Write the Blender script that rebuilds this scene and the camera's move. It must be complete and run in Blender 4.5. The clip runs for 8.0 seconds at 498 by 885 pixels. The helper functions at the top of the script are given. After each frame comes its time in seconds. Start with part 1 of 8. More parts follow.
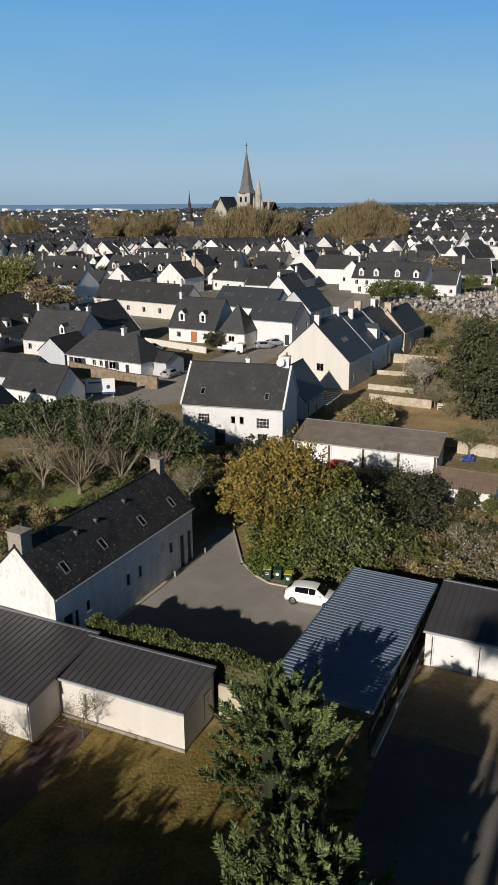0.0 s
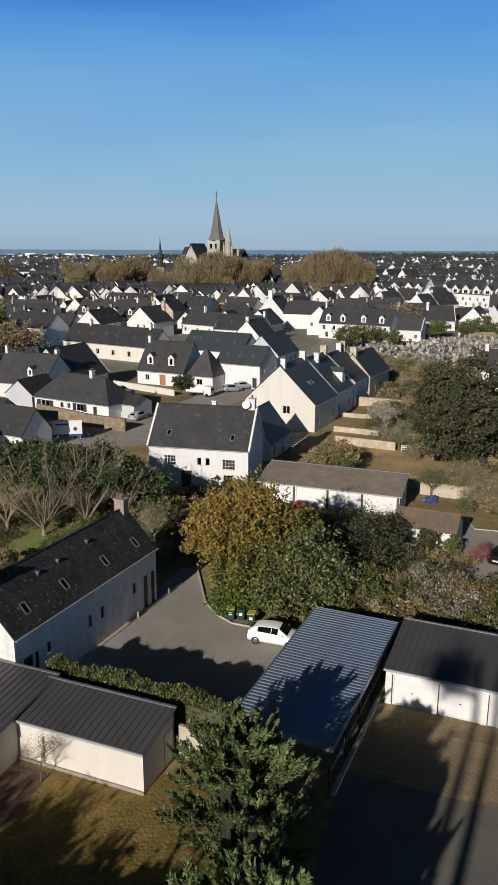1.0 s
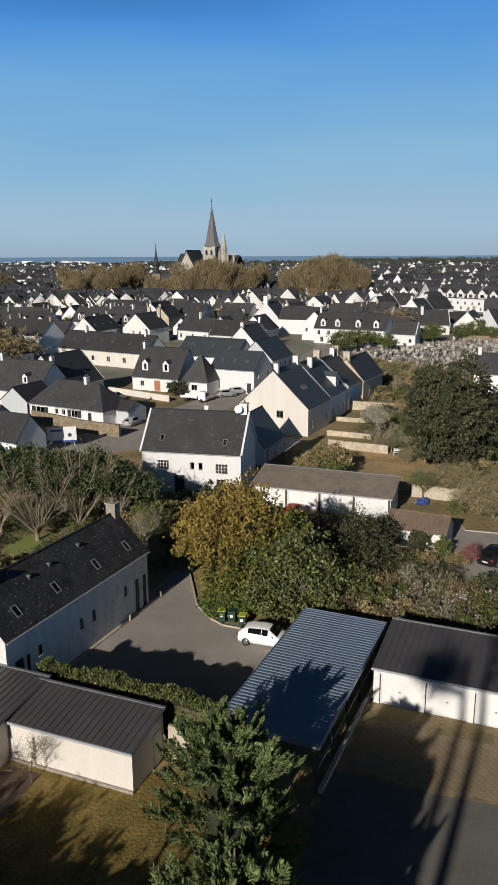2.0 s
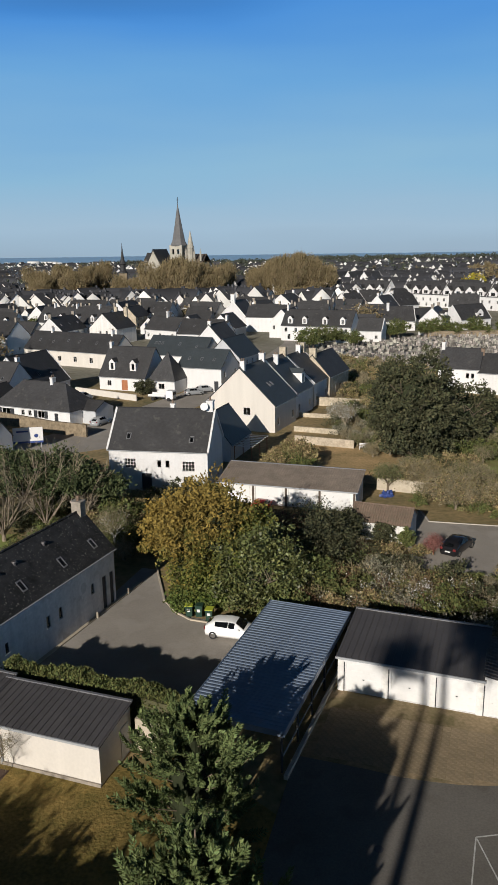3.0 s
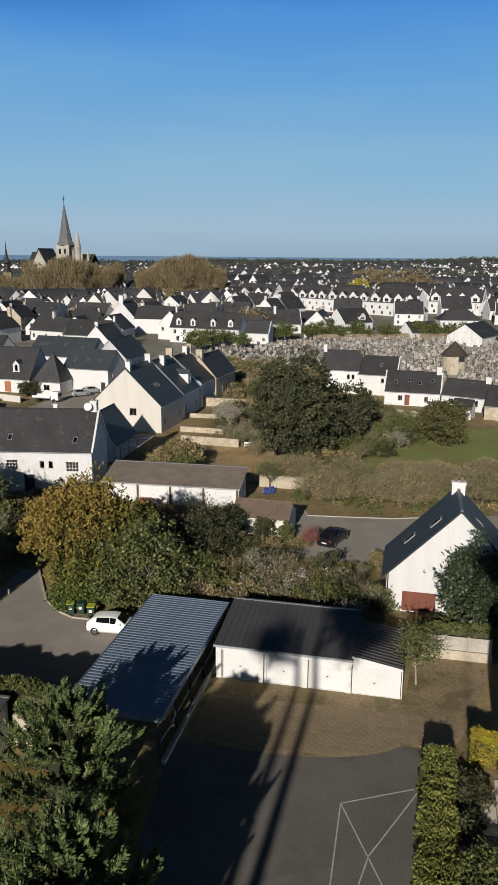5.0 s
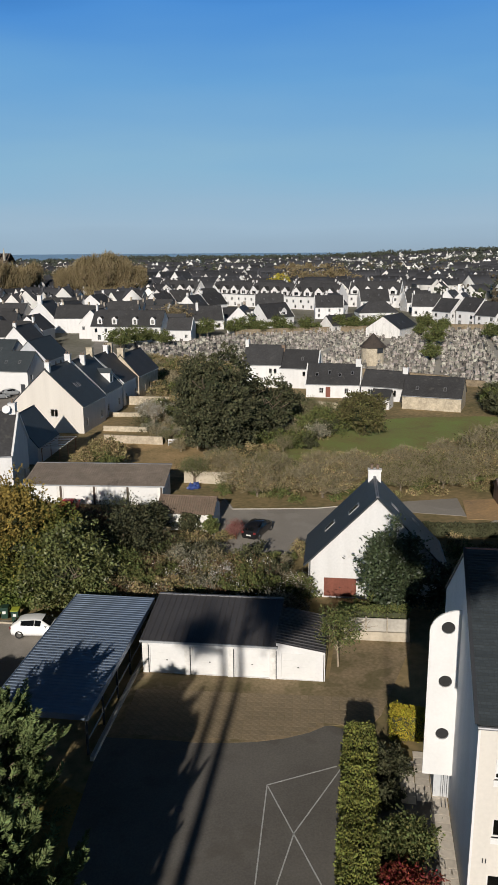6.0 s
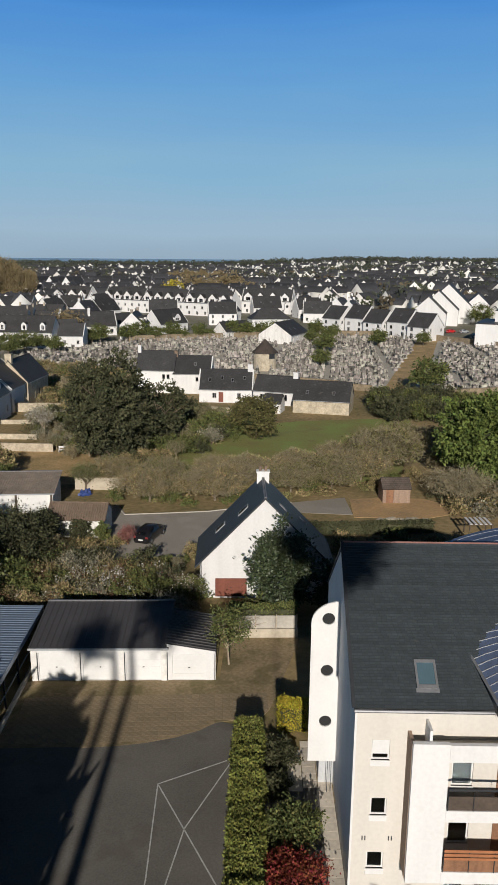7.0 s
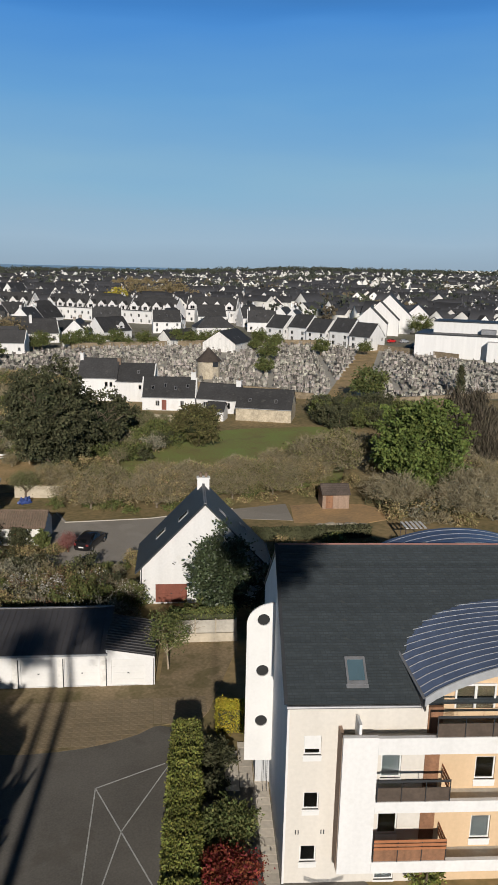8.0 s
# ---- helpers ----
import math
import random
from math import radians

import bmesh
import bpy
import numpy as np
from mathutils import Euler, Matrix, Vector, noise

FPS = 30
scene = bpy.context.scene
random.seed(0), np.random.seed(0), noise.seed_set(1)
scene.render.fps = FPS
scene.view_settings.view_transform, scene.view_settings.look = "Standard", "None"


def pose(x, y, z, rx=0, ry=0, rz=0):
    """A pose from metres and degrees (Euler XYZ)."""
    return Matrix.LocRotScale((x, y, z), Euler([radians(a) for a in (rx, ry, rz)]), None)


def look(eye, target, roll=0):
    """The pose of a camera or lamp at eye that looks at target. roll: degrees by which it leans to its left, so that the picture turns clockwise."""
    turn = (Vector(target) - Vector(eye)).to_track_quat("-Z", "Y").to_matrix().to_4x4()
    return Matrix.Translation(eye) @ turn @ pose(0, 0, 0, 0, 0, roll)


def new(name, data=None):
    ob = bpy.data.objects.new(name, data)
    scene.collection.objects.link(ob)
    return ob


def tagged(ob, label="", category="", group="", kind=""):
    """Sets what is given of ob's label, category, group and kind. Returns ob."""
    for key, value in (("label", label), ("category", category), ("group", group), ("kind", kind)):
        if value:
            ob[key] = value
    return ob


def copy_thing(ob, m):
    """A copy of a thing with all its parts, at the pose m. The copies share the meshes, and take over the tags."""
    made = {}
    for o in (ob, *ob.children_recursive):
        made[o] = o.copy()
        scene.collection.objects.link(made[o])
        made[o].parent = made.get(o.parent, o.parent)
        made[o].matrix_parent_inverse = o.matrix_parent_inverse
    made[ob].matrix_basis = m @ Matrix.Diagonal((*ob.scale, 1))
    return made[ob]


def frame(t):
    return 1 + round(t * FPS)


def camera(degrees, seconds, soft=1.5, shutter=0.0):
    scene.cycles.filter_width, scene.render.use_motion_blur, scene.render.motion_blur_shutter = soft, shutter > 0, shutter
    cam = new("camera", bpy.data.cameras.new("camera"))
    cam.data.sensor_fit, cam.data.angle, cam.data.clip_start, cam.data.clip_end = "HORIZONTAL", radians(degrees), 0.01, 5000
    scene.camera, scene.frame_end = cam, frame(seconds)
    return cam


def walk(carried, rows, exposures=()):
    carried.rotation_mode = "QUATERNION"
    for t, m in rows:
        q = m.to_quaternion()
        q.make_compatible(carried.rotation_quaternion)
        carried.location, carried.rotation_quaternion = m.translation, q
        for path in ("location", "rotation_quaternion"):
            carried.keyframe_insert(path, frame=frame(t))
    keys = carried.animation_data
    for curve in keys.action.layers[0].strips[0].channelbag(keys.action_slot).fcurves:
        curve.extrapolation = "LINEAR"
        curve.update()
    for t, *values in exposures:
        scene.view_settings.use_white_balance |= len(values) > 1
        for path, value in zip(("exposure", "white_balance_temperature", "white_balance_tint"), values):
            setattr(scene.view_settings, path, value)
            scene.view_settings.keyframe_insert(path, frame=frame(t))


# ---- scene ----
cam = camera(36.1, 8.0, soft=1.5)
PATH = [
    (0, (0.017, -0.326, 28.597), (0.014, 1.581, 27.994), -0.4),
    (0.5, (0.063, -0.811, 28.53), (0.116, 1.115, 27.993), 0.4),
    (1, (0.604, -1.155, 28.582), (0.678, 0.782, 28.088), 0.2),
    (2.5, (1.523, -2.199, 28.493), (1.616, -0.259, 28.014), -0.8),
    (3, (1.871, -2.574, 28.444), (2.024, -0.639, 27.961), -0.8),
    (3.5, (2.14, -2.94, 28.413), (2.32, -1.009, 27.925), -1.1),
    (4, (2.384, -3.429, 28.402), (2.665, -1.509, 27.919), -0.3),
    (5.5, (2.986, -4.948, 28.472), (3.482, -3.071, 27.99), 0.1),
    (6, (3.286, -5.482, 28.525), (3.892, -3.639, 28.038), -0.4),
    (6.5, (3.502, -6.019, 28.44), (4.265, -4.234, 27.959), -0.1),
    (7, (3.631, -6.562, 28.483), (4.486, -4.816, 28.012), 0.5),
    (7.5, (3.719, -7.04, 28.46), (4.62, -5.314, 28.001), 0.7),
    (8, (3.705, -7.56, 28.503), (4.687, -5.876, 28.056), 1.3),
]
walk(cam, [(t, look(eye, target, roll)) for t, eye, target, roll in PATH], exposures=[(0.0, 0.15), (3.0, 0.15), (6.0, 0.08), (8.0, 0.05)])

# ---- world, sun ----
SUN_AZ, SUN_EL = radians(207.0), radians(20.0)   # from +y clockwise
world = bpy.data.worlds.new("sky")
scene.world = world
world.use_nodes = True
wn = world.node_tree.nodes
sky = wn.new("ShaderNodeTexSky")
sky.sky_type, sky.sun_disc = "NISHITA", False
sky.sun_elevation, sky.sun_rotation = SUN_EL, SUN_AZ
sky.altitude, sky.air_density, sky.dust_density, sky.ozone_density = 30, 0.8, 0.0, 4.0
tint = wn.new("ShaderNodeMix")
tint.data_type, tint.blend_type = "RGBA", "MULTIPLY"
tint.inputs[0].default_value = 1.0
tint.inputs[7].default_value = (0.115, 0.115, 0.115, 1)
soft_sky = wn.new("ShaderNodeGamma")
soft_sky.inputs[1].default_value = 0.97
rich = wn.new("ShaderNodeHueSaturation")
rich.inputs["Saturation"].default_value = 0.95
world.node_tree.links.new(sky.outputs[0], soft_sky.inputs[0])
world.node_tree.links.new(soft_sky.outputs[0], rich.inputs["Color"])
world.node_tree.links.new(rich.outputs[0], tint.inputs[6])
# towards the horizon the blue pales into haze, in faint uneven veils
wl_ = world.node_tree.links.new
wtc, wsep, wmap, wnoise, hz, wmul, wmix, wcol, wup = (wn.new("ShaderNode" + k) for k in ("TexCoord", "SeparateXYZ", "Mapping", "TexNoise", "ValToRGB", "Math", "Mix", "ValToRGB", "VectorMath"))
wl_(wtc.outputs["Generated"], wsep.inputs[0])
wl_(wtc.outputs["Generated"], wmap.inputs[0])
wmap.inputs["Scale"].default_value = (1.4, 1.4, 9)
wl_(wmap.outputs[0], wnoise.inputs[0])
wnoise.inputs["Scale"].default_value, wnoise.inputs["Detail"].default_value = 1.2, 3
wmul.operation = "MULTIPLY_ADD"
wl_(wnoise.outputs[0], wmul.inputs[0])
wmul.inputs[1].default_value = 0.11
wl_(wsep.outputs[2], wmul.inputs[2])
e = hz.color_ramp.elements
e[0].position, e[0].color = 0.32, (0.95, 0.95, 0.95, 1)
e[1].position, e[1].color = 0.47, (0, 0, 0, 1)
wl_(wmul.outputs[0], hz.inputs[0])
e = wcol.color_ramp.elements
e[0].position, e[0].color = 0.045, (0.31, 0.42, 0.53, 1)
e[1].position, e[1].color = 0.335, (0.065, 0.265, 0.68, 1)
for pos_, c_ in ((0.09, (0.35, 0.495, 0.63, 1)), (0.165, (0.26, 0.475, 0.665, 1)), (0.25, (0.145, 0.375, 0.69, 1))):
    e.new(pos_).color = c_
wl_(wmul.outputs[0], wcol.inputs[0])
wup.operation = "SCALE"
wl_(wcol.outputs[0], wup.inputs[0])
wup.inputs["Scale"].default_value = 10.0
wmix.data_type = "RGBA"
wl_(hz.outputs[0], wmix.inputs[0])
wl_(tint.outputs[2], wmix.inputs[6])
wl_(wup.outputs[0], wmix.inputs[7])
wl_(wmix.outputs[2], wn["Background"].inputs[0])
wn["Background"].inputs[1].default_value = 0.096
sun = new("sun", bpy.data.lights.new("sun", "SUN"))
sun.data.energy, sun.data.angle, sun.data.color = 4.6, radians(0.6), (1.0, 0.935, 0.845)
sun.matrix_world = look((0, 0, 60), (-math.sin(SUN_AZ) * math.cos(SUN_EL), -math.cos(SUN_AZ) * math.cos(SUN_EL), 60 - math.sin(SUN_EL)))

# ---- materials ----
MATS = {}


def material(name, base, rough=0.8, var=0.25, grain=6.0, patch=0.5, bump=0.15, metal=0.0, streak=False, alt=None, bricks=None, object_var=0.0, island_var=0.0, coord="Object", spec=0.4, detail_bump=0.01, hue=0.0, specks=None):
    """Procedural surface: patches and grain round a base colour, optional second colour, courses, stains running down, and bump."""
    m = bpy.data.materials.new(name)
    m.use_nodes = True
    nt, N = m.node_tree, m.node_tree.nodes
    p = N["Principled BSDF"]
    link = nt.links.new
    tc = N.new("ShaderNodeTexCoord")
    out = tc.outputs[coord]
    big, fine = N.new("ShaderNodeTexNoise"), N.new("ShaderNodeTexNoise")
    big.inputs["Scale"].default_value, big.inputs["Detail"].default_value = patch, 4
    fine.inputs["Scale"].default_value, fine.inputs["Detail"].default_value = grain, 3
    if streak:
        mp = N.new("ShaderNodeMapping")
        mp.inputs["Scale"].default_value = (1.6, 1.6, 0.14)
        link(out, mp.inputs[0])
        link(mp.outputs[0], big.inputs[0])
    else:
        link(out, big.inputs[0])
    link(out, fine.inputs[0])
    mixf = N.new("ShaderNodeMath")
    mixf.operation = "MULTIPLY_ADD"
    link(fine.outputs[0], mixf.inputs[0])
    mixf.inputs[1].default_value = 0.45
    half = N.new("ShaderNodeMath")
    half.operation = "MULTIPLY"
    link(big.outputs[0], half.inputs[0])
    half.inputs[1].default_value = 0.55
    link(half.outputs[0], mixf.inputs[2])
    ramp = N.new("ShaderNodeValToRGB")
    e = ramp.color_ramp.elements
    lo = tuple(c * (1 - var) for c in base)
    hi = tuple(min(1, c * (1 + var)) for c in base)
    e[0].position, e[1].position = 0.32, 0.68
    e[0].color, e[1].color = (*(alt or lo), 1), (*hi, 1)
    link(mixf.outputs[0], ramp.inputs[0])
    col, height = ramp.outputs[0], fine.outputs[0]
    if bricks:
        bw, bh, mortar, depth = bricks
        br = N.new("ShaderNodeTexBrick")
        br.inputs["Color1"].default_value, br.inputs["Color2"].default_value = (0.87, 0.87, 0.87, 1), (1.08, 1.08, 1.08, 1)
        br.inputs["Mortar"].default_value = (depth, depth, depth, 1)
        br.inputs["Scale"].default_value = 1.0
        br.inputs["Mortar Size"].default_value = mortar
        br.inputs["Brick Width"].default_value, br.inputs["Row Height"].default_value = bw, bh
        link(tc.outputs["UV"], br.inputs[0])
        mul = N.new("ShaderNodeMix")
        mul.data_type, mul.blend_type = "RGBA", "MULTIPLY"
        mul.inputs[0].default_value = 1.0
        link(col, mul.inputs[6])
        link(br.outputs[0], mul.inputs[7])
        col = mul.outputs[2]
        height = br.outputs[0]
    if specks:
        sc, cut, amount, stain = specks
        sp, sr, sm = N.new("ShaderNodeTexNoise"), N.new("ShaderNodeMapRange"), N.new("ShaderNodeMix")
        sp.inputs["Scale"].default_value, sp.inputs["Detail"].default_value = sc, 5
        link(out, sp.inputs[0])
        link(sp.outputs[0], sr.inputs[0])
        sr.inputs[1].default_value, sr.inputs[2].default_value, sr.inputs[4].default_value = cut, cut + 0.06, amount
        sm.data_type = "RGBA"
        link(sr.outputs[0], sm.inputs[0])
        link(col, sm.inputs[6])
        sm.inputs[7].default_value = (*stain, 1)
        col = sm.outputs[2]
    if object_var or island_var:
        src = N.new("ShaderNodeObjectInfo").outputs["Random"] if object_var else N.new("ShaderNodeNewGeometry").outputs["Random Per Island"]
        amount = object_var or island_var
        hs = N.new("ShaderNodeHueSaturation")
        mr = N.new("ShaderNodeMapRange")
        mr.inputs[3].default_value, mr.inputs[4].default_value = 1 - amount, 1 + amount
        link(src, mr.inputs[0])
        link(mr.outputs[0], hs.inputs["Value"])
        if hue:
            mh = N.new("ShaderNodeMapRange")
            mh.inputs[3].default_value, mh.inputs[4].default_value = 0.5 - hue, 0.5 + hue
            wn2 = N.new("ShaderNodeTexWhiteNoise")
            wn2.noise_dimensions = "1D"
            link(src, wn2.inputs["W"])
            link(wn2.outputs[0], mh.inputs[0])
            link(mh.outputs[0], hs.inputs["Hue"])
        link(col, hs.inputs["Color"])
        col = hs.outputs[0]
    link(col, p.inputs["Base Color"])
    p.inputs["Roughness"].default_value, p.inputs["Metallic"].default_value = rough, metal
    p.inputs["Specular IOR Level"].default_value = spec
    if bump:
        b = N.new("ShaderNodeBump")
        b.inputs["Strength"].default_value, b.inputs["Distance"].default_value = bump, detail_bump
        link(height, b.inputs["Height"])
        link(b.outputs[0], p.inputs["Normal"])
    MATS[name] = m
    return m


material("render_white", (0.63, 0.62, 0.61), 0.9, 0.08, 5, 0.7, 0.15, streak=True, object_var=0.06, specks=(0.8, 0.62, 0.25, (0.5, 0.48, 0.44)))
material("render_cream", (0.58, 0.54, 0.485), 0.9, 0.08, 5, 0.6, 0.15, streak=True)
material("render_ochre", (0.56, 0.405, 0.255), 0.9, 0.08, 5, 0.6, 0.12, streak=True)
material("render_aged", (0.64, 0.62, 0.59), 0.95, 0.18, 4, 0.9, 0.3, streak=True, specks=(0.9, 0.6, 0.35, (0.33, 0.31, 0.28)))
material("render_grey", (0.45, 0.46, 0.47), 0.9, 0.12, 4, 0.6, 0.2, streak=True)
material("stone", (0.42, 0.36, 0.27), 0.95, 0.35, 3.0, 1.0, 0.6, detail_bump=0.05)
material("stone_dark", (0.21, 0.165, 0.11), 0.95, 0.4, 3.0, 1.0, 0.6, detail_bump=0.05)
material("stone_pale", (0.40, 0.34, 0.26), 0.95, 0.3, 4, 1.0, 0.4)
material("chimney_stone", (0.27, 0.235, 0.195), 0.95, 0.3, 4, 1.2, 0.4, streak=True)
material("church_stone", (0.34, 0.32, 0.27), 0.95, 0.25, 0.5, 0.15, 0.3, detail_bump=0.05)
material("spire_slate", (0.12, 0.118, 0.118), 0.8, 0.2, 0.6, 0.1, 0.3, detail_bump=0.05)
material("slate", (0.045, 0.044, 0.045), 0.62, 0.28, 2.5, 0.35, 0.5, bricks=(0.28, 0.14, 0.012, 0.7), coord="Object", object_var=0.18, spec=0.35, specks=(1.1, 0.62, 0.35, (0.12, 0.115, 0.10)))
material("slate_old", (0.032, 0.032, 0.033), 0.8, 0.5, 2.0, 0.8, 0.6, bricks=(0.24, 0.13, 0.01, 0.75), spec=0.2, specks=(6.0, 0.615, 0.7, (0.24, 0.23, 0.20)))
material("slate_new", (0.047, 0.056, 0.062), 0.55, 0.15, 2.5, 0.5, 0.4, bricks=(0.24, 0.14, 0.012, 0.72), object_var=0.11, spec=0.35, specks=(1.6, 0.66, 0.25, (0.10, 0.10, 0.09)))
material("roof_brown", (0.11, 0.085, 0.07), 0.85, 0.35, 3.0, 0.6, 0.5, bricks=(0.3, 0.3, 0.02, 0.5))
material("zinc_dark", (0.08, 0.076, 0.078), 0.5, 0.16, 2.0, 0.4, 0.05, metal=0.15, spec=0.3)
material("zinc_pale", (0.42, 0.43, 0.45), 0.5, 0.15, 3.0, 0.6, 0.05, metal=0.4)
material("zinc_ridge", (0.22, 0.22, 0.23), 0.5, 0.2, 3.0, 0.6, 0.05, metal=0.5)
material("sheet_blue", (0.20, 0.25, 0.33), 0.42, 0.14, 2.0, 0.5, 0.05, metal=0.45, spec=0.5)
material("sheet_barrel", (0.13, 0.17, 0.27), 0.42, 0.12, 2.0, 0.5, 0.05, metal=0.5, spec=0.5)
material("fibre_cement", (0.21, 0.172, 0.14), 0.95, 0.35, 5.0, 0.8, 0.3)
material("tile_pink", (0.19, 0.135, 0.10), 0.95, 0.45, 4.0, 1.0, 0.3, island_var=0.3, specks=(2.0, 0.52, 0.6, (0.10, 0.085, 0.06)))
material("tail_red", (0.16, 0.02, 0.02), 0.3, 0.1, 4, 1, 0)
material("red_ridge", (0.24, 0.12, 0.10), 0.85, 0.2, 4, 1, 0.1)
material("paint_white", (0.65, 0.64, 0.625), 0.55, 0.05, 6, 1.0, 0.03, object_var=0.03)
material("paint_dark", (0.03, 0.032, 0.036), 0.5, 0.2, 6, 1.0, 0.03)
material("paint_grey", (0.30, 0.31, 0.32), 0.55, 0.15, 6, 1.0, 0.05)
material("wood_orange", (0.34, 0.135, 0.06), 0.6, 0.2, 8, 1.5, 0.1, streak=True)
material("wood_brown", (0.22, 0.11, 0.06), 0.7, 0.3, 8, 1.5, 0.2, streak=True)
material("wood_grey", (0.27, 0.19, 0.14), 0.85, 0.3, 8, 1.5, 0.2, streak=True)
material("wood_dark", (0.075, 0.055, 0.042), 0.7, 0.3, 8, 1.5, 0.2)
material("wood_red", (0.17, 0.055, 0.035), 0.65, 0.25, 8, 1.5, 0.2, streak=True)
material("concrete", (0.40, 0.37, 0.32), 0.95, 0.2, 4, 0.7, 0.3)
material("concrete_pale", (0.42, 0.365, 0.285), 0.95, 0.18, 4, 0.7, 0.3)
material("asphalt", (0.142, 0.131, 0.116), 0.95, 0.22, 9, 0.25, 0.3, specks=(0.3, 0.56, 0.4, (0.10, 0.088, 0.072)), spec=0.12)
material("asphalt_pale", (0.285, 0.258, 0.225), 0.95, 0.2, 9, 0.2, 0.3, specks=(0.35, 0.55, 0.4, (0.35, 0.32, 0.285)))
material("road_paint", (0.42, 0.42, 0.40), 0.8, 0.35, 7, 2.0, 0.05)
material("paving", (0.27, 0.205, 0.135), 0.95, 0.3, 5, 0.35, 0.4, alt=(0.155, 0.122, 0.068), object_var=0.10, specks=(0.5, 0.53, 0.4, (0.13, 0.105, 0.048)))
material("paving_moss", (0.265, 0.195, 0.12), 1.0, 0.3, 4.0, 0.3, 0.4, alt=(0.14, 0.112, 0.052), specks=(0.45, 0.53, 0.5, (0.105, 0.092, 0.034)))
material("slab", (0.62, 0.55, 0.46), 0.9, 0.2, 4, 0.6, 0.2, object_var=0.15)
material("soil_dark", (0.10, 0.065, 0.048), 1.0, 0.35, 5, 0.6, 0.5)
material("soil", (0.27, 0.19, 0.095), 1.0, 0.35, 1.4, 0.12, 0.6, alt=(0.1, 0.095, 0.035), detail_bump=0.1)
material("town_ground", (0.2, 0.185, 0.155), 1.0, 0.4, 0.6, 0.05, 0.3, alt=(0.11, 0.105, 0.055), detail_bump=0.1)
material("lawn", (0.205, 0.14, 0.048), 1.0, 0.4, 5.0, 0.5, 0.8, alt=(0.085, 0.078, 0.022), detail_bump=0.08, spec=0.12)
material("meadow", (0.15, 0.215, 0.05), 1.0, 0.3, 2.5, 0.16, 0.6, alt=(0.20, 0.145, 0.06), detail_bump=0.1, specks=(0.22, 0.58, 0.4, (0.17, 0.135, 0.06)))
material("gravel_earth", (0.42, 0.28, 0.14), 1.0, 0.3, 3, 0.3, 0.5, alt=(0.19, 0.15, 0.06))
material("earth_orange", (0.40, 0.25, 0.115), 1.0, 0.3, 3, 0.4, 0.5, alt=(0.27, 0.19, 0.11))
material("bark", (0.13, 0.10, 0.07), 1.0, 0.35, 6, 1.5, 0.5)
material("bark_pale", (0.29, 0.235, 0.17), 1.0, 0.3, 6, 1.5, 0.5)
material("twig", (0.215, 0.182, 0.112), 1.0, 0.3, 3, 0.6, 0.0, island_var=0.3)
material("leaf_oak", (0.06, 0.062, 0.03), 0.75, 0.3, 1.5, 0.4, 0, island_var=0.5, hue=0.03, spec=0.25)
material("leaf_holly", (0.042, 0.056, 0.026), 0.5, 0.3, 1.5, 0.4, 0, island_var=0.55, hue=0.02, spec=0.4)
material("twig_pink", (0.24, 0.11, 0.095), 1.0, 0.3, 3, 0.6, 0.0, island_var=0.3)
# crown insides: their shade is put into this dark colour
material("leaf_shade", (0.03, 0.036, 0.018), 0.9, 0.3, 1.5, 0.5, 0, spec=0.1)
material("leaf_conifer", (0.105, 0.135, 0.05), 0.75, 0.3, 1.5, 0.5, 0, island_var=0.45, hue=0.02, spec=0.2)
material("leaf_pine", (0.062, 0.078, 0.032), 0.75, 0.3, 1.5, 0.4, 0, island_var=0.45, hue=0.02, spec=0.2)
material("leaf_green", (0.098, 0.128, 0.031), 0.7, 0.25, 1.5, 0.4, 0, island_var=0.4, hue=0.02, spec=0.25)
material("leaf_glossy", (0.105, 0.116, 0.038), 0.5, 0.3, 1.5, 0.4, 0, island_var=0.55, hue=0.025, spec=0.4)
material("leaf_bronze", (0.095, 0.088, 0.034), 0.75, 0.3, 1.5, 0.4, 0, island_var=0.5, hue=0.03, spec=0.2)
material("leaf_shadow_brown", (0.085, 0.072, 0.052), 0.9, 0.3, 1.5, 0.4, 0, island_var=0.4, hue=0.02, spec=0.1)
material("woods_brown", (0.105, 0.085, 0.055), 1.0, 0.3, 0.05, 0.01, 0, island_var=0.3)
material("woods_green", (0.075, 0.088, 0.042), 1.0, 0.3, 0.05, 0.01, 0, island_var=0.3)
material("leaf_rust", (0.15, 0.085, 0.05), 0.8, 0.3, 1.5, 0.4, 0, island_var=0.5, hue=0.02, spec=0.15)
material("bark_mid", (0.21, 0.17, 0.125), 1.0, 0.3, 6, 1.5, 0.5)
material("leaf_hedge", (0.15, 0.16, 0.036), 0.65, 0.3, 1.5, 0.4, 0, island_var=0.5, hue=0.03, spec=0.3)
material("leaf_yellow", (0.36, 0.3, 0.03), 0.65, 0.3, 1.5, 0.4, 0, island_var=0.4, hue=0.03, spec=0.3)
material("leaf_red", (0.17, 0.034, 0.02), 0.7, 0.3, 1.5, 0.4, 0, island_var=0.5, hue=0.03, spec=0.25)
material("leaf_dry", (0.26, 0.195, 0.105), 0.85, 0.35, 1.5, 0.5, 0, island_var=0.6, hue=0.03, spec=0.15, alt=(0.11, 0.105, 0.04))
material("leaf_willow", (0.19, 0.19, 0.065), 0.8, 0.3, 0.8, 0.3, 0, island_var=0.5, hue=0.03, spec=0.2)
material("leaf_olive", (0.15, 0.135, 0.06), 0.85, 0.35, 1.5, 0.5, 0, island_var=0.6, hue=0.03, spec=0.15)
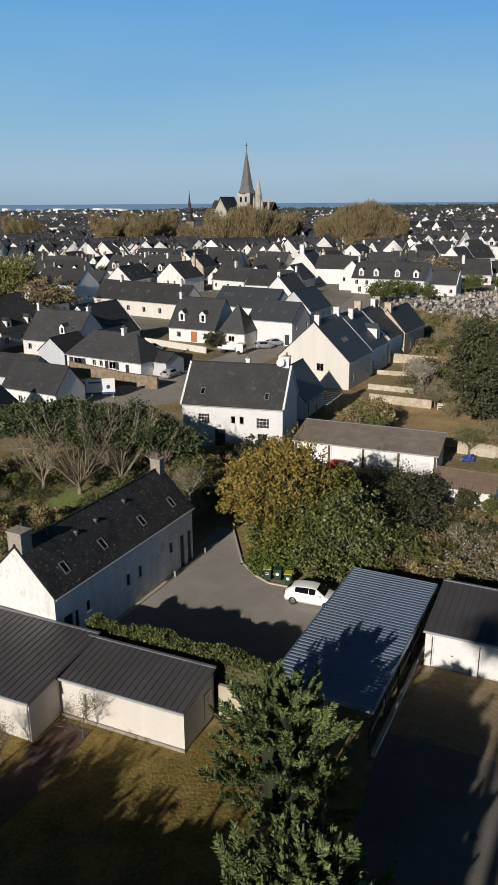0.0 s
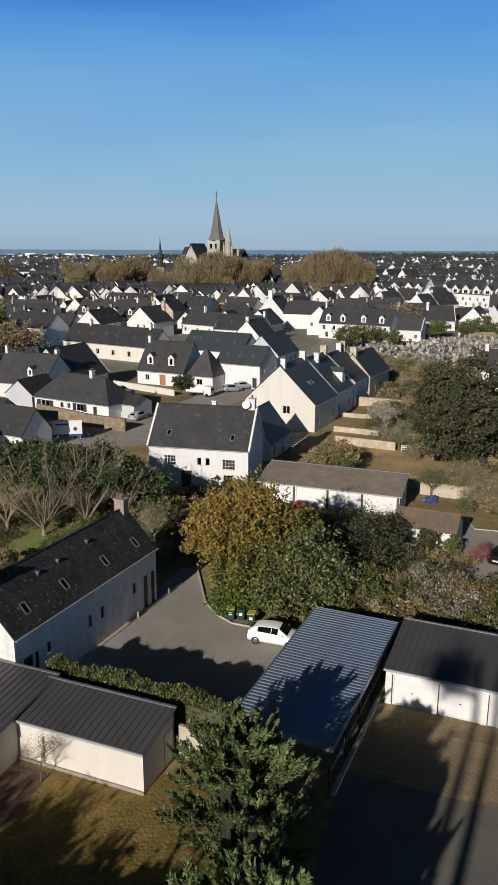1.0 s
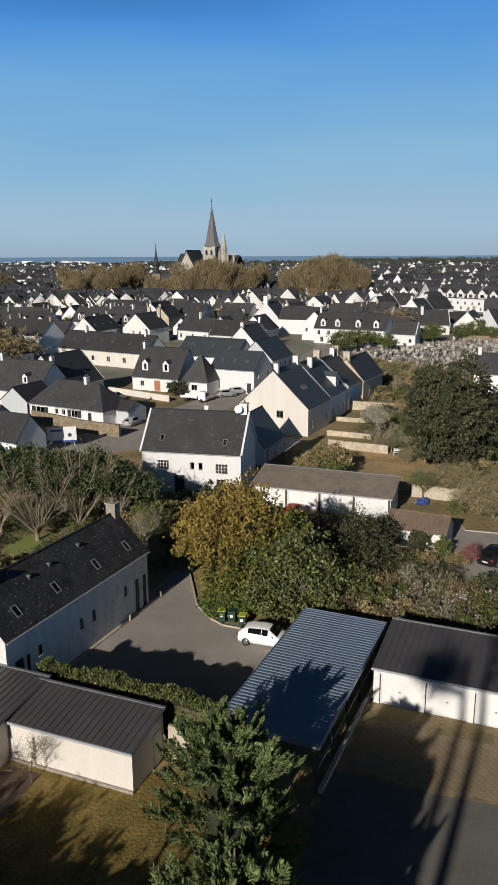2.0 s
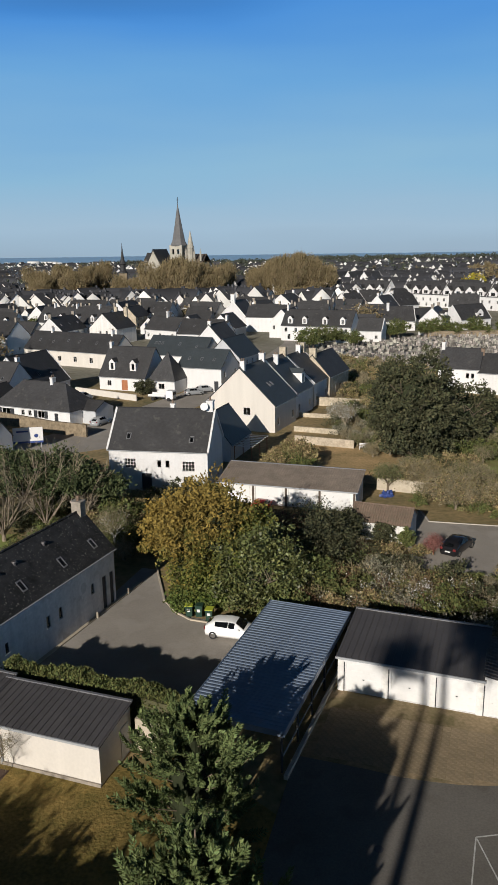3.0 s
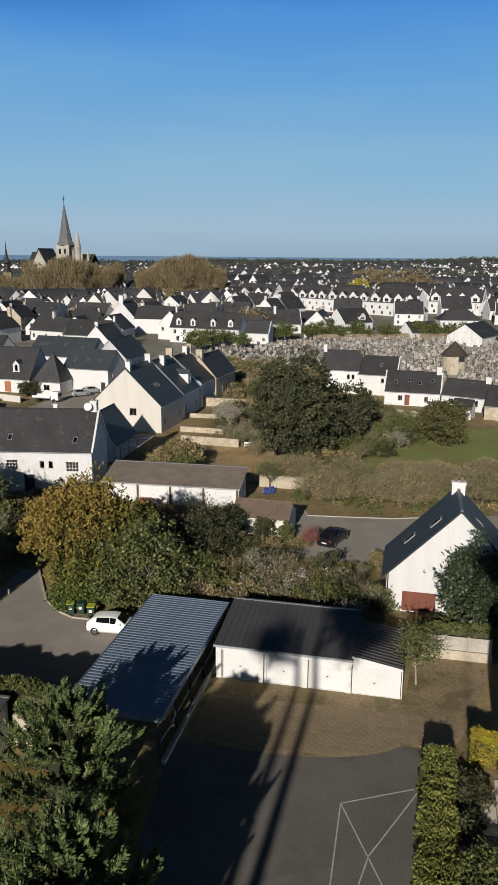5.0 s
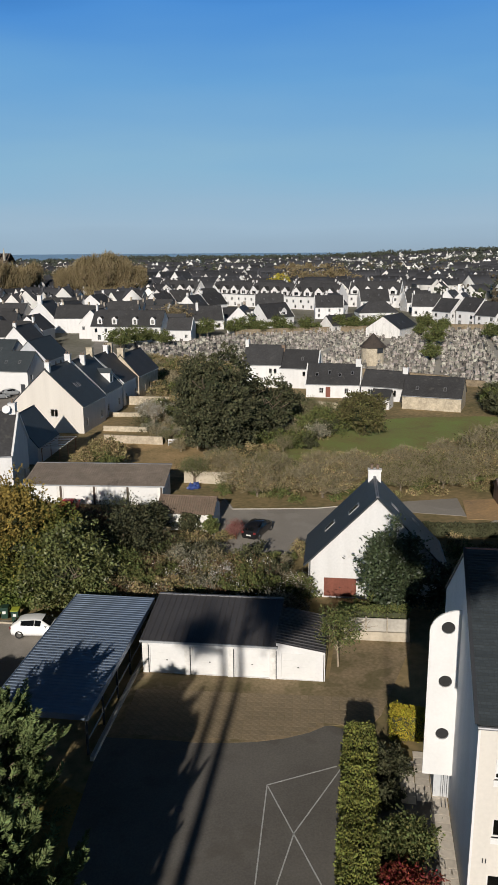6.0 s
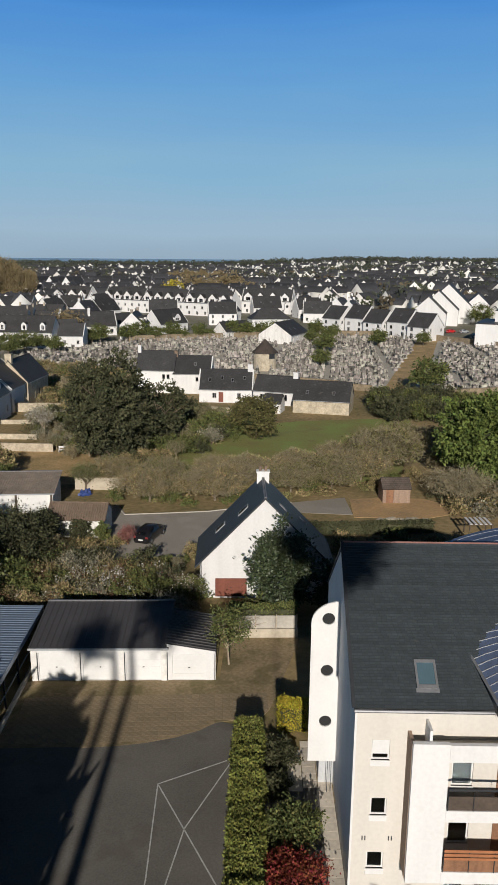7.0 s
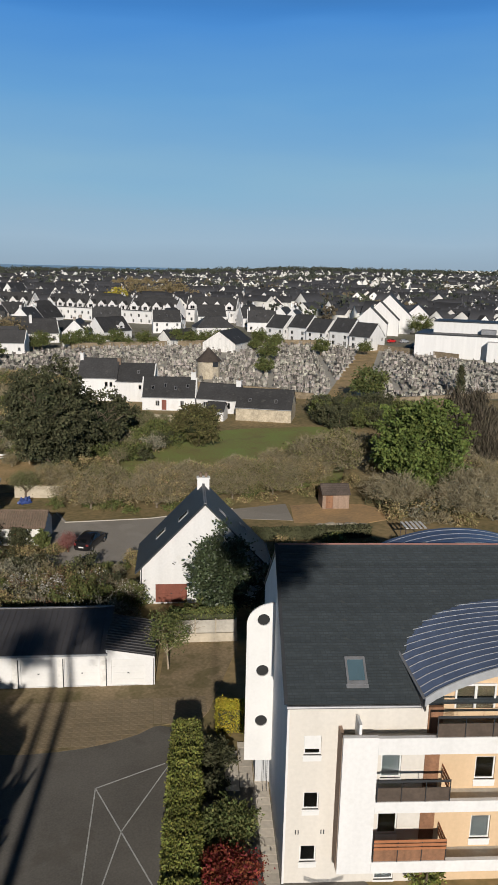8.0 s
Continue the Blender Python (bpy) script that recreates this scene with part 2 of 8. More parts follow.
material("leaf_winter", (0.215, 0.168, 0.096), 0.9, 0.25, 0.3, 0.06, 0, island_var=0.18, hue=0.015, spec=0.1, alt=(0.17, 0.135, 0.072))
material("leaf_garden", (0.10, 0.112, 0.037), 0.8, 0.3, 1.5, 0.25, 0, island_var=0.5, hue=0.04, spec=0.2)
material("leaf_grey", (0.205, 0.192, 0.14), 0.8, 0.35, 1.5, 0.5, 0, island_var=0.6, hue=0.02, spec=0.2)
material("blossom_grey", (0.40, 0.39, 0.36), 0.85, 0.3, 2, 0.6, 0, island_var=0.6)
material("blossom", (0.70, 0.68, 0.62), 0.8, 0.15, 2, 0.4, 0, island_var=0.2)
material("grave", (0.26, 0.238, 0.208), 0.7, 0.35, 2, 0.3, 0.1, island_var=0.75, hue=0.05)
material("plastic_green", (0.02, 0.05, 0.035), 0.5, 0.15, 4, 1, 0.03)
material("plastic_lime", (0.38, 0.42, 0.05), 0.5, 0.1, 4, 1, 0.03)
material("car_white", (0.82, 0.82, 0.81), 0.25, 0.02, 2, 0.5, 0, spec=0.6)
material("car_black", (0.012, 0.012, 0.014), 0.2, 0.1, 2, 0.5, 0, spec=0.6)
material("car_glass", (0.012, 0.014, 0.016), 0.08, 0.05, 2, 0.5, 0, spec=0.7)
material("blind_glass", (0.07, 0.115, 0.14), 0.08, 0.1, 2, 0.5, 0, spec=0.8)
material("car_grey", (0.25, 0.26, 0.27), 0.3, 0.1, 2, 0.5, 0, spec=0.6, object_var=0.5)
material("car_red", (0.5, 0.02, 0.02), 0.3, 0.1, 2, 0.5, 0, spec=0.6)
material("tyre", (0.02, 0.02, 0.02), 0.85, 0.2, 6, 1, 0)
material("chrome", (0.6, 0.6, 0.6), 0.25, 0.05, 6, 1, 0, metal=1.0)
material("tarp", (0.03, 0.055, 0.19), 0.5, 0.2, 4, 1, 0.3)
material("sea", (0.20, 0.26, 0.32), 0.3, 0.15, 0.01, 0.002, 0)
material("woods", (0.055, 0.062, 0.045), 1.0, 0.3, 0.05, 0.01, 0, island_var=0.2)
material("far_wall", (0.66, 0.645, 0.61), 0.95, 0.1, 0.2, 0.02, 0, island_var=0.2)
material("far_roof", (0.062, 0.062, 0.068), 0.85, 0.2, 0.2, 0.02, 0, island_var=0.35)


def glass_material():
    m = bpy.data.materials.new("glass")
    m.use_nodes = True
    p = m.node_tree.nodes["Principled BSDF"]
    p.inputs["Base Color"].default_value = (0.55, 0.6, 0.62, 1)
    p.inputs["Roughness"].default_value, p.inputs["Transmission Weight"].default_value = 0.03, 1.0
    MATS["glass"] = m


glass_material()


def leaf_autumn():
    """Leaves that turn from green in the low, shaded half to gold in the top."""
    m = bpy.data.materials.new("leaf_autumn")
    m.use_nodes = True
    N, link = m.node_tree.nodes, m.node_tree.links.new
    p = N["Principled BSDF"]
    tc, geo = N.new("ShaderNodeTexCoord"), N.new("ShaderNodeNewGeometry")
    noise_ = N.new("ShaderNodeTexNoise")
    noise_.inputs["Scale"].default_value = 0.45
    sep = N.new("ShaderNodeSeparateXYZ")
    link(tc.outputs["Object"], noise_.inputs[0])
    link(tc.outputs["Object"], sep.inputs[0])
    a = N.new("ShaderNodeMath")
    a.operation = "MULTIPLY_ADD"
    link(sep.outputs[2], a.inputs[0])
    a.inputs[1].default_value = 0.105
    b = N.new("ShaderNodeMath")
    b.operation = "MULTIPLY_ADD"
    link(noise_.outputs[0], b.inputs[0])
    b.inputs[1].default_value = 0.9
    c = N.new("ShaderNodeMath")
    c.operation = "MULTIPLY_ADD"
    link(geo.outputs["Random Per Island"], c.inputs[0])
    c.inputs[1].default_value, c.inputs[2].default_value = 0.45, -0.72
    link(c.outputs[0], b.inputs[2])
    d = N.new("ShaderNodeMath")
    d.operation = "MULTIPLY_ADD"
    link(sep.outputs[0], d.inputs[0])
    d.inputs[1].default_value = -0.055
    link(b.outputs[0], d.inputs[2])
    link(d.outputs[0], a.inputs[2])
    ramp = N.new("ShaderNodeValToRGB")
    e = ramp.color_ramp.elements
    e[0].position, e[0].color = 0.15, (0.075, 0.105, 0.022, 1)
    e[1].position, e[1].color = 0.95, (0.215, 0.152, 0.038, 1)
    mid = e.new(0.5)
    mid.color = (0.13, 0.13, 0.03, 1)
    hi = e.new(0.72)
    hi.color = (0.19, 0.14, 0.035, 1)
    link(a.outputs[0], ramp.inputs[0])
    hs, mr = N.new("ShaderNodeHueSaturation"), N.new("ShaderNodeMapRange")
    mr.inputs[3].default_value, mr.inputs[4].default_value = 0.68, 1.3
    link(geo.outputs["Random Per Island"], mr.inputs[0])
    link(mr.outputs[0], hs.inputs["Value"])
    link(ramp.outputs[0], hs.inputs["Color"])
    link(hs.outputs[0], p.inputs["Base Color"])
    p.inputs["Roughness"].default_value, p.inputs["Specular IOR Level"].default_value = 0.75, 0.2
    MATS["leaf_autumn"] = m


leaf_autumn()

# ---- building tools ----
R = random.Random(7)


def mesh_of(name, bm, mat):
    me = bpy.data.meshes.new(name)
    bm.normal_update()
    bm.to_mesh(me)
    bm.free()
    if mat:
        me.materials.append(MATS[mat])
    return me


def part(name, bm, mat, parent, label=""):
    """Links a bmesh as one mesh under a thing or a part."""
    ob = new(name, mesh_of(name, bm, mat))
    ob.parent = parent
    return tagged(ob, label)


def piece(name, me, parent, m):
    """One more object on mesh data that alike pieces share."""
    ob = new(name, me)
    ob.parent, ob.matrix_basis = parent, m
    return ob


def thing(name, x, y, z, yaw, label, category, group="", kind=""):
    ob = new(name)
    ob.matrix_basis = pose(x, y, z, 0, 0, yaw)
    return tagged(ob, label, category, group, kind)


def single(name, bm, mat, m, label, category, group="", kind=""):
    ob = new(name, mesh_of(name, bm, mat))
    ob.matrix_basis = m
    return tagged(ob, label, category, group, kind)


def box(bm, x0, y0, z0, x1, y1, z1, bevel=0.0):
    vs = [bm.verts.new((x, y, z)) for z in (z0, z1) for x, y in ((x0, y0), (x1, y0), (x1, y1), (x0, y1))]
    fs = [bm.faces.new([vs[i] for i in q]) for q in ((0, 3, 2, 1), (4, 5, 6, 7), (0, 1, 5, 4), (1, 2, 6, 5), (2, 3, 7, 6), (3, 0, 4, 7))]
    if bevel:
        es = {e for f in fs for e in f.edges}
        bmesh.ops.bevel(bm, geom=list(es), offset=bevel, segments=1, affect="EDGES")
    return bm


def boxed(*a, **k):
    return box(bmesh.new(), *a, **k)


def prism(bm, pts, z0, z1):
    """An upright prism over a polygon, counter-clockwise."""
    lo = [bm.verts.new((x, y, z0)) for x, y in pts]
    hi = [bm.verts.new((x, y, z1)) for x, y in pts]
    n = len(pts)
    bm.faces.new(hi)
    bm.faces.new(lo[::-1])
    for i in range(n):
        bm.faces.new((lo[i], lo[(i + 1) % n], hi[(i + 1) % n], hi[i]))
    return bm


def solid(bm, quad, thick, uv=True):
    """A slab: quad (four points, counter-clockwise from outside), thickened inwards, with metres as UV on its top."""
    q = [Vector(p) for p in quad]
    n = (q[1] - q[0]).cross(q[2] - q[0]).normalized()
    top = [bm.verts.new(p) for p in q]
    low = [bm.verts.new(p - n * thick) for p in q]
    k = len(q)
    f = bm.faces.new(top)
    bm.faces.new(low[::-1])
    for i in range(k):
        bm.faces.new((top[i], low[i], low[(i + 1) % k], top[(i + 1) % k]))
    if uv:
        lay = bm.loops.layers.uv.verify()
        u = (q[1] - q[0]).normalized()
        v = n.cross(u)
        for lo in f.loops:
            d = lo.vert.co - q[0]
            lo[lay].uv = (d.dot(u), d.dot(v))
    return bm


def tube(bm, p, q, r0, r1, n=5):
    p, q = Vector(p), Vector(q)
    d = (q - p).normalized()
    a = d.orthogonal().normalized()
    b = d.cross(a)
    ring = [[bm.verts.new(c + (a * math.cos(6.2832 * i / n) + b * math.sin(6.2832 * i / n)) * r) for i in range(n)] for c, r in ((p, r0), (q, r1))]
    for i in range(n):
        bm.faces.new((ring[0][i], ring[0][(i + 1) % n], ring[1][(i + 1) % n], ring[1][i]))
    bm.faces.new(ring[0][::-1])
    bm.faces.new(ring[1])
    return bm


def lathe(bm, prof, n=12, z=0.0, x=0.0, y=0.0):
    rings = [[bm.verts.new((x + r * math.cos(6.2832 * i / n), y + r * math.sin(6.2832 * i / n), z + h)) for i in range(n)] for r, h in prof]
    for a, b in zip(rings, rings[1:]):
        for i in range(n):
            bm.faces.new((a[i], a[(i + 1) % n], b[(i + 1) % n], b[i]))
    bm.faces.new(rings[0][::-1])
    bm.faces.new(rings[-1])
    return bm


def quads_mesh(name, V, mat):
    """A mesh of loose quads from an array (n, 4, 3)."""
    n = len(V)
    me = bpy.data.meshes.new(name)
    me.vertices.add(4 * n)
    me.vertices.foreach_set("co", np.ascontiguousarray(V, np.float32).ravel())
    me.loops.add(4 * n)
    me.loops.foreach_set("vertex_index", np.arange(4 * n, dtype=np.int32))
    me.polygons.add(n)
    me.polygons.foreach_set("loop_start", np.arange(0, 4 * n, 4, dtype=np.int32))
    me.polygons.foreach_set("loop_total", np.full(n, 4, np.int32))
    me.update(calc_edges=True)
    me.materials.append(MATS[mat])
    return me


def leaves(P, size, rng, droop=0.0, aspect=0.55, out=None):
    """Leaf-shaped quads at the points P (n, 3); out: the way each one faces, mixed with chance."""
    n = len(P)
    d = rng.normal(size=(n, 3))
    if out is not None:
        d = d * 0.6 + out
    d[:, 2] -= droop
    d /= np.linalg.norm(d, axis=1, keepdims=True) + 1e-9
    a = np.cross(d, rng.normal(size=(n, 3)))
    a /= np.linalg.norm(a, axis=1, keepdims=True) + 1e-9
    s = size * rng.uniform(0.6, 1.4, (n, 1))
    tip, side = d * s, a * s * aspect
    return np.stack([P - tip * 0.5, P + side * 0.5, P + tip * 0.5, P - side * 0.5], 1)


def limbs(bm, base, h, spread, levels, rng, r=0.2, kids=3, rise=0.6, first=0.35, sides=5):
    """A tapered trunk with forking limbs; returns the ends of the last ones."""
    ends = []
    todo = [(Vector(base), Vector((rng.uniform(-0.08, 0.08), rng.uniform(-0.08, 0.08), 1)).normalized(), h * first, r, 0)]
    while todo:
        p, d, ln, rad, lv = todo.pop()
        mid = p + d * ln * 0.5 + Vector(rng.uniform(-1, 1, 3)) * ln * 0.05
        q = p + d * ln + Vector(rng.uniform(-1, 1, 3)) * ln * 0.06
        tube(bm, p, mid, rad, rad * 0.82, sides)
        tube(bm, mid, q, rad * 0.82, rad * 0.62, sides)
        if lv >= levels:
            ends.append(q)
            continue
        for i in range(kids + (rng.random() < 0.4)):
            ang = 6.2832 * (i / kids + rng.random() * 0.25)
            side = Vector((math.cos(ang), math.sin(ang), rise * rng.uniform(0.4, 1.3)))
            nd = (d * 0.55 + side * spread).normalized()
            todo.append((p.lerp(q, rng.uniform(0.55, 1.0)), nd, ln * rng.uniform(0.62, 0.85), rad * rng.uniform(0.5, 0.62), lv + 1))
    return ends

# ---- ground ----
def ground_sheet():
    """One sheet to the horizon, with a low rise of land far to the right, and sea beyond."""
    bm = bmesh.new()
    rings = [0, 60, 120, 180, 250, 330, 430, 560, 760, 1100, 1600, 2200, 2900, 3700, 4600, 4950]
    n = 96
    rows = []
    for r in rings:
        row = []
        for i in range(n):
            a = 6.2832 * i / n
            x, y = r * math.sin(a), r * math.cos(a)
            z = 0.0
            if r > 800:
                deg = math.degrees(math.atan2(x, y))
                hill = min(1.0, max(0.0, (deg - 21) / 14))
                hill = hill * hill * (3 - 2 * hill) * min(1.0, max(0.0, (110 - deg) / 40))
                z = hill * 17 * min(1, (r - 800) / 1400) * max(0.0, min(1.0, (4400 - r) / 1200)) + 14 * max(0, (r - 2900) / 2050)
            row.append(bm.verts.new((x, y, z)) if r else None)
        rows.append(row)
    mid = bm.verts.new((0, 0, 0))
    for i in range(n):
        bm.faces.new((mid, rows[1][(i + 1) % n], rows[1][i]))
    for a, b in zip(rows[1:], rows[2:]):
        for i in range(n):
            bm.faces.new((a[i], a[(i + 1) % n], b[(i + 1) % n], b[i]))
    me = mesh_of("ground", bm, "soil")
    for name in ("town_ground", "woods", "sea"):
        me.materials.append(MATS[name])
    for f in me.polygons:
        r = math.hypot(f.center.x, f.center.y)
        f.material_index = 0 if r < 190 else 1 if r < 1500 else 2 if r < 2900 else 3
        f.use_smooth = True
    tagged(new("ground", me), "bare soil, grass and town ground out to the sea", "ground", kind="structure")


ground_sheet()


def sheet(name, pts, z, mat, label, category, thick=0.05):
    bm = prism(bmesh.new(), pts, z - thick, z)
    lay = bm.loops.layers.uv.verify()
    for f in bm.faces:
        for lo in f.loops:
            lo[lay].uv = lo.vert.co.xy
    return single(name, bm, mat, pose(0, 0, 0), label, category, kind="structure")


sheet("lawn", [(-30, 8), (5, 8), (5.8, 31), (0.5, 37.5), (-1.5, 35.5), (-10.6, 38.8), (-30, 48)], 0.020, "lawn", "mown lawn turned brown by the dry season", "lawn")
sheet("road_court", [(4, -40), (24, -40), (24.5, 16), (22.4, 31), (20.0, 33.4), (11.4, 35.2), (7.7, 36.1), (6.8, 34.2), (4.6, 28)], 0.030, "asphalt", "dark worn asphalt court with painted game lines", "court")
sheet("road_parking", [(-9.9, 47.4), (-9.6, 43.6), (1.0, 38.6), (8.6, 49.9), (6.4, 52.0), (2.6, 53.4), (0.3, 54.4), (-0.5, 57), (-1.6, 63.8), (-3.0, 64.4)], 0.030, "asphalt_pale", "pale worn asphalt car park beside the long house", "car park")
PAVED = [(7.6, 35.75), (11.2, 34.2), (12.6, 33.5), (14.2, 32.9), (16.0, 32.4), (17.8, 32.15), (19.4, 32.2), (20.6, 32.5), (21.6, 32.3), (22.6, 31.2), (24.4, 32.4), (31.2, 40.2), (26.6, 42.4), (25.0, 41.0), (23.0, 37.3), (11.4, 42.6), (10.7, 42.2)]
sheet("pavement_court", PAVED, 0.036, "paving_moss", "brown paving overgrown with moss", "pavement")
sheet("driveway", [(22.0, 61.5), (28.8, 58.8), (38.0, 68.0), (46.0, 65.6), (50.8, 62.6), (53.4, 68.4), (46.6, 69.4), (36.0, 70.6), (32.0, 71.9), (27.4, 73.6), (27.6, 77.0), (24.6, 76.4)], 0.030, "asphalt_pale", "pale asphalt driveway with a black car", "driveway")
sheet("meadow", [(34, 90), (38, 84), (47, 76), (58, 73), (67, 75), (74, 83), (80, 90), (90, 103), (82, 107), (70, 110), (60, 110), (50, 102), (40, 96)], 0.020, "meadow", "green meadow with worn brown patches", "meadow")
sheet("garden_earth", [(50.4, 61.8), (58, 58), (64, 58), (62, 64), (57.4, 66.6), (53.6, 67.6)], 0.034, "earth_orange", "bare orange earth of a kitchen garden", "garden")
sheet("garden_lawn", [(14, 92), (29, 86), (33, 100), (26, 106), (17, 110)], 0.020, "gravel_earth", "dry walled garden behind the garages", "garden")
sheet("path_slabs", [(-11.2, 37.0), (-9.0, 36.1), (-11.0, 31.0), (-16, 22), (-18.5, 23), (-13.2, 32.0)], 0.034, "soil_dark", "brown gravel path across the lawn", "path")
sheet("path_cemetery", [(100.5, 127), (104.5, 122.5), (143, 163), (187, 213), (182, 218), (137, 168)], 0.030, "gravel_earth", "sandy path through the cemetery", "path")
sheet("cemetery_ground", [(96, 137), (112, 120), (145, 115), (192, 160), (190, 176), (182, 226), (154, 242), (82, 248), (40, 226), (46, 205), (60, 186), (78, 160)], 0.022, "concrete", "pale gravel of the cemetery", "cemetery ground")
sheet("road_town", [(-24, 104), (-8, 112), (-4, 126), (6, 146), (22, 176), (40, 240), (50, 330), (44, 330), (33, 242), (14, 180), (-2, 152), (-14, 130), (-28, 112)], 0.026, "asphalt_pale", "grey town lane between the houses", "road")


# thin painted lines of the court
def court_line(a, b, w=0.07):
    a, b = Vector((*a, 0)), Vector((*b, 0))
    d = b - a
    single("court_line", boxed(0, -w / 2, 0, d.length, w / 2, 0.006), "road_paint", pose(a.x, a.y, 0.031, 0, 0, math.degrees(math.atan2(d.y, d.x))), "worn white line painted on the asphalt", "road marking", "court lines", "structure")


for a, b in (((15.4, 28.6), (19.7, 28.8)), ((15.4, 28.6), (12.6, 22.4)), ((15.4, 28.6), (15.5, 20.6)), ((15.5, 24.8), (12.8, 21.0)), ((15.5, 24.8), (19.9, 28.6)), ((12.6, 22.4), (8.0, 14.0))):
    court_line(a, b)
sheet("garden_grass", [(-20.6, 74.5), (-16.6, 75), (-16.0, 69.8), (-18, 69), (-20.2, 69.6)], 0.026, "meadow", "small green lawn under the leafless trees", "lawn")
sheet("garden_soil", [(33, 148), (52, 146), (64, 166), (56, 190), (45, 206), (36, 202), (32, 170)], 0.022, "soil", "brown garden ground beside the cemetery", "garden")

# ---- houses ----
def facade(bm, o, u, n, width, height, openings, depth=0.16):
    """A wall with real openings: cells round the holes, and the reveals in them."""
    o, u, n = Vector(o), Vector(u), Vector(n)
    up = Vector((0, 0, 1))
    us = sorted({0.0, width, *(v for a in openings for v in (a[0], a[0] + a[2]))})
    zs = sorted({0.0, height, *(v for a in openings for v in (a[1], a[1] + a[3]))})
    at = lambda x, z, d=0.0: o + u * x + up * z - n * d
    for x0, x1 in zip(us, us[1:]):
        for z0, z1 in zip(zs, zs[1:]):
            cx, cz = (x0 + x1) / 2, (z0 + z1) / 2
            if any(a[0] < cx < a[0] + a[2] and a[1] < cz < a[1] + a[3] for a in openings):
                continue
            bm.faces.new([bm.verts.new(at(*p)) for p in ((x0, z0), (x1, z0), (x1, z1), (x0, z1))])
    for a in openings:
        x0, z0, x1, z1 = a[0], a[1], a[0] + a[2], a[1] + a[3]
        ring = [(x0, z0), (x1, z0), (x1, z1), (x0, z1)]
        for p, q in zip(ring, ring[1:] + ring[:1]):
            bm.faces.new([bm.verts.new(v) for v in (at(*p), at(*q), at(*q, depth), at(*p, depth))])


def wall_pose(o, u, n, x, z):
    """The frame of an opening: x along the wall, y inwards, z up."""
    uu, nn = Vector(u), Vector(n)
    m = Matrix.Identity(4)
    for i in range(3):
        m[i][0], m[i][1] = uu[i], -nn[i]
        m[i][3] = o[i] + uu[i] * x + (z if i == 2 else 0)
    return m


def lattice(bm, xs, zs, y0, y1):
    """A frame of bars in one piece: bars and openings take turns between the cuts xs and zs."""
    V = {}
    def v(i, j, k):
        if (i, j, k) not in V:
            V[i, j, k] = bm.verts.new((xs[i], y1 if k else y0, zs[j]))
        return V[i, j, k]
    nx, nz = len(xs) - 1, len(zs) - 1
    full = lambda i, j: 0 <= i < nx and 0 <= j < nz and (i % 2 == 0 or j % 2 == 0)
    for i in range(nx):
        for j in range(nz):
            if not full(i, j):
                continue
            bm.faces.new((v(i, j, 0), v(i + 1, j, 0), v(i + 1, j + 1, 0), v(i, j + 1, 0)))
            bm.faces.new((v(i, j + 1, 1), v(i + 1, j + 1, 1), v(i + 1, j, 1), v(i, j, 1)))
            for di, dj, a, b in ((-1, 0, (i, j + 1), (i, j)), (1, 0, (i + 1, j), (i + 1, j + 1)), (0, -1, (i, j), (i + 1, j)), (0, 1, (i + 1, j + 1), (i, j + 1))):
                if not full(i + di, j + dj):
                    bm.faces.new((v(*b, 0), v(*a, 0), v(*a, 1), v(*b, 1)))
    return bm


def fill_opening(parent, o, u, n, a, frame_mat="paint_white", plain=False):
    """The window or door that sits in an opening."""
    x, z, w, h, kind = a[0], a[1], a[2], a[3], a[4] if len(a) > 4 else "window"
    m = wall_pose(o, u, n, x, z)
    if kind in ("door", "garage"):
        bm = boxed(0.0, 0.09, 0.0, w, 0.14, h)
        k = 4 if kind == "garage" else 2
        for i in range(k):
            box(bm, 0.08, 0.075, h * i / k + 0.06, w - 0.08, 0.089, h * (i + 1) / k - 0.06)
        d = part("door", bm, a[5] if len(a) > 5 else "wood_brown", parent)
        d.matrix_local = m
        part("door_handle", boxed(w * 0.5 - 0.06, 0.03, h * 0.45, w * 0.5 + 0.06, 0.074, h * 0.45 + 0.05), "paint_dark", d)
        return
    t = 0.07
    xs, zs = [0, t], [0, t]
    for c in ((w / 4, w / 2, w * 3 / 4) if kind == "grid" else (w / 2,) if w > 0.75 and kind != "single" else ()):
        xs += [c - 0.025, c + 0.025]
    for c in (h / 3, h * 2 / 3) if kind == "grid" else ():
        zs += [c - 0.02, c + 0.02]
    bm = lattice(bmesh.new(), xs + [w - t, w], zs + [h - t, h], 0.08, 0.13)
    f = part("window", bm, a[5] if len(a) > 5 else frame_mat, parent)
    f.matrix_local = m
    part("pane", boxed(t, 0.10, t, w - t, 0.108, h - t), "glass", f)
    if plain:
        return
    part("sill", boxed(-0.05, -0.04, -0.06, w + 0.05, 0.07, 0.0), "paint_white", f)
    if kind == "shutter":
        for sx in (-0.06 - w * 0.5, w + 0.06):
            s = boxed(sx, -0.05, 0, sx + w * 0.5, -0.008, h)
            for i in range(5):
                box(s, sx + 0.05, -0.062, h * i / 5 + 0.04, sx + w * 0.5 - 0.05, -0.051, h * (i + 1) / 5 - 0.04)
            part("shutter", s, "paint_dark", f, "dark painted shutter")


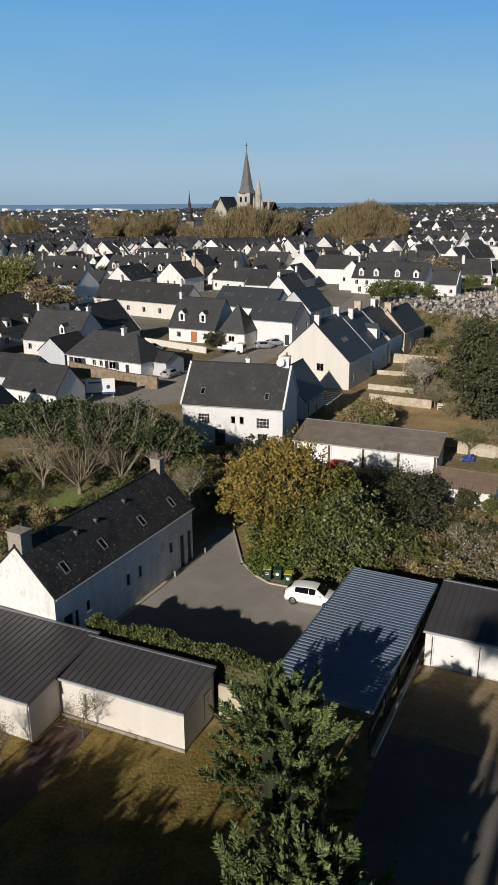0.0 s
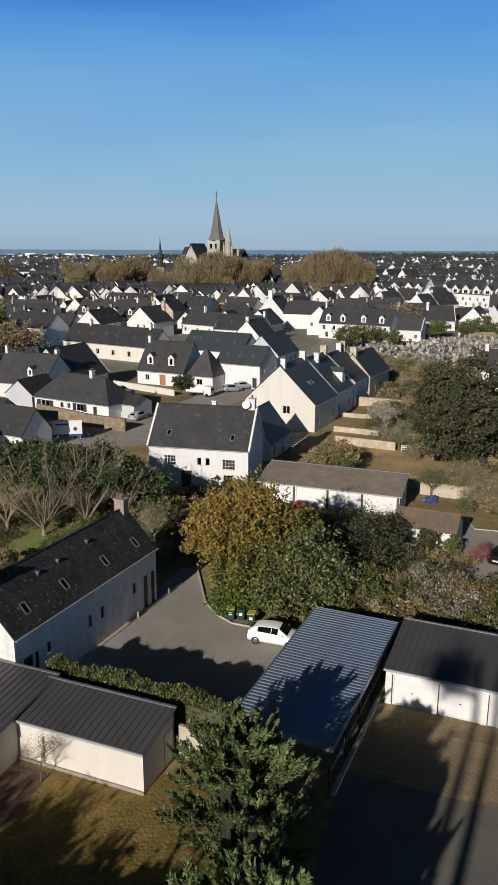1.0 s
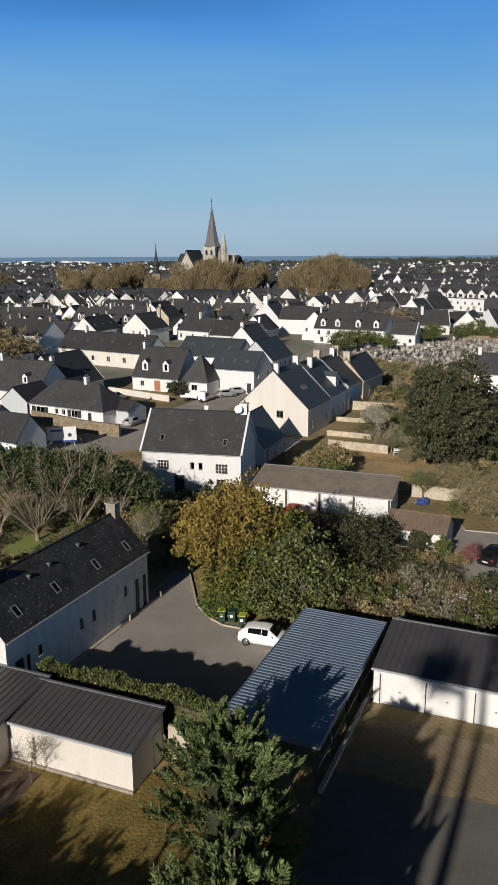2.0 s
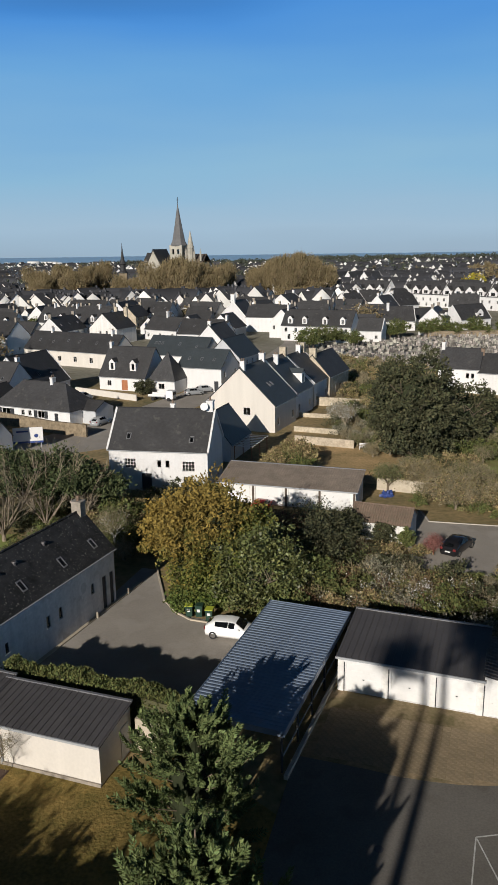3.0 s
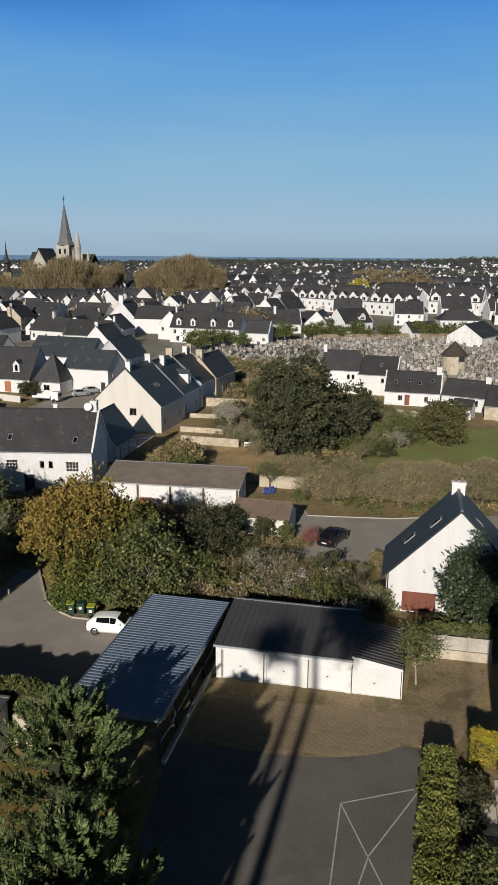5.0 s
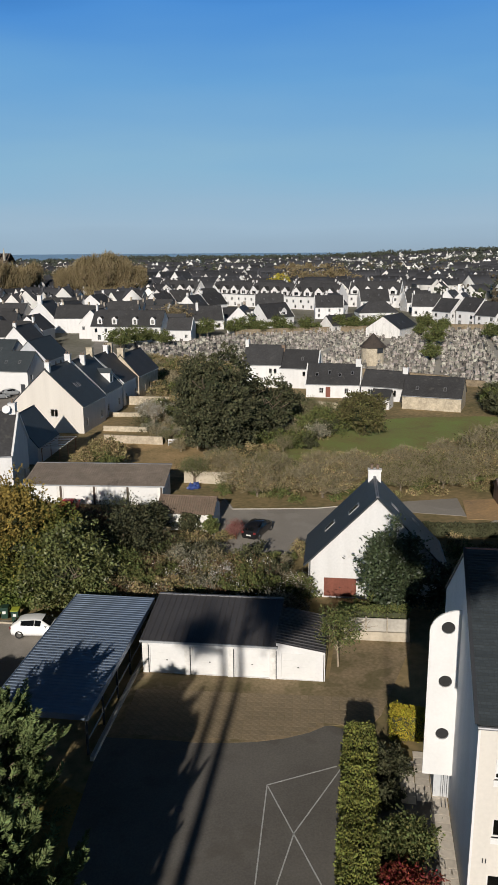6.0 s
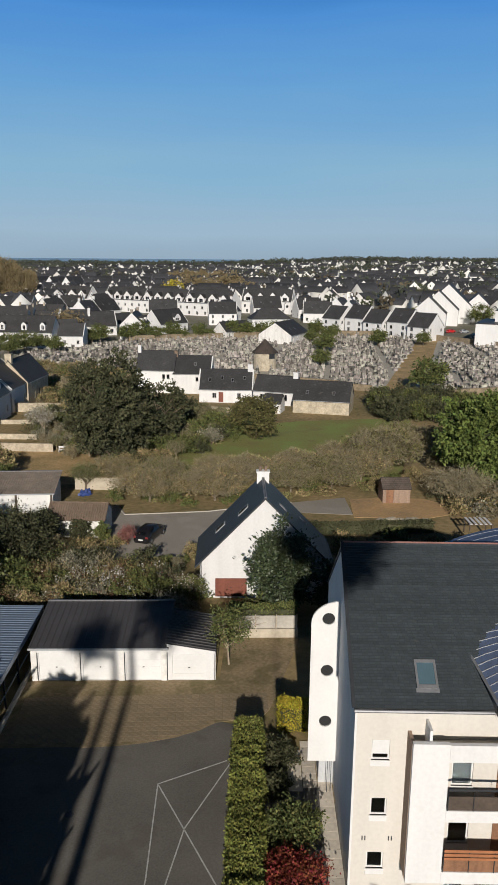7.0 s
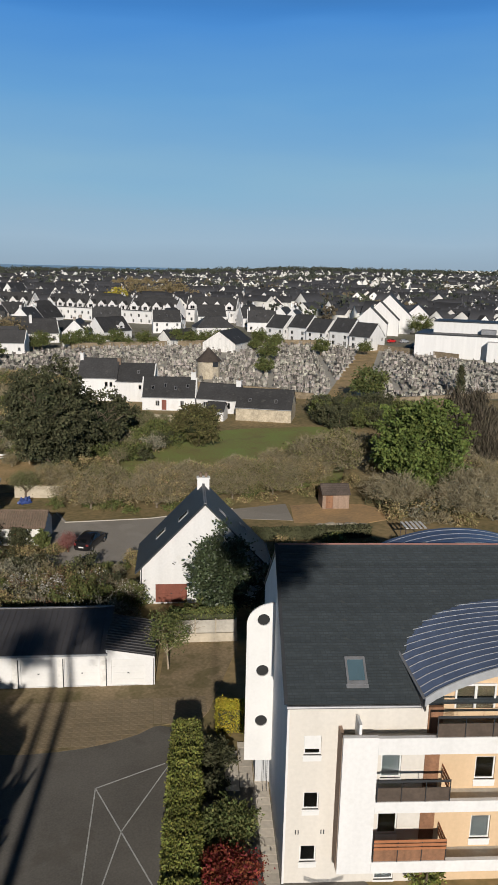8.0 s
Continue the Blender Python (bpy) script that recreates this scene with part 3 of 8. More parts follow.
def chimney(parent, x, y, z0, z1, w=0.55, d=0.9, mat="render_white", pots=2):
    bm = boxed(x - w / 2, y - d / 2, z0, x + w / 2, y + d / 2, z1 - 0.14)
    box(bm, x - w / 2 - 0.06, y - d / 2 - 0.06, z1 - 0.14, x + w / 2 + 0.06, y + d / 2 + 0.06, z1)
    c = part("chimney", bm, mat, parent)
    for i in range(pots):
        yy = y + (i - (pots - 1) / 2) * d * 0.45
        part("chimney_pot", lathe(bmesh.new(), ((0.13, 0), (0.11, 0.35), (0.13, 0.36), (0.13, 0.42)), 8, z1, x, yy), "tile_pink", c)
    return c


def skylight(parent, x, s, L, W, eave, rise, w=0.56, h=0.92):
    """A roof window on the front slope; s: how far up the slope, in metres on plan."""
    ang = math.degrees(math.atan2(rise, W / 2))
    bm = bmesh.new()
    for b in ((0, 0, w, 0.1), (0, h - 0.1, w, h), (0, 0.1, 0.08, h - 0.1), (w - 0.08, 0.1, w, h - 0.1)):
        box(bm, b[0] - w / 2, b[1], -0.05, b[2] - w / 2, b[3], 0.09)
    f = part("skylight", bm, "zinc_ridge", parent)
    f.matrix_local = pose(x - L / 2, -W / 2 + s, eave + s * rise / (W / 2) + 0.05, ang)
    part("pane", boxed(-w / 2 + 0.08, 0.1, 0.03, w / 2 - 0.08, h - 0.1, 0.05), "glass", f)


def dormer(parent, x, s, L, W, eave, rise, w=1.3, h=1.5, mat="render_white", roof="slate", arch=False):
    """A gabled dormer standing in the front slope, its face s metres in from the eave."""
    zb = eave + s * rise / (W / 2) - 0.1
    y0 = -W / 2 + s
    x0 = x - L / 2 - w / 2
    top = zb + h
    run = (h + 0.2) / (rise / (W / 2))
    bm = bmesh.new()
    ow = w * 0.5
    facade(bm, (x0, y0, zb), (1, 0, 0), (0, -1, 0), w, h, [(w * 0.25, 0.35, ow, h - 0.5)], 0.12)
    n = 9 if arch else 2
    head = [(x0 + w * i / n, top + (math.sin(math.pi * i / n) * w * 0.42 if arch else w * 0.5 * (1 - abs(2 * i / n - 1)))) for i in range(n + 1)]
    if not arch:
        head = [(x0, top), (x0 + w / 2, top + w * 0.5), (x0 + w, top)]
    bm.faces.new([bm.verts.new((px, y0, pz)) for px, pz in head][::-1])
    for xx in (x0, x0 + w):
        bm.faces.new([bm.verts.new(p) for p in ((xx, y0, zb), (xx, y0 + run, top), (xx, y0, top))])
    d = part("dormer", bm, mat, parent)
    fill_opening(d, (x0, y0, zb), (1, 0, 0), (0, -1, 0), (w * 0.25, 0.35, ow, h - 0.5))
    rb = bmesh.new()
    for (ax, az), (bx, bz) in zip(head, head[1:]):
        ext = w * 0.6
        solid(rb, ((ax, y0 - 0.1, az + 0.06), (bx, y0 - 0.1, bz + 0.06), (bx, y0 + run + ext, bz + 0.06), (ax, y0 + run + ext, az + 0.06)), 0.06)
    part("roof", rb, roof, d)


def house(label, x, y, yaw, L, W, eave, ridge, wall="render_white", roof="slate", front=(), back=(), left=(), right=(), chimneys=(), skylights=(), dormers=(), hip=0.0, verge=0.12, eaves=0.25, name="house", group="", verge_mat=None, gutter=True, arch=False, ridge_mat=None, dormer_mat=None, plain=False):
    """A house of local length L along x and depth W, its front to -y."""
    h = thing(name, x, y, 0, yaw, label, name.replace("_", " "), group)
    rise = ridge - eave
    bm = bmesh.new()
    fo, bo = (-L / 2, -W / 2, 0), (L / 2, W / 2, 0)
    facade(bm, fo, (1, 0, 0), (0, -1, 0), L, eave, front)
    facade(bm, bo, (-1, 0, 0), (0, 1, 0), L, eave, back)
    facade(bm, (-L / 2, W / 2, 0), (0, -1, 0), (-1, 0, 0), W, eave, [a for a in left if a[1] + a[3] < eave])
    facade(bm, (L / 2, -W / 2, 0), (0, 1, 0), (1, 0, 0), W, eave, [a for a in right if a[1] + a[3] < eave])
    if not hip:
        for sx in (-1, 1):
            tri = [(sx * L / 2, -W / 2, eave), (sx * L / 2, W / 2, eave), (sx * L / 2, 0, ridge - 0.02)]
            bm.faces.new([bm.verts.new(p) for p in (tri if sx > 0 else tri[::-1])])
    part("wall", bm, wall, h)
    for o, u, n, some in ((fo, (1, 0, 0), (0, -1, 0), front), (bo, (-1, 0, 0), (0, 1, 0), back), ((-L / 2, W / 2, 0), (0, -1, 0), (-1, 0, 0), left), ((L / 2, -W / 2, 0), (0, 1, 0), (1, 0, 0), right)):
        for a in some:
            if a[1] + a[3] < eave or n[1] != 0:
                fill_opening(h, o, u, n, a, plain=plain)
            else:
                f = fill_gable(h, o, u, n, a)
    k = rise / (W / 2)
    bm = bmesh.new()
    vx, e = L / 2 + verge, eaves
    ez, ye = eave - e * k + 0.12, W / 2 + e
    rz = ridge + 0.12
    if hip:
        hx = L / 2 - hip
        vx = L / 2 + e
        solid(bm, ((-vx, -ye, ez), (vx, -ye, ez), (hx, 0, rz), (-hx, 0, rz)), 0.12)
        solid(bm, ((vx, ye, ez), (-vx, ye, ez), (-hx, 0, rz), (hx, 0, rz)), 0.12)
        solid(bm, ((vx, -ye, ez), (vx, ye, ez), (hx, 0, rz)), 0.12)
        solid(bm, ((-vx, ye, ez), (-vx, -ye, ez), (-hx, 0, rz)), 0.12)
    else:
        solid(bm, ((-vx, -ye, ez), (vx, -ye, ez), (vx, 0, rz), (-vx, 0, rz)), 0.12)
        solid(bm, ((vx, ye, ez), (-vx, ye, ez), (-vx, 0, rz), (vx, 0, rz)), 0.12)
    r = part("roof", bm, roof, h)
    hx = L / 2 - hip if hip else vx
    bm = bmesh.new()
    tube(bm, (-hx, 0, rz + 0.0), (hx, 0, rz + 0.0), 0.09, 0.09, 6)
    if not plain:
        part("ridge_cap", bm, ridge_mat or roof, r)
    if gutter:
        bm = bmesh.new()
        tube(bm, (-vx, -ye - 0.05, ez - 0.08), (vx, -ye - 0.05, ez - 0.08), 0.06, 0.06, 6)
        part("gutter", bm, "paint_grey", r)
    if verge_mat:
        for sx in (-1, 1):
            bm = bmesh.new()
            for sy in (-1, 1):
                q = [(sx * vx - 0.12, sy * ye, ez + 0.05), (sx * vx + 0.12, sy * ye, ez + 0.05), (sx * vx + 0.12, 0, rz + 0.05), (sx * vx - 0.12, 0, rz + 0.05)]
                solid(bm, q if sy < 0 else q[::-1], 0.22, False)
            part("verge", bm, verge_mat, h)
    for c in chimneys:
        chimney(h, *c)
    for s in skylights:
        skylight(h, s[0], s[1], L, W, eave, rise)
    for d in dormers:
        dormer(h, d[0], d[1], L, W, eave, rise, *d[2:], mat=dormer_mat or wall, arch=arch, roof=roof)
    return h


def fill_gable(parent, o, u, n, a):
    """A window high in a gable: a framed casement set against the wall's face."""
    x, z, w, h = a[:4]
    m = wall_pose(o, u, n, x, z)
    bm = bmesh.new()
    t = 0.07
    for b in ((0, 0, w, t), (0, h - t, w, h), (0, t, t, h - t), (w - t, t, w, h - t)):
        box(bm, b[0], -0.07, b[1], b[2], 0.0, b[3])
    f = part("window", bm, "paint_white", parent)
    f.matrix_local = m
    part("pane", boxed(t, -0.04, t, w - t, -0.01, h - t), "glass", f)
    part("sill", boxed(-0.06, -0.13, -0.07, w + 0.06, 0.0, 0.0), "concrete_pale", f)
    return f


def row(L, z, w, h, n, margin=1.2, kind="window"):
    """n openings spread evenly along a wall."""
    return [(margin + (L - 2 * margin - w) * (i / max(1, n - 1) if n > 1 else 0.5), z, w, h, kind) for i in range(n)]

# ---- the near buildings ----
# long house by the car park
house("whitewashed long house under an old lichened slate roof", -11.2, 51.5, 63, 16.8, 5.8, 4.8, 7.7, wall="render_aged", roof="slate_old", name="long_house",
      front=[(14.9, 0.05, 0.62, 2.85, "door", "paint_dark"), (16.0, 0.05, 0.6, 2.85, "door", "paint_dark"), (13.3, 2.1, 0.45, 0.85, "window", "paint_dark"), (9.05, 1.95, 0.42, 0.9, "window", "paint_dark"),
             (7.55, 1.95, 0.42, 0.9, "window", "paint_dark"), (3.05, 2.2, 0.4, 0.8, "window", "paint_dark"), (0.75, 0.05, 0.85, 2.9, "door", "paint_dark"), (1.85, 1.6, 0.35, 1.3, "window", "paint_dark")],
      chimneys=[(-7.9, 0.0, 6.6, 8.7, 0.95, 1.15, "chimney_stone", 0), (8.0, 0.0, 6.9, 8.7, 0.7, 0.9, "chimney_stone", 1)],
      skylights=[(2.15, 0.55), (6.2, 0.55), (10.9, 0.5), (15.0, 0.5)], verge=0.06, eaves=0.18)

# white two-storey house behind the trees
wh = house("white rendered two-storey house with slate roof and white verges", -1.1, 92.1, -15, 12.5, 8.3, 5.3, 9.5, roof="slate", name="house",
           front=[(2.0, 2.85, 1.45, 1.25, "grid"), (6.1, 3.0, 0.62, 1.0), (7.15, 3.0, 0.62, 1.0), (9.3, 2.65, 1.6, 1.3, "grid"), (4.1, 0.05, 1.3, 2.2, "door", "paint_dark"), (9.4, 0.8, 1.2, 1.2)],
           right=[(5.4, 0.8, 0.9, 1.1)], chimneys=[(5.75, 0.2, 8.6, 10.7, 0.8, 1.0, "render_white", 1), (0.9, 0.3, 9.2, 10.2, 0.5, 0.5, "render_white", 1)],
           skylights=[(2.3, 0.9), (10.35, 0.7)], verge_mat="paint_white", dormers=[])
dish = bmesh.new()
lathe(dish, ((0.02, 0.0), (0.25, 0.06), (0.45, 0.16), (0.5, 0.24)), 14)
part("satellite_dish", dish, "paint_white", wh).matrix_local = pose(5.2, -0.6, 10.0, 70, 0, 0)


def mono_garage(label, ox, oy, yaw, L, D, zf, zb, wall, roof, ribs, doors=(), name="garage", over=0.12, posts=None, left_drop=0.0, rib_mat=None):
    """A garage block with one roof slope rising from the front (-y) to the back; origin at its front left corner."""
    g = thing(name, ox, oy, 0, yaw, label, "garage")
    bm = bmesh.new()
    facade(bm, (0, 0, 0), (1, 0, 0), (0, -1, 0), L, zf, doors, 0.12)
    facade(bm, (L, D, 0), (-1, 0, 0), (0, 1, 0), L, zb, [])
    for x, flip in ((0, False), (L, True)):
        q = [(x, D, 0), (x, 0, 0), (x, 0, zf), (x, D, zb)]
        bm.faces.new([bm.verts.new(p) for p in (q[::-1] if flip else q)])
    part("wall", bm, wall, g)
    for a in doors:
        fill_opening(g, (0, 0, 0), (1, 0, 0), (0, -1, 0), a)
    k = (zb - zf) / D
    z0, z1 = zf - over * k + 0.1, zb + over * k + 0.1
    bm = solid(bmesh.new(), ((-over, -over, z0), (L + over, -over, z0), (L + over, D + over, z1), (-over, D + over, z1)), 0.09)
    r = part("roof", bm, roof, g)
    n = int(L / ribs)
    rib = mesh_of("seam", boxed(-0.022, 0, 0, 0.022, math.hypot(D + 2 * over, z1 - z0), 0.045), rib_mat or roof)
    for i in range(n + 1):
        piece("seam", rib, r, pose(L * i / n, -over, z0, math.degrees(math.atan(k))))
    bm = boxed(-over, -over - 0.09, z0 - 0.13, L + over, -over - 0.004, z0 + 0.01)
    part("gutter", bm, "paint_grey", r)
    part("flashing", boxed(-over, D + over - 0.1, z1 - 0.02, L + over, D + over + 0.08, z1 + 0.06), "zinc_ridge", r)
    return g


# rendered garages on the lawn
gl = mono_garage("cream rendered garage with a dark standing-seam roof", -11.4, 37.7, -24, 8.5, 3.6, 2.5, 2.95, "render_cream", "zinc_dark", 0.42)
part("side_door", boxed(8.502, 2.35, 0.02, 8.54, 3.2, 2.05), "render_grey", gl)
part("plinth", boxed(-0.02, -0.13, 0, 8.55, -0.004, 0.2, 0.02), "chimney_stone", gl)
part("drainpipe", tube(bmesh.new(), (0.12, -0.08, 0.1), (0.12, -0.08, 2.5), 0.045, 0.045, 6), "paint_white", gl)
part("post", tube(bmesh.new(), (2.1, -0.1, 0.1), (2.1, -0.1, 1.9), 0.05, 0.05, 6), "paint_grey", gl)
gl2 = mono_garage("cream rendered garage wing with a dark standing-seam roof", -20.6, 38.9, -24, 9.2, 6.6, 2.5, 3.0, "render_cream", "zinc_dark", 0.42)
part("drainpipe", tube(bmesh.new(), (9.1, -0.07, 0.1), (9.1, -0.07, 2.5), 0.045, 0.045, 6), "paint_white", gl2)
tagged(new("garden_wall", mesh_of("garden_wall", boxed(0, 0, 0, 2.5, 0.22, 2.1), "concrete_pale")), "pale concrete panel wall beside the garage", "wall").matrix_basis = pose(-1.9, 37.3, 0, 0, 0, -24)

# three white garages, and the fourth one under its own roof
gr = mono_garage("row of three white garages under a dark seamed roof", 11.12, 42.38, -24.8, 9.3, 6.0, 2.45, 3.0, "render_white", "zinc_dark", 0.43,
                 doors=[(0.55, 0.08, 2.35, 2.05, "garage", "paint_white"), (3.55, 0.08, 2.35, 2.05, "garage", "paint_white"), (6.5, 0.08, 2.35, 2.05, "garage", "paint_white")])
for x in (0.05, 2.98, 6.0, 8.92):
    part("pier", boxed(x, -0.06, 0, x + 0.36, -0.003, 2.3), "render_aged", gr)
    # dark strip on the wall, painted shade for the gap beside each door
    part("gap", boxed(x + 0.37, -0.02, 0.05, x + 0.43, -0.003, 2.15), "paint_dark", gr)
g4 = thing("garage", 19.58, 38.47, 0, -24.8, "single white garage with a roof falling to its side", "garage")
bm = bmesh.new()
facade(bm, (0, 0, 0), (1, 0, 0), (0, -1, 0), 3.2, 2.2, [(0.35, 0.06, 2.3, 1.95)], 0.12)
bm.faces.new([bm.verts.new(p) for p in ((0, 0, 2.2), (3.2, 0, 2.2), (0, 0, 2.75))])
for q in (((0, 5.2, 0), (0, 0, 0), (0, 0, 2.75), (0, 5.2, 2.75)), ((3.2, 0, 0), (3.2, 5.2, 0), (3.2, 5.2, 2.2), (3.2, 0, 2.2)), ((3.2, 5.2, 0), (0, 5.2, 0), (0, 5.2, 2.75), (3.2, 5.2, 2.2))):
    bm.faces.new([bm.verts.new(p) for p in q])
part("wall", bm, "render_white", g4)
fill_opening(g4, (0, 0, 0), (1, 0, 0), (0, -1, 0), (0.35, 0.06, 2.3, 1.95, "garage", "paint_white"))
r4 = part("roof", solid(bmesh.new(), ((-0.1, -0.12, 2.88), (3.35, -0.12, 2.29), (3.35, 5.35, 2.29), (-0.1, 5.35, 2.88)), 0.08), "zinc_dark", g4)
rib = mesh_of("seam", boxed(0, -0.03, 0, 3.5, 0.03, 0.05), "zinc_dark")
for i in range(14):
    piece("seam", rib, r4, pose(-0.1, 0.05 + i * 0.4, 2.88, 0, 9.7, 0))
part("barge_board", solid(bmesh.new(), ((0, -0.135, 2.64), (3.3, -0.135, 2.1), (3.3, -0.135, 2.27), (0, -0.135, 2.84)), 0.02, False), "paint_white", g4)
part("drainpipe", tube(bmesh.new(), (3.28, -0.06, 0.1), (3.28, -0.06, 2.2), 0.04, 0.04, 6), "paint_white", g4)


# carport
def carport():
    L, W, z = 15.2, 6.1, 2.75
    c = thing("carport", 0.98, 36.8, 0, 64.2, "open steel carport with a blue-grey ribbed sheet roof", "carport")
    r = part("roof", boxed(0, -W, z, L, 0, z + 0.03), "sheet_blue", c)
    bm = bmesh.new()
    a = [(0.0, 0.031), (0.045, 0.07), (0.19, 0.07), (0.235, 0.031)]
    lo = [bm.verts.new((x, -W, h)) for x, h in a]
    hi = [bm.verts.new((x, 0, h)) for x, h in a]
    for i in range(3):
        bm.faces.new((lo[i], lo[i + 1], hi[i + 1], hi[i]))
    bm.faces.new(lo[::-1])
    bm.faces.new(hi)
    rib = mesh_of("rib", bm, "sheet_blue")
    n = 44
    for i in range(n):
        piece("rib", rib, r, pose(0.04 + i * (L - 0.28) / (n - 1), 0, z))
    for y0, y1 in ((-0.004, 0.06), (-W - 0.06, -W + 0.004)):
        part("fascia", boxed(-0.05, y0, z - 0.28, L + 0.05, y1, z + 0.11), "sheet_blue", c)
    for x0, x1 in ((-0.06, -0.003), (L + 0.003, L + 0.06)):
        part("fascia", boxed(x0, -W, z - 0.28, x1, 0, z + 0.10), "sheet_blue", c)
    for i in range(6):
        x = 0.25 + i * (L - 0.5) / 5
        for y in (-0.2, -W + 0.2):
            part("post", boxed(x - 0.06, y - 0.06, 0, x + 0.06, y + 0.06, z), "paint_dark", c)
        part("beam", boxed(x - 0.05, -W + 0.1, z - 0.22, x + 0.05, -0.1, z - 0.004), "paint_dark", c)
    for i in range(5):
        x = 0.25 + i * (L - 0.5) / 5
        part("rail", boxed(x + 0.08, -W + 0.17, 0.9, x + (L - 0.5) / 5 - 0.08, -W + 0.23, 0.98), "paint_grey", c)
    part("kerb", boxed(-0.3, -W - 0.32, 0, L + 0.3, -W - 0.08, 0.28), "concrete", c)


carport()

# low row of four garages under a fibre-cement roof
g3 = mono_garage("row of white garages with a brown fibre-cement roof", 5.1, 83.6, -22.4, 16.2, 4.8, 2.35, 3.4, "render_aged", "fibre_cement", 0.28, name="garage_row",
                 doors=[(0.5 + 3.95 * i, 0.06, 3.2, 2.05, "garage", "paint_white") for i in range(4)], over=0.25)
for i in range(5):
    part("pier", boxed(0.1 + 3.95 * i, -0.08, 0, 0.34 + 3.95 * i, -0.003, 2.2), "wood_dark", g3)

# gabled white house with the holly tree
gh = house("white gabled house with a steep slate roof and skylights", 33.0, 50.35, 65, 6.4, 11.0, 3.3, 9.0, roof="slate_new", name="gable_house", verge=0.35, eaves=0.45,
           left=[(1.3, 0.1, 2.7, 1.7, "door", "wood_red")], chimneys=[(2.6, 0.0, 8.4, 9.75, 0.6, 1.1, "render_white", 2)], skylights=[(2.2, 3.6), (4.6, 1.6)])
for x, s in ((3.4, 1.3), (2.0, 3.3)):
    f = boxed(-0.4, 0, -0.05, 0.4, 1.2, 0.09)
    sk = part("skylight", f, "paint_grey", gh)
    sk.matrix_local = pose(x - 3.2, 5.5 - s, 3.3 + s * 5.7 / 5.5 + 0.08, -46, 0, 0) @ pose(0, 0, 0, 0, 0, 180)
    part("pane", boxed(-0.32, 0.1, 0.092, 0.32, 1.1, 0.1), "glass", sk)
part("ridge_zinc", boxed(-3.6, -0.13, 9.1, 3.6, 0.13, 9.2), "zinc_ridge", gh)
part("drainpipe", tube(bmesh.new(), (-3.27, 5.4, 0), (-3.27, 5.4, 3.3), 0.05, 0.05, 6), "paint_dark", gh)

# flue vents on the long house
lh = bpy.data.objects["long_house"]
for vx, vy in ((-3.6, -0.95), (-1.4, -0.9), (2.2, -0.75)):
    part("roof_vent", lathe(bmesh.new(), ((0.13, 0), (0.11, 0.22), (0.2, 0.24), (0.16, 0.34)), 8), "zinc_dark", lh).matrix_local = pose(vx, vy, 7.7 + vy + 0.02)

# panel fence behind the paved court
fence = thing("fence", 26.3, 42.0, 0, -24.5, "low concrete wall with wire panels and posts", "fence")
part("base_wall", boxed(0, 0, 0, 4.9, 0.18, 0.75), "concrete_pale", fence)
for i in range(4):
    part("post", boxed(i * 1.58, 0.02, 0.75, i * 1.58 + 0.1, 0.14, 1.95), "concrete_pale", fence)
for i in range(3):
    part("panel", boxed(i * 1.58 + 0.1, 0.06, 0.8, i * 1.58 + 1.57, 0.09, 1.85), "concrete", fence)

# tile-roofed shed by the driveway
ts = house("small stone shed with a mossy pink tile roof", 21.4, 70.3, -27, 6.0, 3.8, 2.0, 3.1, wall="render_aged", roof="tile_pink", name="tile_shed", front=[(2.6, 0.1, 1.0, 1.7, "door", "wood_brown")], gutter=False)
tile = mesh_of("pan_tile", tube(bmesh.new(), (0, -2.15, -0.16), (0, 0, 1.08), 0.085, 0.075, 5), "tile_pink")
for o in ts.children:
    if o.name.startswith("roof"):
        for i in range(25):
            piece("pan_tile", tile, o, pose(-3.0 + i * 0.25, 0, 2.12))

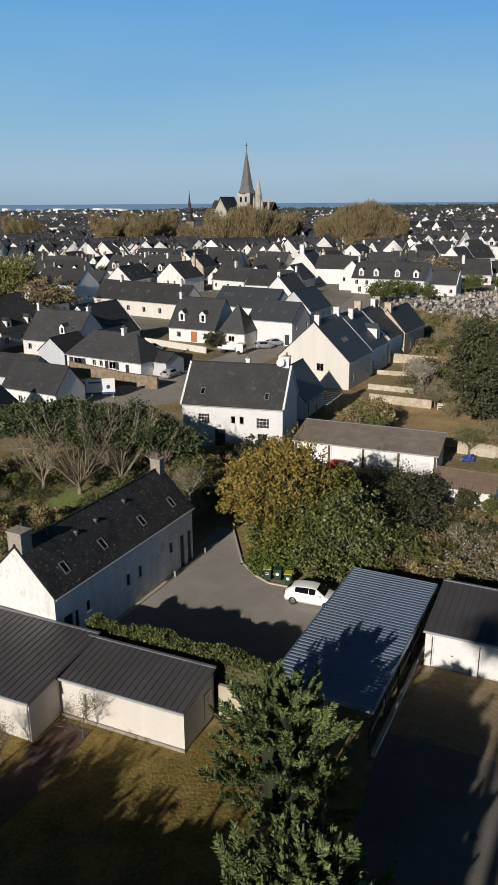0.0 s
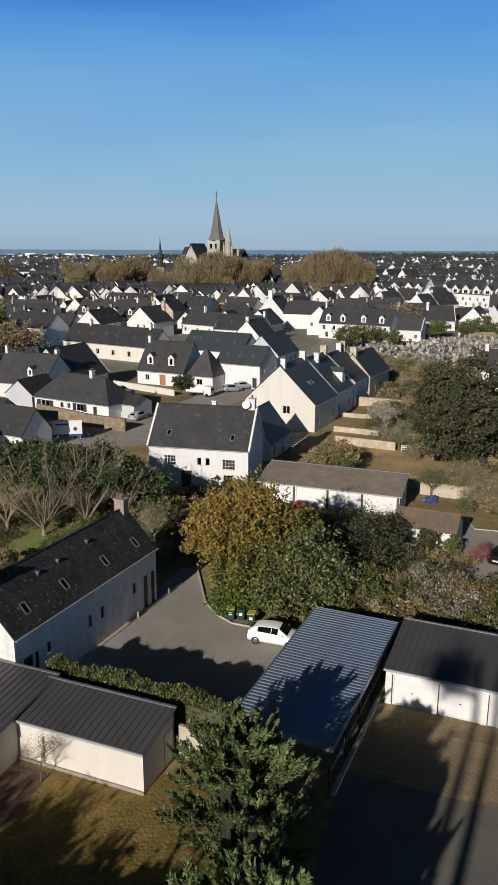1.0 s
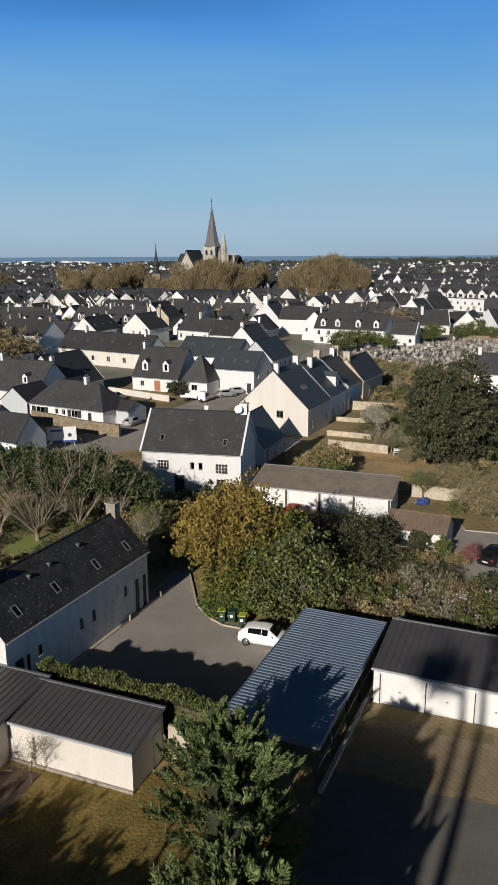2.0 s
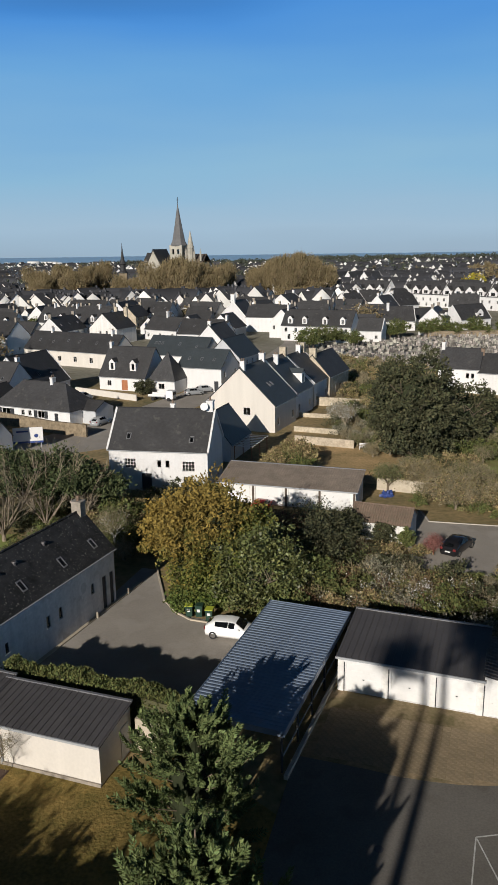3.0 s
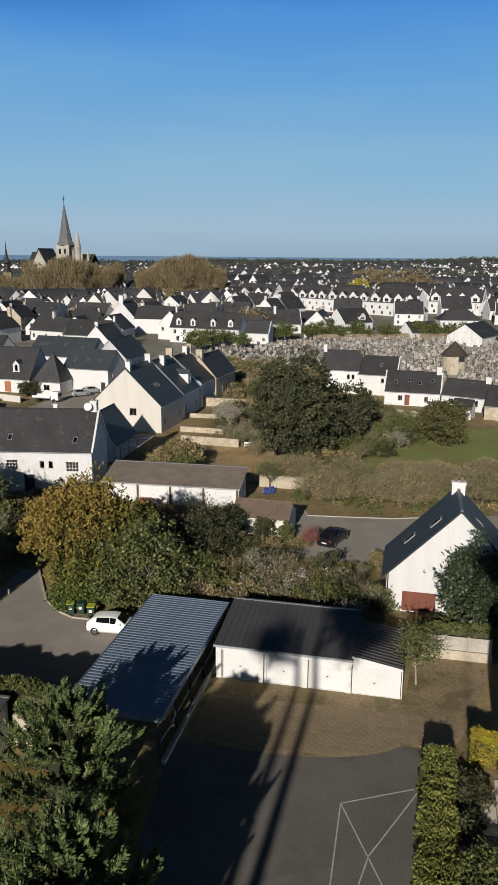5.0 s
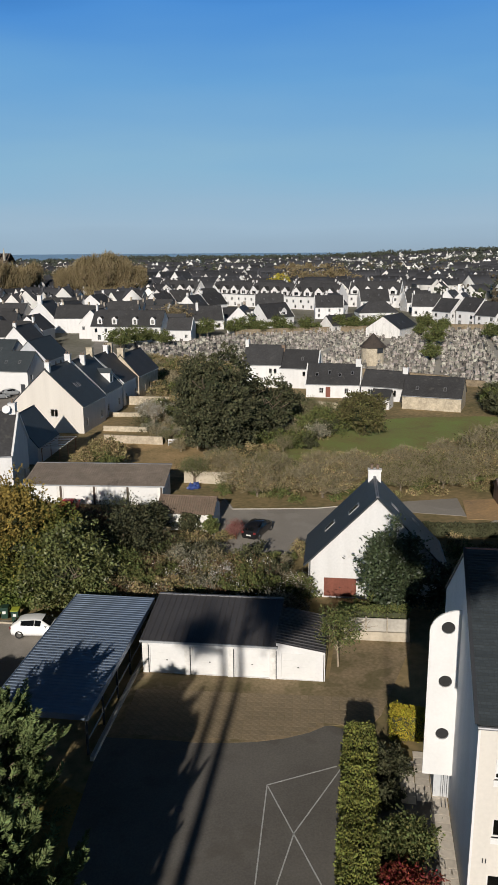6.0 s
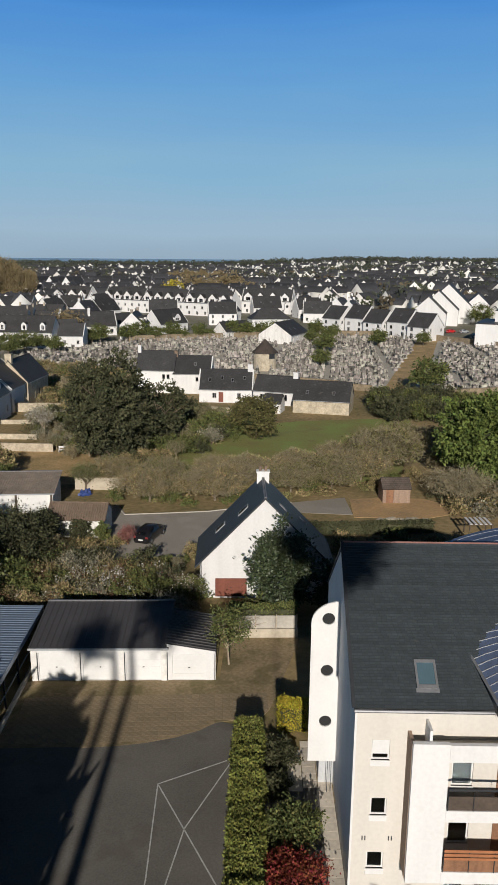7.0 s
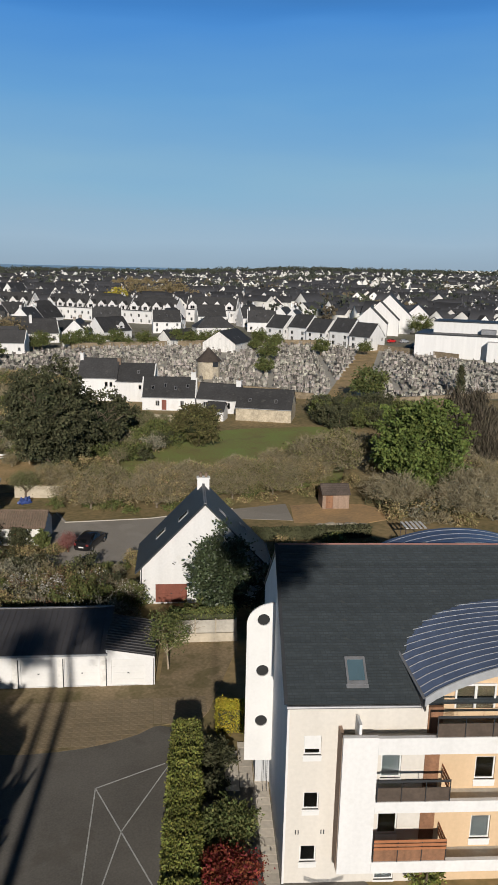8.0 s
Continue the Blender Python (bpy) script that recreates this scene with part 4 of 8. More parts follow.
# ---- apartment house ----
def apartments():
    a = thing("apartment_house", 20.9, 17.95, 0, -26.8, "cream apartment house with slate roof, white balconies and barrel dormer", "apartment house")
    L, W, ev, k = 24.0, 13.3, 9.5, 0.75
    rz = ev + W / 2 * k
    P = 1.2
    bm = bmesh.new()
    wins = [(0.8, 6.9, 0.8, 1.0), (0.86, 4.05, 0.74, 0.9), (0.8, 1.2, 0.78, 0.88), (4.4, 5.65, 0.95, 1.2), (4.4, 2.62, 0.95, 1.2), (4.4, 0.1, 0.95, 1.25)]
    facade(bm, (0, 0, 0), (1, 0, 0), (0, -1, 0), 6.42, ev - 0.05, wins, 0.2)
    part("wall", bm, "render_cream", a)
    bm = bmesh.new()
    facade(bm, (0, W, 0), (0, -1, 0), (-1, 0, 0), W, ev, [])
    bm.faces.new([bm.verts.new(p) for p in ((0, 0, ev), (0, W / 2, rz - 0.05), (0, W, ev))])
    facade(bm, (L, 0, 0), (0, 1, 0), (1, 0, 0), W, ev, [])
    bm.faces.new([bm.verts.new(p) for p in ((L, 0, ev), (L, W, ev), (L, W / 2, rz - 0.05))])
    facade(bm, (L, W, 0), (-1, 0, 0), (0, 1, 0), L, ev, [])
    part("gable_wall", bm, "render_white", a, "white rendered gable wall")
    for w in wins:
        fill_opening(a, (0, 0, 0), (1, 0, 0), (0, -1, 0), (*w, "single"))
        part("apron", boxed(w[0] - 0.03, -0.035, w[1] - 0.30, w[0] + w[2] + 0.03, -0.004, w[1] - 0.072), "paint_white", a)
    for zz in (5.65, 0.1):
        part("roller_blind", boxed(4.44, 0.14, zz + 0.05, 5.31, 0.15, zz + 1.15), "paint_white", a, "white blind behind the pane")
    part("roller_shutter", boxed(0.83, 0.03, 7.2, 1.57, 0.075, 7.98), "paint_white", a)
    part("corner_trim", boxed(0.0, -0.04, 0, 0.1, -0.004, ev - 0.1), "paint_white", a)
    for x in (0.55, 0.68, 1.75, 1.88):
        part("vent", boxed(x, -0.02, 2.72, x + 0.05, -0.003, 2.95), "paint_dark", a)
    part("wood_panel", boxed(6.42, -0.06, 0, 7.1, 0.1, 9.3), "wood_brown", a, "brown wooden cladding strip")
    bm = bmesh.new()
    ow = [(1.73, 5.5, 0.95, 1.2), (1.78, 2.3, 0.95, 1.25), (0.5, 8.55, 1.95, 1.85), (5.6, 5.5, 0.95, 1.2), (5.6, 2.3, 0.95, 1.25), (4.6, 8.55, 2.4, 2.1)]
    facade(bm, (7.1, 0, 0), (1, 0, 0), (0, -1, 0), 10.0, 9.2, [w for w in ow if w[1] < 8], 0.2)
    facade(bm, (7.1, 0, 9.2 - 0.66), (1, 0, 0), (0, -1, 0), 0.5, 1.2, [])
    bm.faces.new([bm.verts.new((7.1 + 10.0 * i / 12, 0.12, 9.9 + 2.0 * math.sin(math.pi * (0.09 + 0.82 * i / 12)) ** 0.8)) for i in range(13)] + [bm.verts.new((17.1, 0.12, 8.4)), bm.verts.new((7.1, 0.12, 8.4))])
    part("ochre_wall", bm, "render_ochre", a, "ochre rendered wall")
    for w in ow[:2] + ow[3:5]:
        fill_opening(a, (7.1, 0, 0), (1, 0, 0), (0, -1, 0), (*w, "single"))
        part("apron", boxed(7.07 + w[0], -0.035, w[1] - 0.34, 7.13 + w[0] + w[2], -0.004, w[1] - 0.064), "paint_white", a)
        if w[1] < 3:
            part("roller_blind", boxed(7.14 + w[0], 0.14, w[1] + 0.05, 7.06 + w[0] + w[2], 0.15, w[1] + 1.2), "paint_white", a, "white blind behind the pane")
    for x, w in ((7.6, 1.9), (11.7, 2.4)):
        bm = bmesh.new()
        for b in ((0, 0, w, 0.08), (0, 1.7, w, 1.8), (0, 0.08, 0.09, 1.7), (w - 0.09, 0.08, w, 1.7), (w / 2 - 0.06, 0.08, w / 2 + 0.06, 1.7)):
            box(bm, b[0], 0.02, b[1], b[2], 0.115, b[3])
        f = part("glazed_door", bm, "paint_white", a, "white glazed balcony door")
        f.matrix_local = pose(x, 0, 8.6)
        part("pane", boxed(0.09, 0.06, 0.08, w - 0.09, 0.08, 1.7), "glass", f)
        part("room_back", boxed(0.0, 0.5, 0.0, w, 0.55, 1.8), "wood_brown", f)
        part("curtain", boxed(0.1, 0.22, 0.1, 0.55, 0.26, 1.7), "paint_white", f)
    # white frame of the balconies
    part("balcony_fin", boxed(2.36, -P, 1.56, 3.93, -P + 0.22, 8.55), "render_white", a, "white upright balcony wall")
    # rendered side wall; the shade on it is put into the brown colour
    part("balcony_cheek", boxed(2.34, -P + 0.221, 1.6, 2.5, -0.003, 8.4), "wood_grey", a)
    for z0, z1 in ((7.7, 8.52), (4.73, 5.3), (1.56, 2.16)):
        part("balcony_slab", boxed(2.51, -P + 0.2, z0 + 0.02, 19, -0.003, z0 + 0.3), "concrete", a)
        part("balcony_band", boxed(3.932, -P - 0.01, z0, 19, -P + 0.2, z1), "render_white", a, "white balcony parapet band")
    part("party_fin", boxed(3.1, -P + 0.3, 8.0, 3.22, -0.1, 9.0), "render_white", a)
    for z, x0, x1, h, wood in ((5.32, 4.0, 7.3, 1.1, 1), (2.18, 4.0, 7.35, 1.15, 3), (8.54, 6.5, 16.5, 1.05, 1)):
        r = part("balustrade", boxed(x0, -P + 0.02, z, x1, -P + 0.05, z + h * (0.62 if wood < 3 else 0.9)), "wood_dark" if wood < 3 else "wood_brown", a, "dark panel balcony rail")
        for i in range(4 if x1 < 8 else 9):
            xx = x0 + (x1 - x0) * i / (3 if x1 < 8 else 8)
            part("baluster", boxed(xx - 0.016, -P - 0.03, z, xx + 0.016, -P + 0.015, z + h), "paint_dark", r)
        if x1 < 8:
            for i in range(3):
                part("return_slat", boxed(x1 - 0.05, -P + 0.06, z + h - 0.16 - 0.24 * i, x1 - 0.02, -0.08, z + h - 0.01 - 0.24 * i), "wood_orange", r)
        for i in range(wood):
            zz = z + h - 0.1 - 0.2 * i
            part("rail", boxed(x0, -P - 0.05, zz, x1, -P - 0.031, zz + 0.12), "wood_orange" if wood > 1 else "paint_dark", r)
    # slate roof
    e = 0.1
    bm = solid(bmesh.new(), ((-0.06, -e, ev - e * k + 0.12), (L, -e, ev - e * k + 0.12), (L, W / 2, rz + 0.12), (-0.06, W / 2, rz + 0.12)), 0.14)
    solid(bm, ((L, W + e, ev - e * k + 0.12), (-0.06, W + e, ev - e * k + 0.12), (-0.06, W / 2, rz + 0.12), (L, W / 2, rz + 0.12)), 0.14)
    r = part("roof", bm, "slate_new", a)
    part("ridge_cap", tube(bmesh.new(), (-0.06, W / 2, rz + 0.12), (L, W / 2, rz + 0.12), 0.05, 0.05, 6), "red_ridge", r, "red tile ridge")
    part("gutter", tube(bmesh.new(), (-0.06, -e - 0.06, ev - e * k), (6.0, -e - 0.06, ev - e * k), 0.08, 0.08, 8), "zinc_ridge", r)
    part("verge", solid(bmesh.new(), ((-0.16, -e, ev - e * k + 0.16), (0.0, -e, ev - e * k + 0.16), (0.0, W / 2, rz + 0.16), (-0.16, W / 2, rz + 0.16)), 0.1, False), "paint_dark", r)
    ang = math.degrees(math.atan(k))
    # slate courses, each with a thick lower edge lapping the one below
    run = 0.14
    course = [mesh_of("slate_course", solid(bmesh.new(), ((-d, -d, 0.036), (L + 0.06 - d, -d, 0.036), (L + 0.06 - d, run - d, 0.006), (-d, run - d, 0.006)), 0.03), "slate_new") for d in (0, 2.37, 4.71, 7.13, 9.58, 11.9, 14.2)]
    shift = (0, 2.37, 4.71, 7.13, 9.58, 11.9, 14.2)
    for me, d in zip(course, shift):
        for uv in me.uv_layers[0].data:
            uv.uv = (uv.uv[0] + d * 0.371, uv.uv[1])
    step = run * math.cos(math.radians(ang))
    for i in range(int((W / 2 + e - 0.12) / step)):
        piece("slate_course", course[i * 3 % 7], r, pose(-0.06, -e + i * step, ev - e * k + 0.12 + i * step * k, ang) @ pose(shift[i * 3 % 7], shift[i * 3 % 7], 0))
    sk = bmesh.new()
    for b in ((0, 0, 0.95, 0.14), (0, 1.16, 0.95, 1.3), (0, 0.14, 0.1, 1.16), (0.85, 0.14, 0.95, 1.16)):
        box(sk, b[0], b[1], -0.04, b[2], b[3], 0.12)
    s = part("skylight", sk, "zinc_ridge", r)
    s.matrix_local = pose(2.75, 0.62, ev + 0.62 * k + 0.12, ang)
    part("pane", boxed(0.1, 0.14, 0.05, 0.85, 1.16, 0.08), "blind_glass", s)
    part("apron", boxed(-0.04, -0.2, 0.02, 0.99, -0.004, 0.05), "zinc_ridge", s)
    # barrel dormer
    def barrel(mid, half, low, rise, y0, y1, ribs, flare=0.0, climb=0.0, top=0.0, n=24):
        """A sheet vault whose feet spread and climb towards the back; top: how its crown climbs."""
        def section(yy, dz):
            d = yy - y0
            w, z0_, h_ = half + flare * d, low + climb * d, rise + (top - climb) * d
            return [(mid - w + 2 * w * i / n, yy, z0_ + h_ * max(0.0, math.sin(math.pi * i / n)) ** 0.8 + dz) for i in range(n + 1)]
        def shell(ya, yb, up, under):
            bm = bmesh.new()
            rows = [[bm.verts.new(p) for p in section(yy, dz)] for yy, dz in ((ya, up), (yb, up), (yb, under), (ya, under))]
            for a_, b_ in zip(rows, rows[1:] + rows[:1]):
                for i in range(n):
                    bm.faces.new((a_[i], a_[i + 1], b_[i + 1], b_[i]))
            for i in (0, n):
                bm.faces.new([r_[i] for r_ in rows])
            bmesh.ops.recalc_face_normals(bm, faces=bm.faces)
            return bm
        b = part("barrel_roof", shell(y0, y1, 0.0, -0.12), "sheet_barrel", r, "blue-grey curved sheet roof")
        for j in range(ribs):
            y = y0 + (y1 - y0) * (j + 0.5) / ribs
            part("seam", shell(y, y + 0.03, 0.018, 0.003), "zinc_pale", b)
        part("fascia", shell(y0 - 0.06, y0 - 0.003, 0.05, -0.36), "zinc_pale", b, "pale sheet fascia")
        for sx in (-1, 1):
            w1 = half + flare * (y1 - y0)
            part("edge_trim", tube(bmesh.new(), (mid + sx * (half + 0.04), y0, low), (mid + sx * (w1 + 0.04), y1, low + climb * (y1 - y0)), 0.07, 0.07, 6), "zinc_ridge", b)
    barrel(11.9, 5.85, 10.03, 1.82, -0.5, 4.3, 14, flare=0.25, climb=0.40, top=0.19)
    for sx in (-1, 1):
        bm = bmesh.new()
        for d in (0.0, 0.06):
            q = [(11.9 + sx * (5.8 - d), -0.45, 9.3), (11.9 + sx * (6.4 - d), 1.75, 10.75), (11.9 + sx * (6.36 - d), 1.7, 10.85), (11.9 + sx * (5.8 - d), -0.45, 9.98)]
            bm.faces.new([bm.verts.new(p) for p in (q if (d > 0) == (sx > 0) else q[::-1])])
        part("cheek", bm, "zinc_dark", r)
    barrel(11.95, 4.75, rz - 2.75, 1.1, W / 2 + 0.9, W + 1, 9)
    # white stair screen with portholes
    bm = bmesh.new()
    x0, x1, y = -1.5, -0.004, 6.5
    hole = 0.33
    zs = [4.48, 7.47, 10.42]
    def face(yy, flip):
        lay = []
        for zc in zs:
            lo, hi = zc - 0.6, zc + 0.6
            ring = [(-0.62 + hole * math.cos(6.2832 * i / 32), zc + hole * math.sin(6.2832 * i / 32)) for i in range(32)]
            sq = []
            for i in range(32):
                c, s_ = math.cos(6.2832 * i / 32), math.sin(6.2832 * i / 32)
                m = max(abs(c) / 0.79, abs(s_) / 0.6)
                px, pz = -0.752 + c / m * 0.947, zc + s_ / m
                if zc > 10:
                    # the head is rounded off towards the outer side
                    k_ = 0.3
                    while k_ < 1.8 and x0 <= -0.62 + c * k_ <= x1 and zc + s_ * k_ >= lo and zc + s_ * k_ <= 10.17 + 1.2 * math.sqrt(max(0, 1 - ((x1 + 0.62 - c * k_) / (x1 - x0)) ** 2)):
                        k_ += 0.01
                    px, pz = -0.62 + c * k_, zc + s_ * k_
                if i in (3, 13, 19, 29) and (zc < 10 or i > 16):
                    px, pz = x1 if i in (3, 29) else x0, zc + (0.6 if i < 16 else -0.6)
                elif i == 5 and zc > 10:
                    px, pz = x1, 11.37
                sq.append((px, pz))
            rv = [bm.verts.new((px, yy, pz)) for px, pz in ring]
            sv = [bm.verts.new((px, yy, pz)) for px, pz in sq]
            for i in range(32):
                q = (rv[i], sv[i], sv[(i + 1) % 32], rv[(i + 1) % 32])
                bm.faces.new(q if flip else q[::-1])
            lay.append(rv)
        return lay
    f0, f1 = face(y, False), face(y + 0.1, True)
    for a0, a1 in zip(f0, f1):
        for i in range(32):
            bm.faces.new((a0[i], a0[(i + 1) % 32], a1[(i + 1) % 32], a1[i]))
    for lo, hi in ((2.05, 3.88), (5.08, 6.87), (8.07, 9.82)):
        box(bm, x0, y, lo, x1, y + 0.1, hi)
    # its rounded edge
    px_ = [(x0 + (x1 - x0) * (1 - math.cos(1.5708 * i / 12)), 10.17 + 1.2 * math.sin(1.5708 * i / 12)) for i in range(13)]
    px_ = [(x0, 9.82)] + px_ + [(x1, 9.82)]
    for (ax, az), (bx, bz) in zip(px_, px_[1:]):
        bm.faces.new([bm.verts.new(p) for p in ((ax, y, az), (bx, y, bz), (bx, y + 0.1, bz), (ax, y + 0.1, az))])
    bmesh.ops.remove_doubles(bm, verts=bm.verts, dist=0.012)
    bmesh.ops.recalc_face_normals(bm, faces=bm.faces)
    part("stair_screen", bm, "paint_white", a, "white curved-top screen with round portholes")
    # matt black discs added for the darkness seen through the open portholes
    for zc in zs:
        part("porthole", tube(bmesh.new(), (-0.62, y + 0.06, zc), (-0.62, y + 0.09, zc), hole - 0.01, hole - 0.01, 16), "tyre", a)
    part("stair_core", boxed(-0.8, y + 0.9, 0, -0.004, y + 3.2, 9.4), "render_grey", a)
    for i in (0, 1):
        part("screen_post", boxed(-0.42 + i * 0.2, y + 0.06, 0.05, -0.39 + i * 0.2, y + 0.09, 2.045), "paint_dark", a)


apartments()

# ---- the town ----
house("white bungalow with dark shutters and a hipped slate roof", -23.6, 134.1, -32, 17.1, 7.5, 2.8, 6.6, hip=3.7, eaves=0.3,
      front=[(1.6, 1.0, 1.9, 1.2, "shutter"), (6.1, 1.2, 0.8, 1.0), (7.7, 1.2, 0.8, 1.0), (9.9, 1.0, 1.5, 1.3, "shutter"), (13.7, 0.1, 0.8, 2.0, "door", "paint_dark")], chimneys=[(2.0, 0, 5.8, 7.6, 0.6, 0.9)])
house("grey-walled extension with a lean roof", -15.2, 131.2, -32, 5.5, 5.0, 2.4, 3.6, wall="render_grey", front=[(2.0, 0.9, 0.8, 1.1)], name="house_extension")
house("white house with an orange door and arched dormers", -10.0, 165.4, -28, 11.5, 9.6, 3.0, 8.8, front=[(2.0, 0.9, 1.0, 1.2), (5.6, 0.1, 1.5, 2.2, "door", "wood_orange"), (8.8, 0.9, 1.2, 1.2)],
      dormers=[(2.8, 0.9, 1.5, 1.9), (8.0, 0.9, 1.5, 1.9)], chimneys=[(-5.3, 0, 7.5, 9.8)])
house("pavilion wing with a pyramid slate roof", -2.2, 159.0, -28, 6.0, 6.2, 3.0, 8.2, hip=2.95, front=[(2.2, 0.9, 1.4, 1.2)], name="house_wing")
house("long cream building with roof windows", -27.0, 205.0, -35, 31.0, 9.4, 4.0, 8.2, wall="render_cream", front=row(31, 1.2, 1.1, 1.4, 6), skylights=[(4, 2.0), (9, 1.8), (14, 2.2), (18, 2.0), (24, 2.0), (28, 2.2)], chimneys=[(-9, 0, 7.6, 9.4), (12, 0, 7.6, 9.4)], name="long_building")
house("slate-roofed house with a white gable coping", -31.0, 157.5, 64, 13.0, 11.0, 3.0, 8.8, front=row(13, 1.0, 1.0, 1.3, 3), skylights=[(5, 1.6), (9, 1.6)], verge_mat="paint_white")
house("white gabled house with slate roof", -36.6, 151.5, -27, 13.0, 10.4, 3.0, 8.2, dormers=[(9.0, 1.2, 1.2, 1.6)], front=row(13, 1.0, 0.9, 1.2, 3), chimneys=[(-6.2, 0, 7.6, 9.4), (5.8, 0.4, 7.0, 9.2)], skylights=[(11, 2.0)])
house("white house with blue-shaded gable behind the pine", -30.2, 108.9, -30, 10.5, 6.0, 3.0, 6.3, front=[(3.0, 1.0, 0.8, 1.0), (7.0, 0.1, 1.0, 2.0, "door", "paint_dark")])
house("grey house with a low slate roof", -40.0, 121.0, -28, 17.0, 7.0, 2.9, 5.6, wall="render_grey", front=row(17, 1.0, 0.9, 1.1, 4))
house("grey gabled annexe with slate roof", -34.5, 141.5, 64, 8.0, 6.0, 2.6, 5.0, wall="render_grey")
house("grey rendered house with a white window", -34.6, 95.5, 80, 8.0, 6.6, 2.8, 5.8, wall="render_cream", front=[(4.5, 0.8, 1.0, 1.4)])
house("tall cream gabled house with a small double window", 12.5, 124.4, 62, 10.0, 12.3, 4.5, 10.3, wall="render_cream", roof="slate_new", left=[(6.7, 2.6, 1.3, 1.3, "window")], skylights=[(4.2, 2.4), (5.4, 2.4)], verge=0.1, chimneys=[(-4.3, -0.3, 9.6, 11.4, 0.6, 0.8), (4.7, 0, 9.8, 11.6, 0.6, 1.0)], front=row(10, 1.0, 0.9, 1.3, 2))
house("white terraced house with slate roof and coping", 17.6, 134.4, 62, 9.0, 11.5, 4.5, 10.0, roof="slate_new", verge_mat="paint_white", chimneys=[(4.2, 0, 9.4, 11.4, 0.7, 1.2, "stone", 0), (-2, -1, 9.0, 10.8)], dormers=[(6.0, 0.8, 1.6, 2.0)], front=row(9, 1.0, 0.9, 1.3, 2))
house("white terraced house with a tall chimney", 22.6, 144.0, 62, 9.0, 11.0, 4.6, 9.4, verge_mat="paint_white", chimneys=[(2.0, 0.0, 8.8, 10.8), (4.2, 0, 8.8, 11.0, 0.9, 1.2, "stone", 0)], front=row(9, 1.0, 0.9, 1.3, 2))
house("rough stone house with a slate roof", 29.3, 151.2, 60, 11.8, 7.4, 4.6, 8.6, wall="stone", chimneys=[(-5.4, 0, 8.0, 10.0, 0.9, 1.3, "stone", 1)], front=[(3.0, 1.0, 0.8, 1.4), (6.0, 0.2, 1.0, 2.2, "door", "paint_dark"), (8.6, 1.0, 0.8, 1.4)])
house("low slate-roofed house with a pergola", 6.1, 105.4, 66, 8.0, 6.6, 2.6, 6.6, wall="render_white", roof="slate_new")
pergola = thing("pergola", 7.72, 100.3, 0, 66, "white slatted pergola beside the house", "pergola")
for i in range(8):
    part("slat", prism(bmesh.new(), [(0.2 + 0.95 * i, -2.9), (0.55 + 0.95 * i, -2.9), (0.55 + 0.95 * i, 0), (0.2 + 0.95 * i, 0)], 2.3, 2.36), "paint_white", pergola)
for py in (-2.7, -0.2):
    part("beam", boxed(0.1, py - 0.05, 2.16, 7.3, py + 0.05, 2.296), "wood_brown", pergola)
    for px in (0.2, 3.7, 7.1):
        part("post", boxed(px - 0.05, py - 0.05, 0, px + 0.05, py + 0.05, 2.156), "wood_brown", pergola)
house("white two-storey house by the lane", 6.3, 161.6, -30, 10.5, 8.4, 5.0, 8.4, roof="slate_new", skylights=[(2, 1.5), (5, 1.5), (8, 1.5)], right=row(8.4, 3.0, 0.9, 1.2, 2), front=[(8.8, 0.2, 1.0, 2.1, "door", "paint_dark")])
house("long slate-roofed hall with roof windows", 0.8, 185.2, -33, 17.0, 9.4, 4.8, 8.7, roof="slate_new", skylights=[(2, 2.4), (3, 2.4), (4, 2.4), (9, 2.4), (14, 2.0)], right=row(9.4, 3.0, 0.9, 1.2, 2), name="long_hall")
house("white house with shopfront gables", 12.8, 178.0, 62, 12.0, 8.5, 5.0, 9.2, wall="render_grey", front=row(12, 3.0, 0.9, 1.2, 4) + row(12, 0.3, 1.4, 2.0, 3), roof="slate_new")
house("white rendered house with a broad gable", 8.0, 240.0, -30, 16.0, 9.0, 4.0, 8.2, front=row(16, 1.0, 1.0, 1.3, 4), skylights=[(5, 2), (11, 2)], chimneys=[(7.4, 0, 7.6, 9.6)])
house("white house with a small door", -4.3, 261.8, -40, 14.0, 8.7, 3.5, 7.4, front=row(14, 1.0, 0.9, 1.3, 3), chimneys=[(0, 0, 6.8, 9.4)])
house("white terrace with gabled dormers", -36.0, 273.0, -33, 30.0, 10.1, 5.5, 10.4, front=row(30, 3.2, 1.0, 1.4, 7) + row(30, 0.8, 1.0, 1.5, 6, 2.5), dormers=[(4, 0.6, 1.6, 1.8), (11, 0.6, 1.6, 1.8), (18, 0.6, 1.6, 1.8), (25, 0.6, 1.6, 1.8)], chimneys=[(-10, 0, 9.6, 11.8), (0, 0, 9.6, 11.8), (10, 0, 9.6, 11.8)], name="terrace")
house("weathered cream house with a broad gable", -22.5, 256.0, 58, 10.8, 11.0, 5.0, 9.7, wall="render_aged", left=[(4.0, 3.0, 0.8, 1.2), (6.6, 3.0, 0.8, 1.2)], chimneys=[(4.8, -2, 8.0, 11.2, 0.7, 1.2, "stone", 1), (4.8, 2, 8.0, 11.2, 0.7, 1.2, "stone", 1)])
house("white house with shuttered windows", -78.0, 301.0, -35, 12.0, 8.0, 5.0, 9.0, front=row(12, 2.8, 0.9, 1.4, 3), right=row(8, 2.6, 0.9, 1.4, 2), chimneys=[(5.4, 0, 8.2, 10.4)])
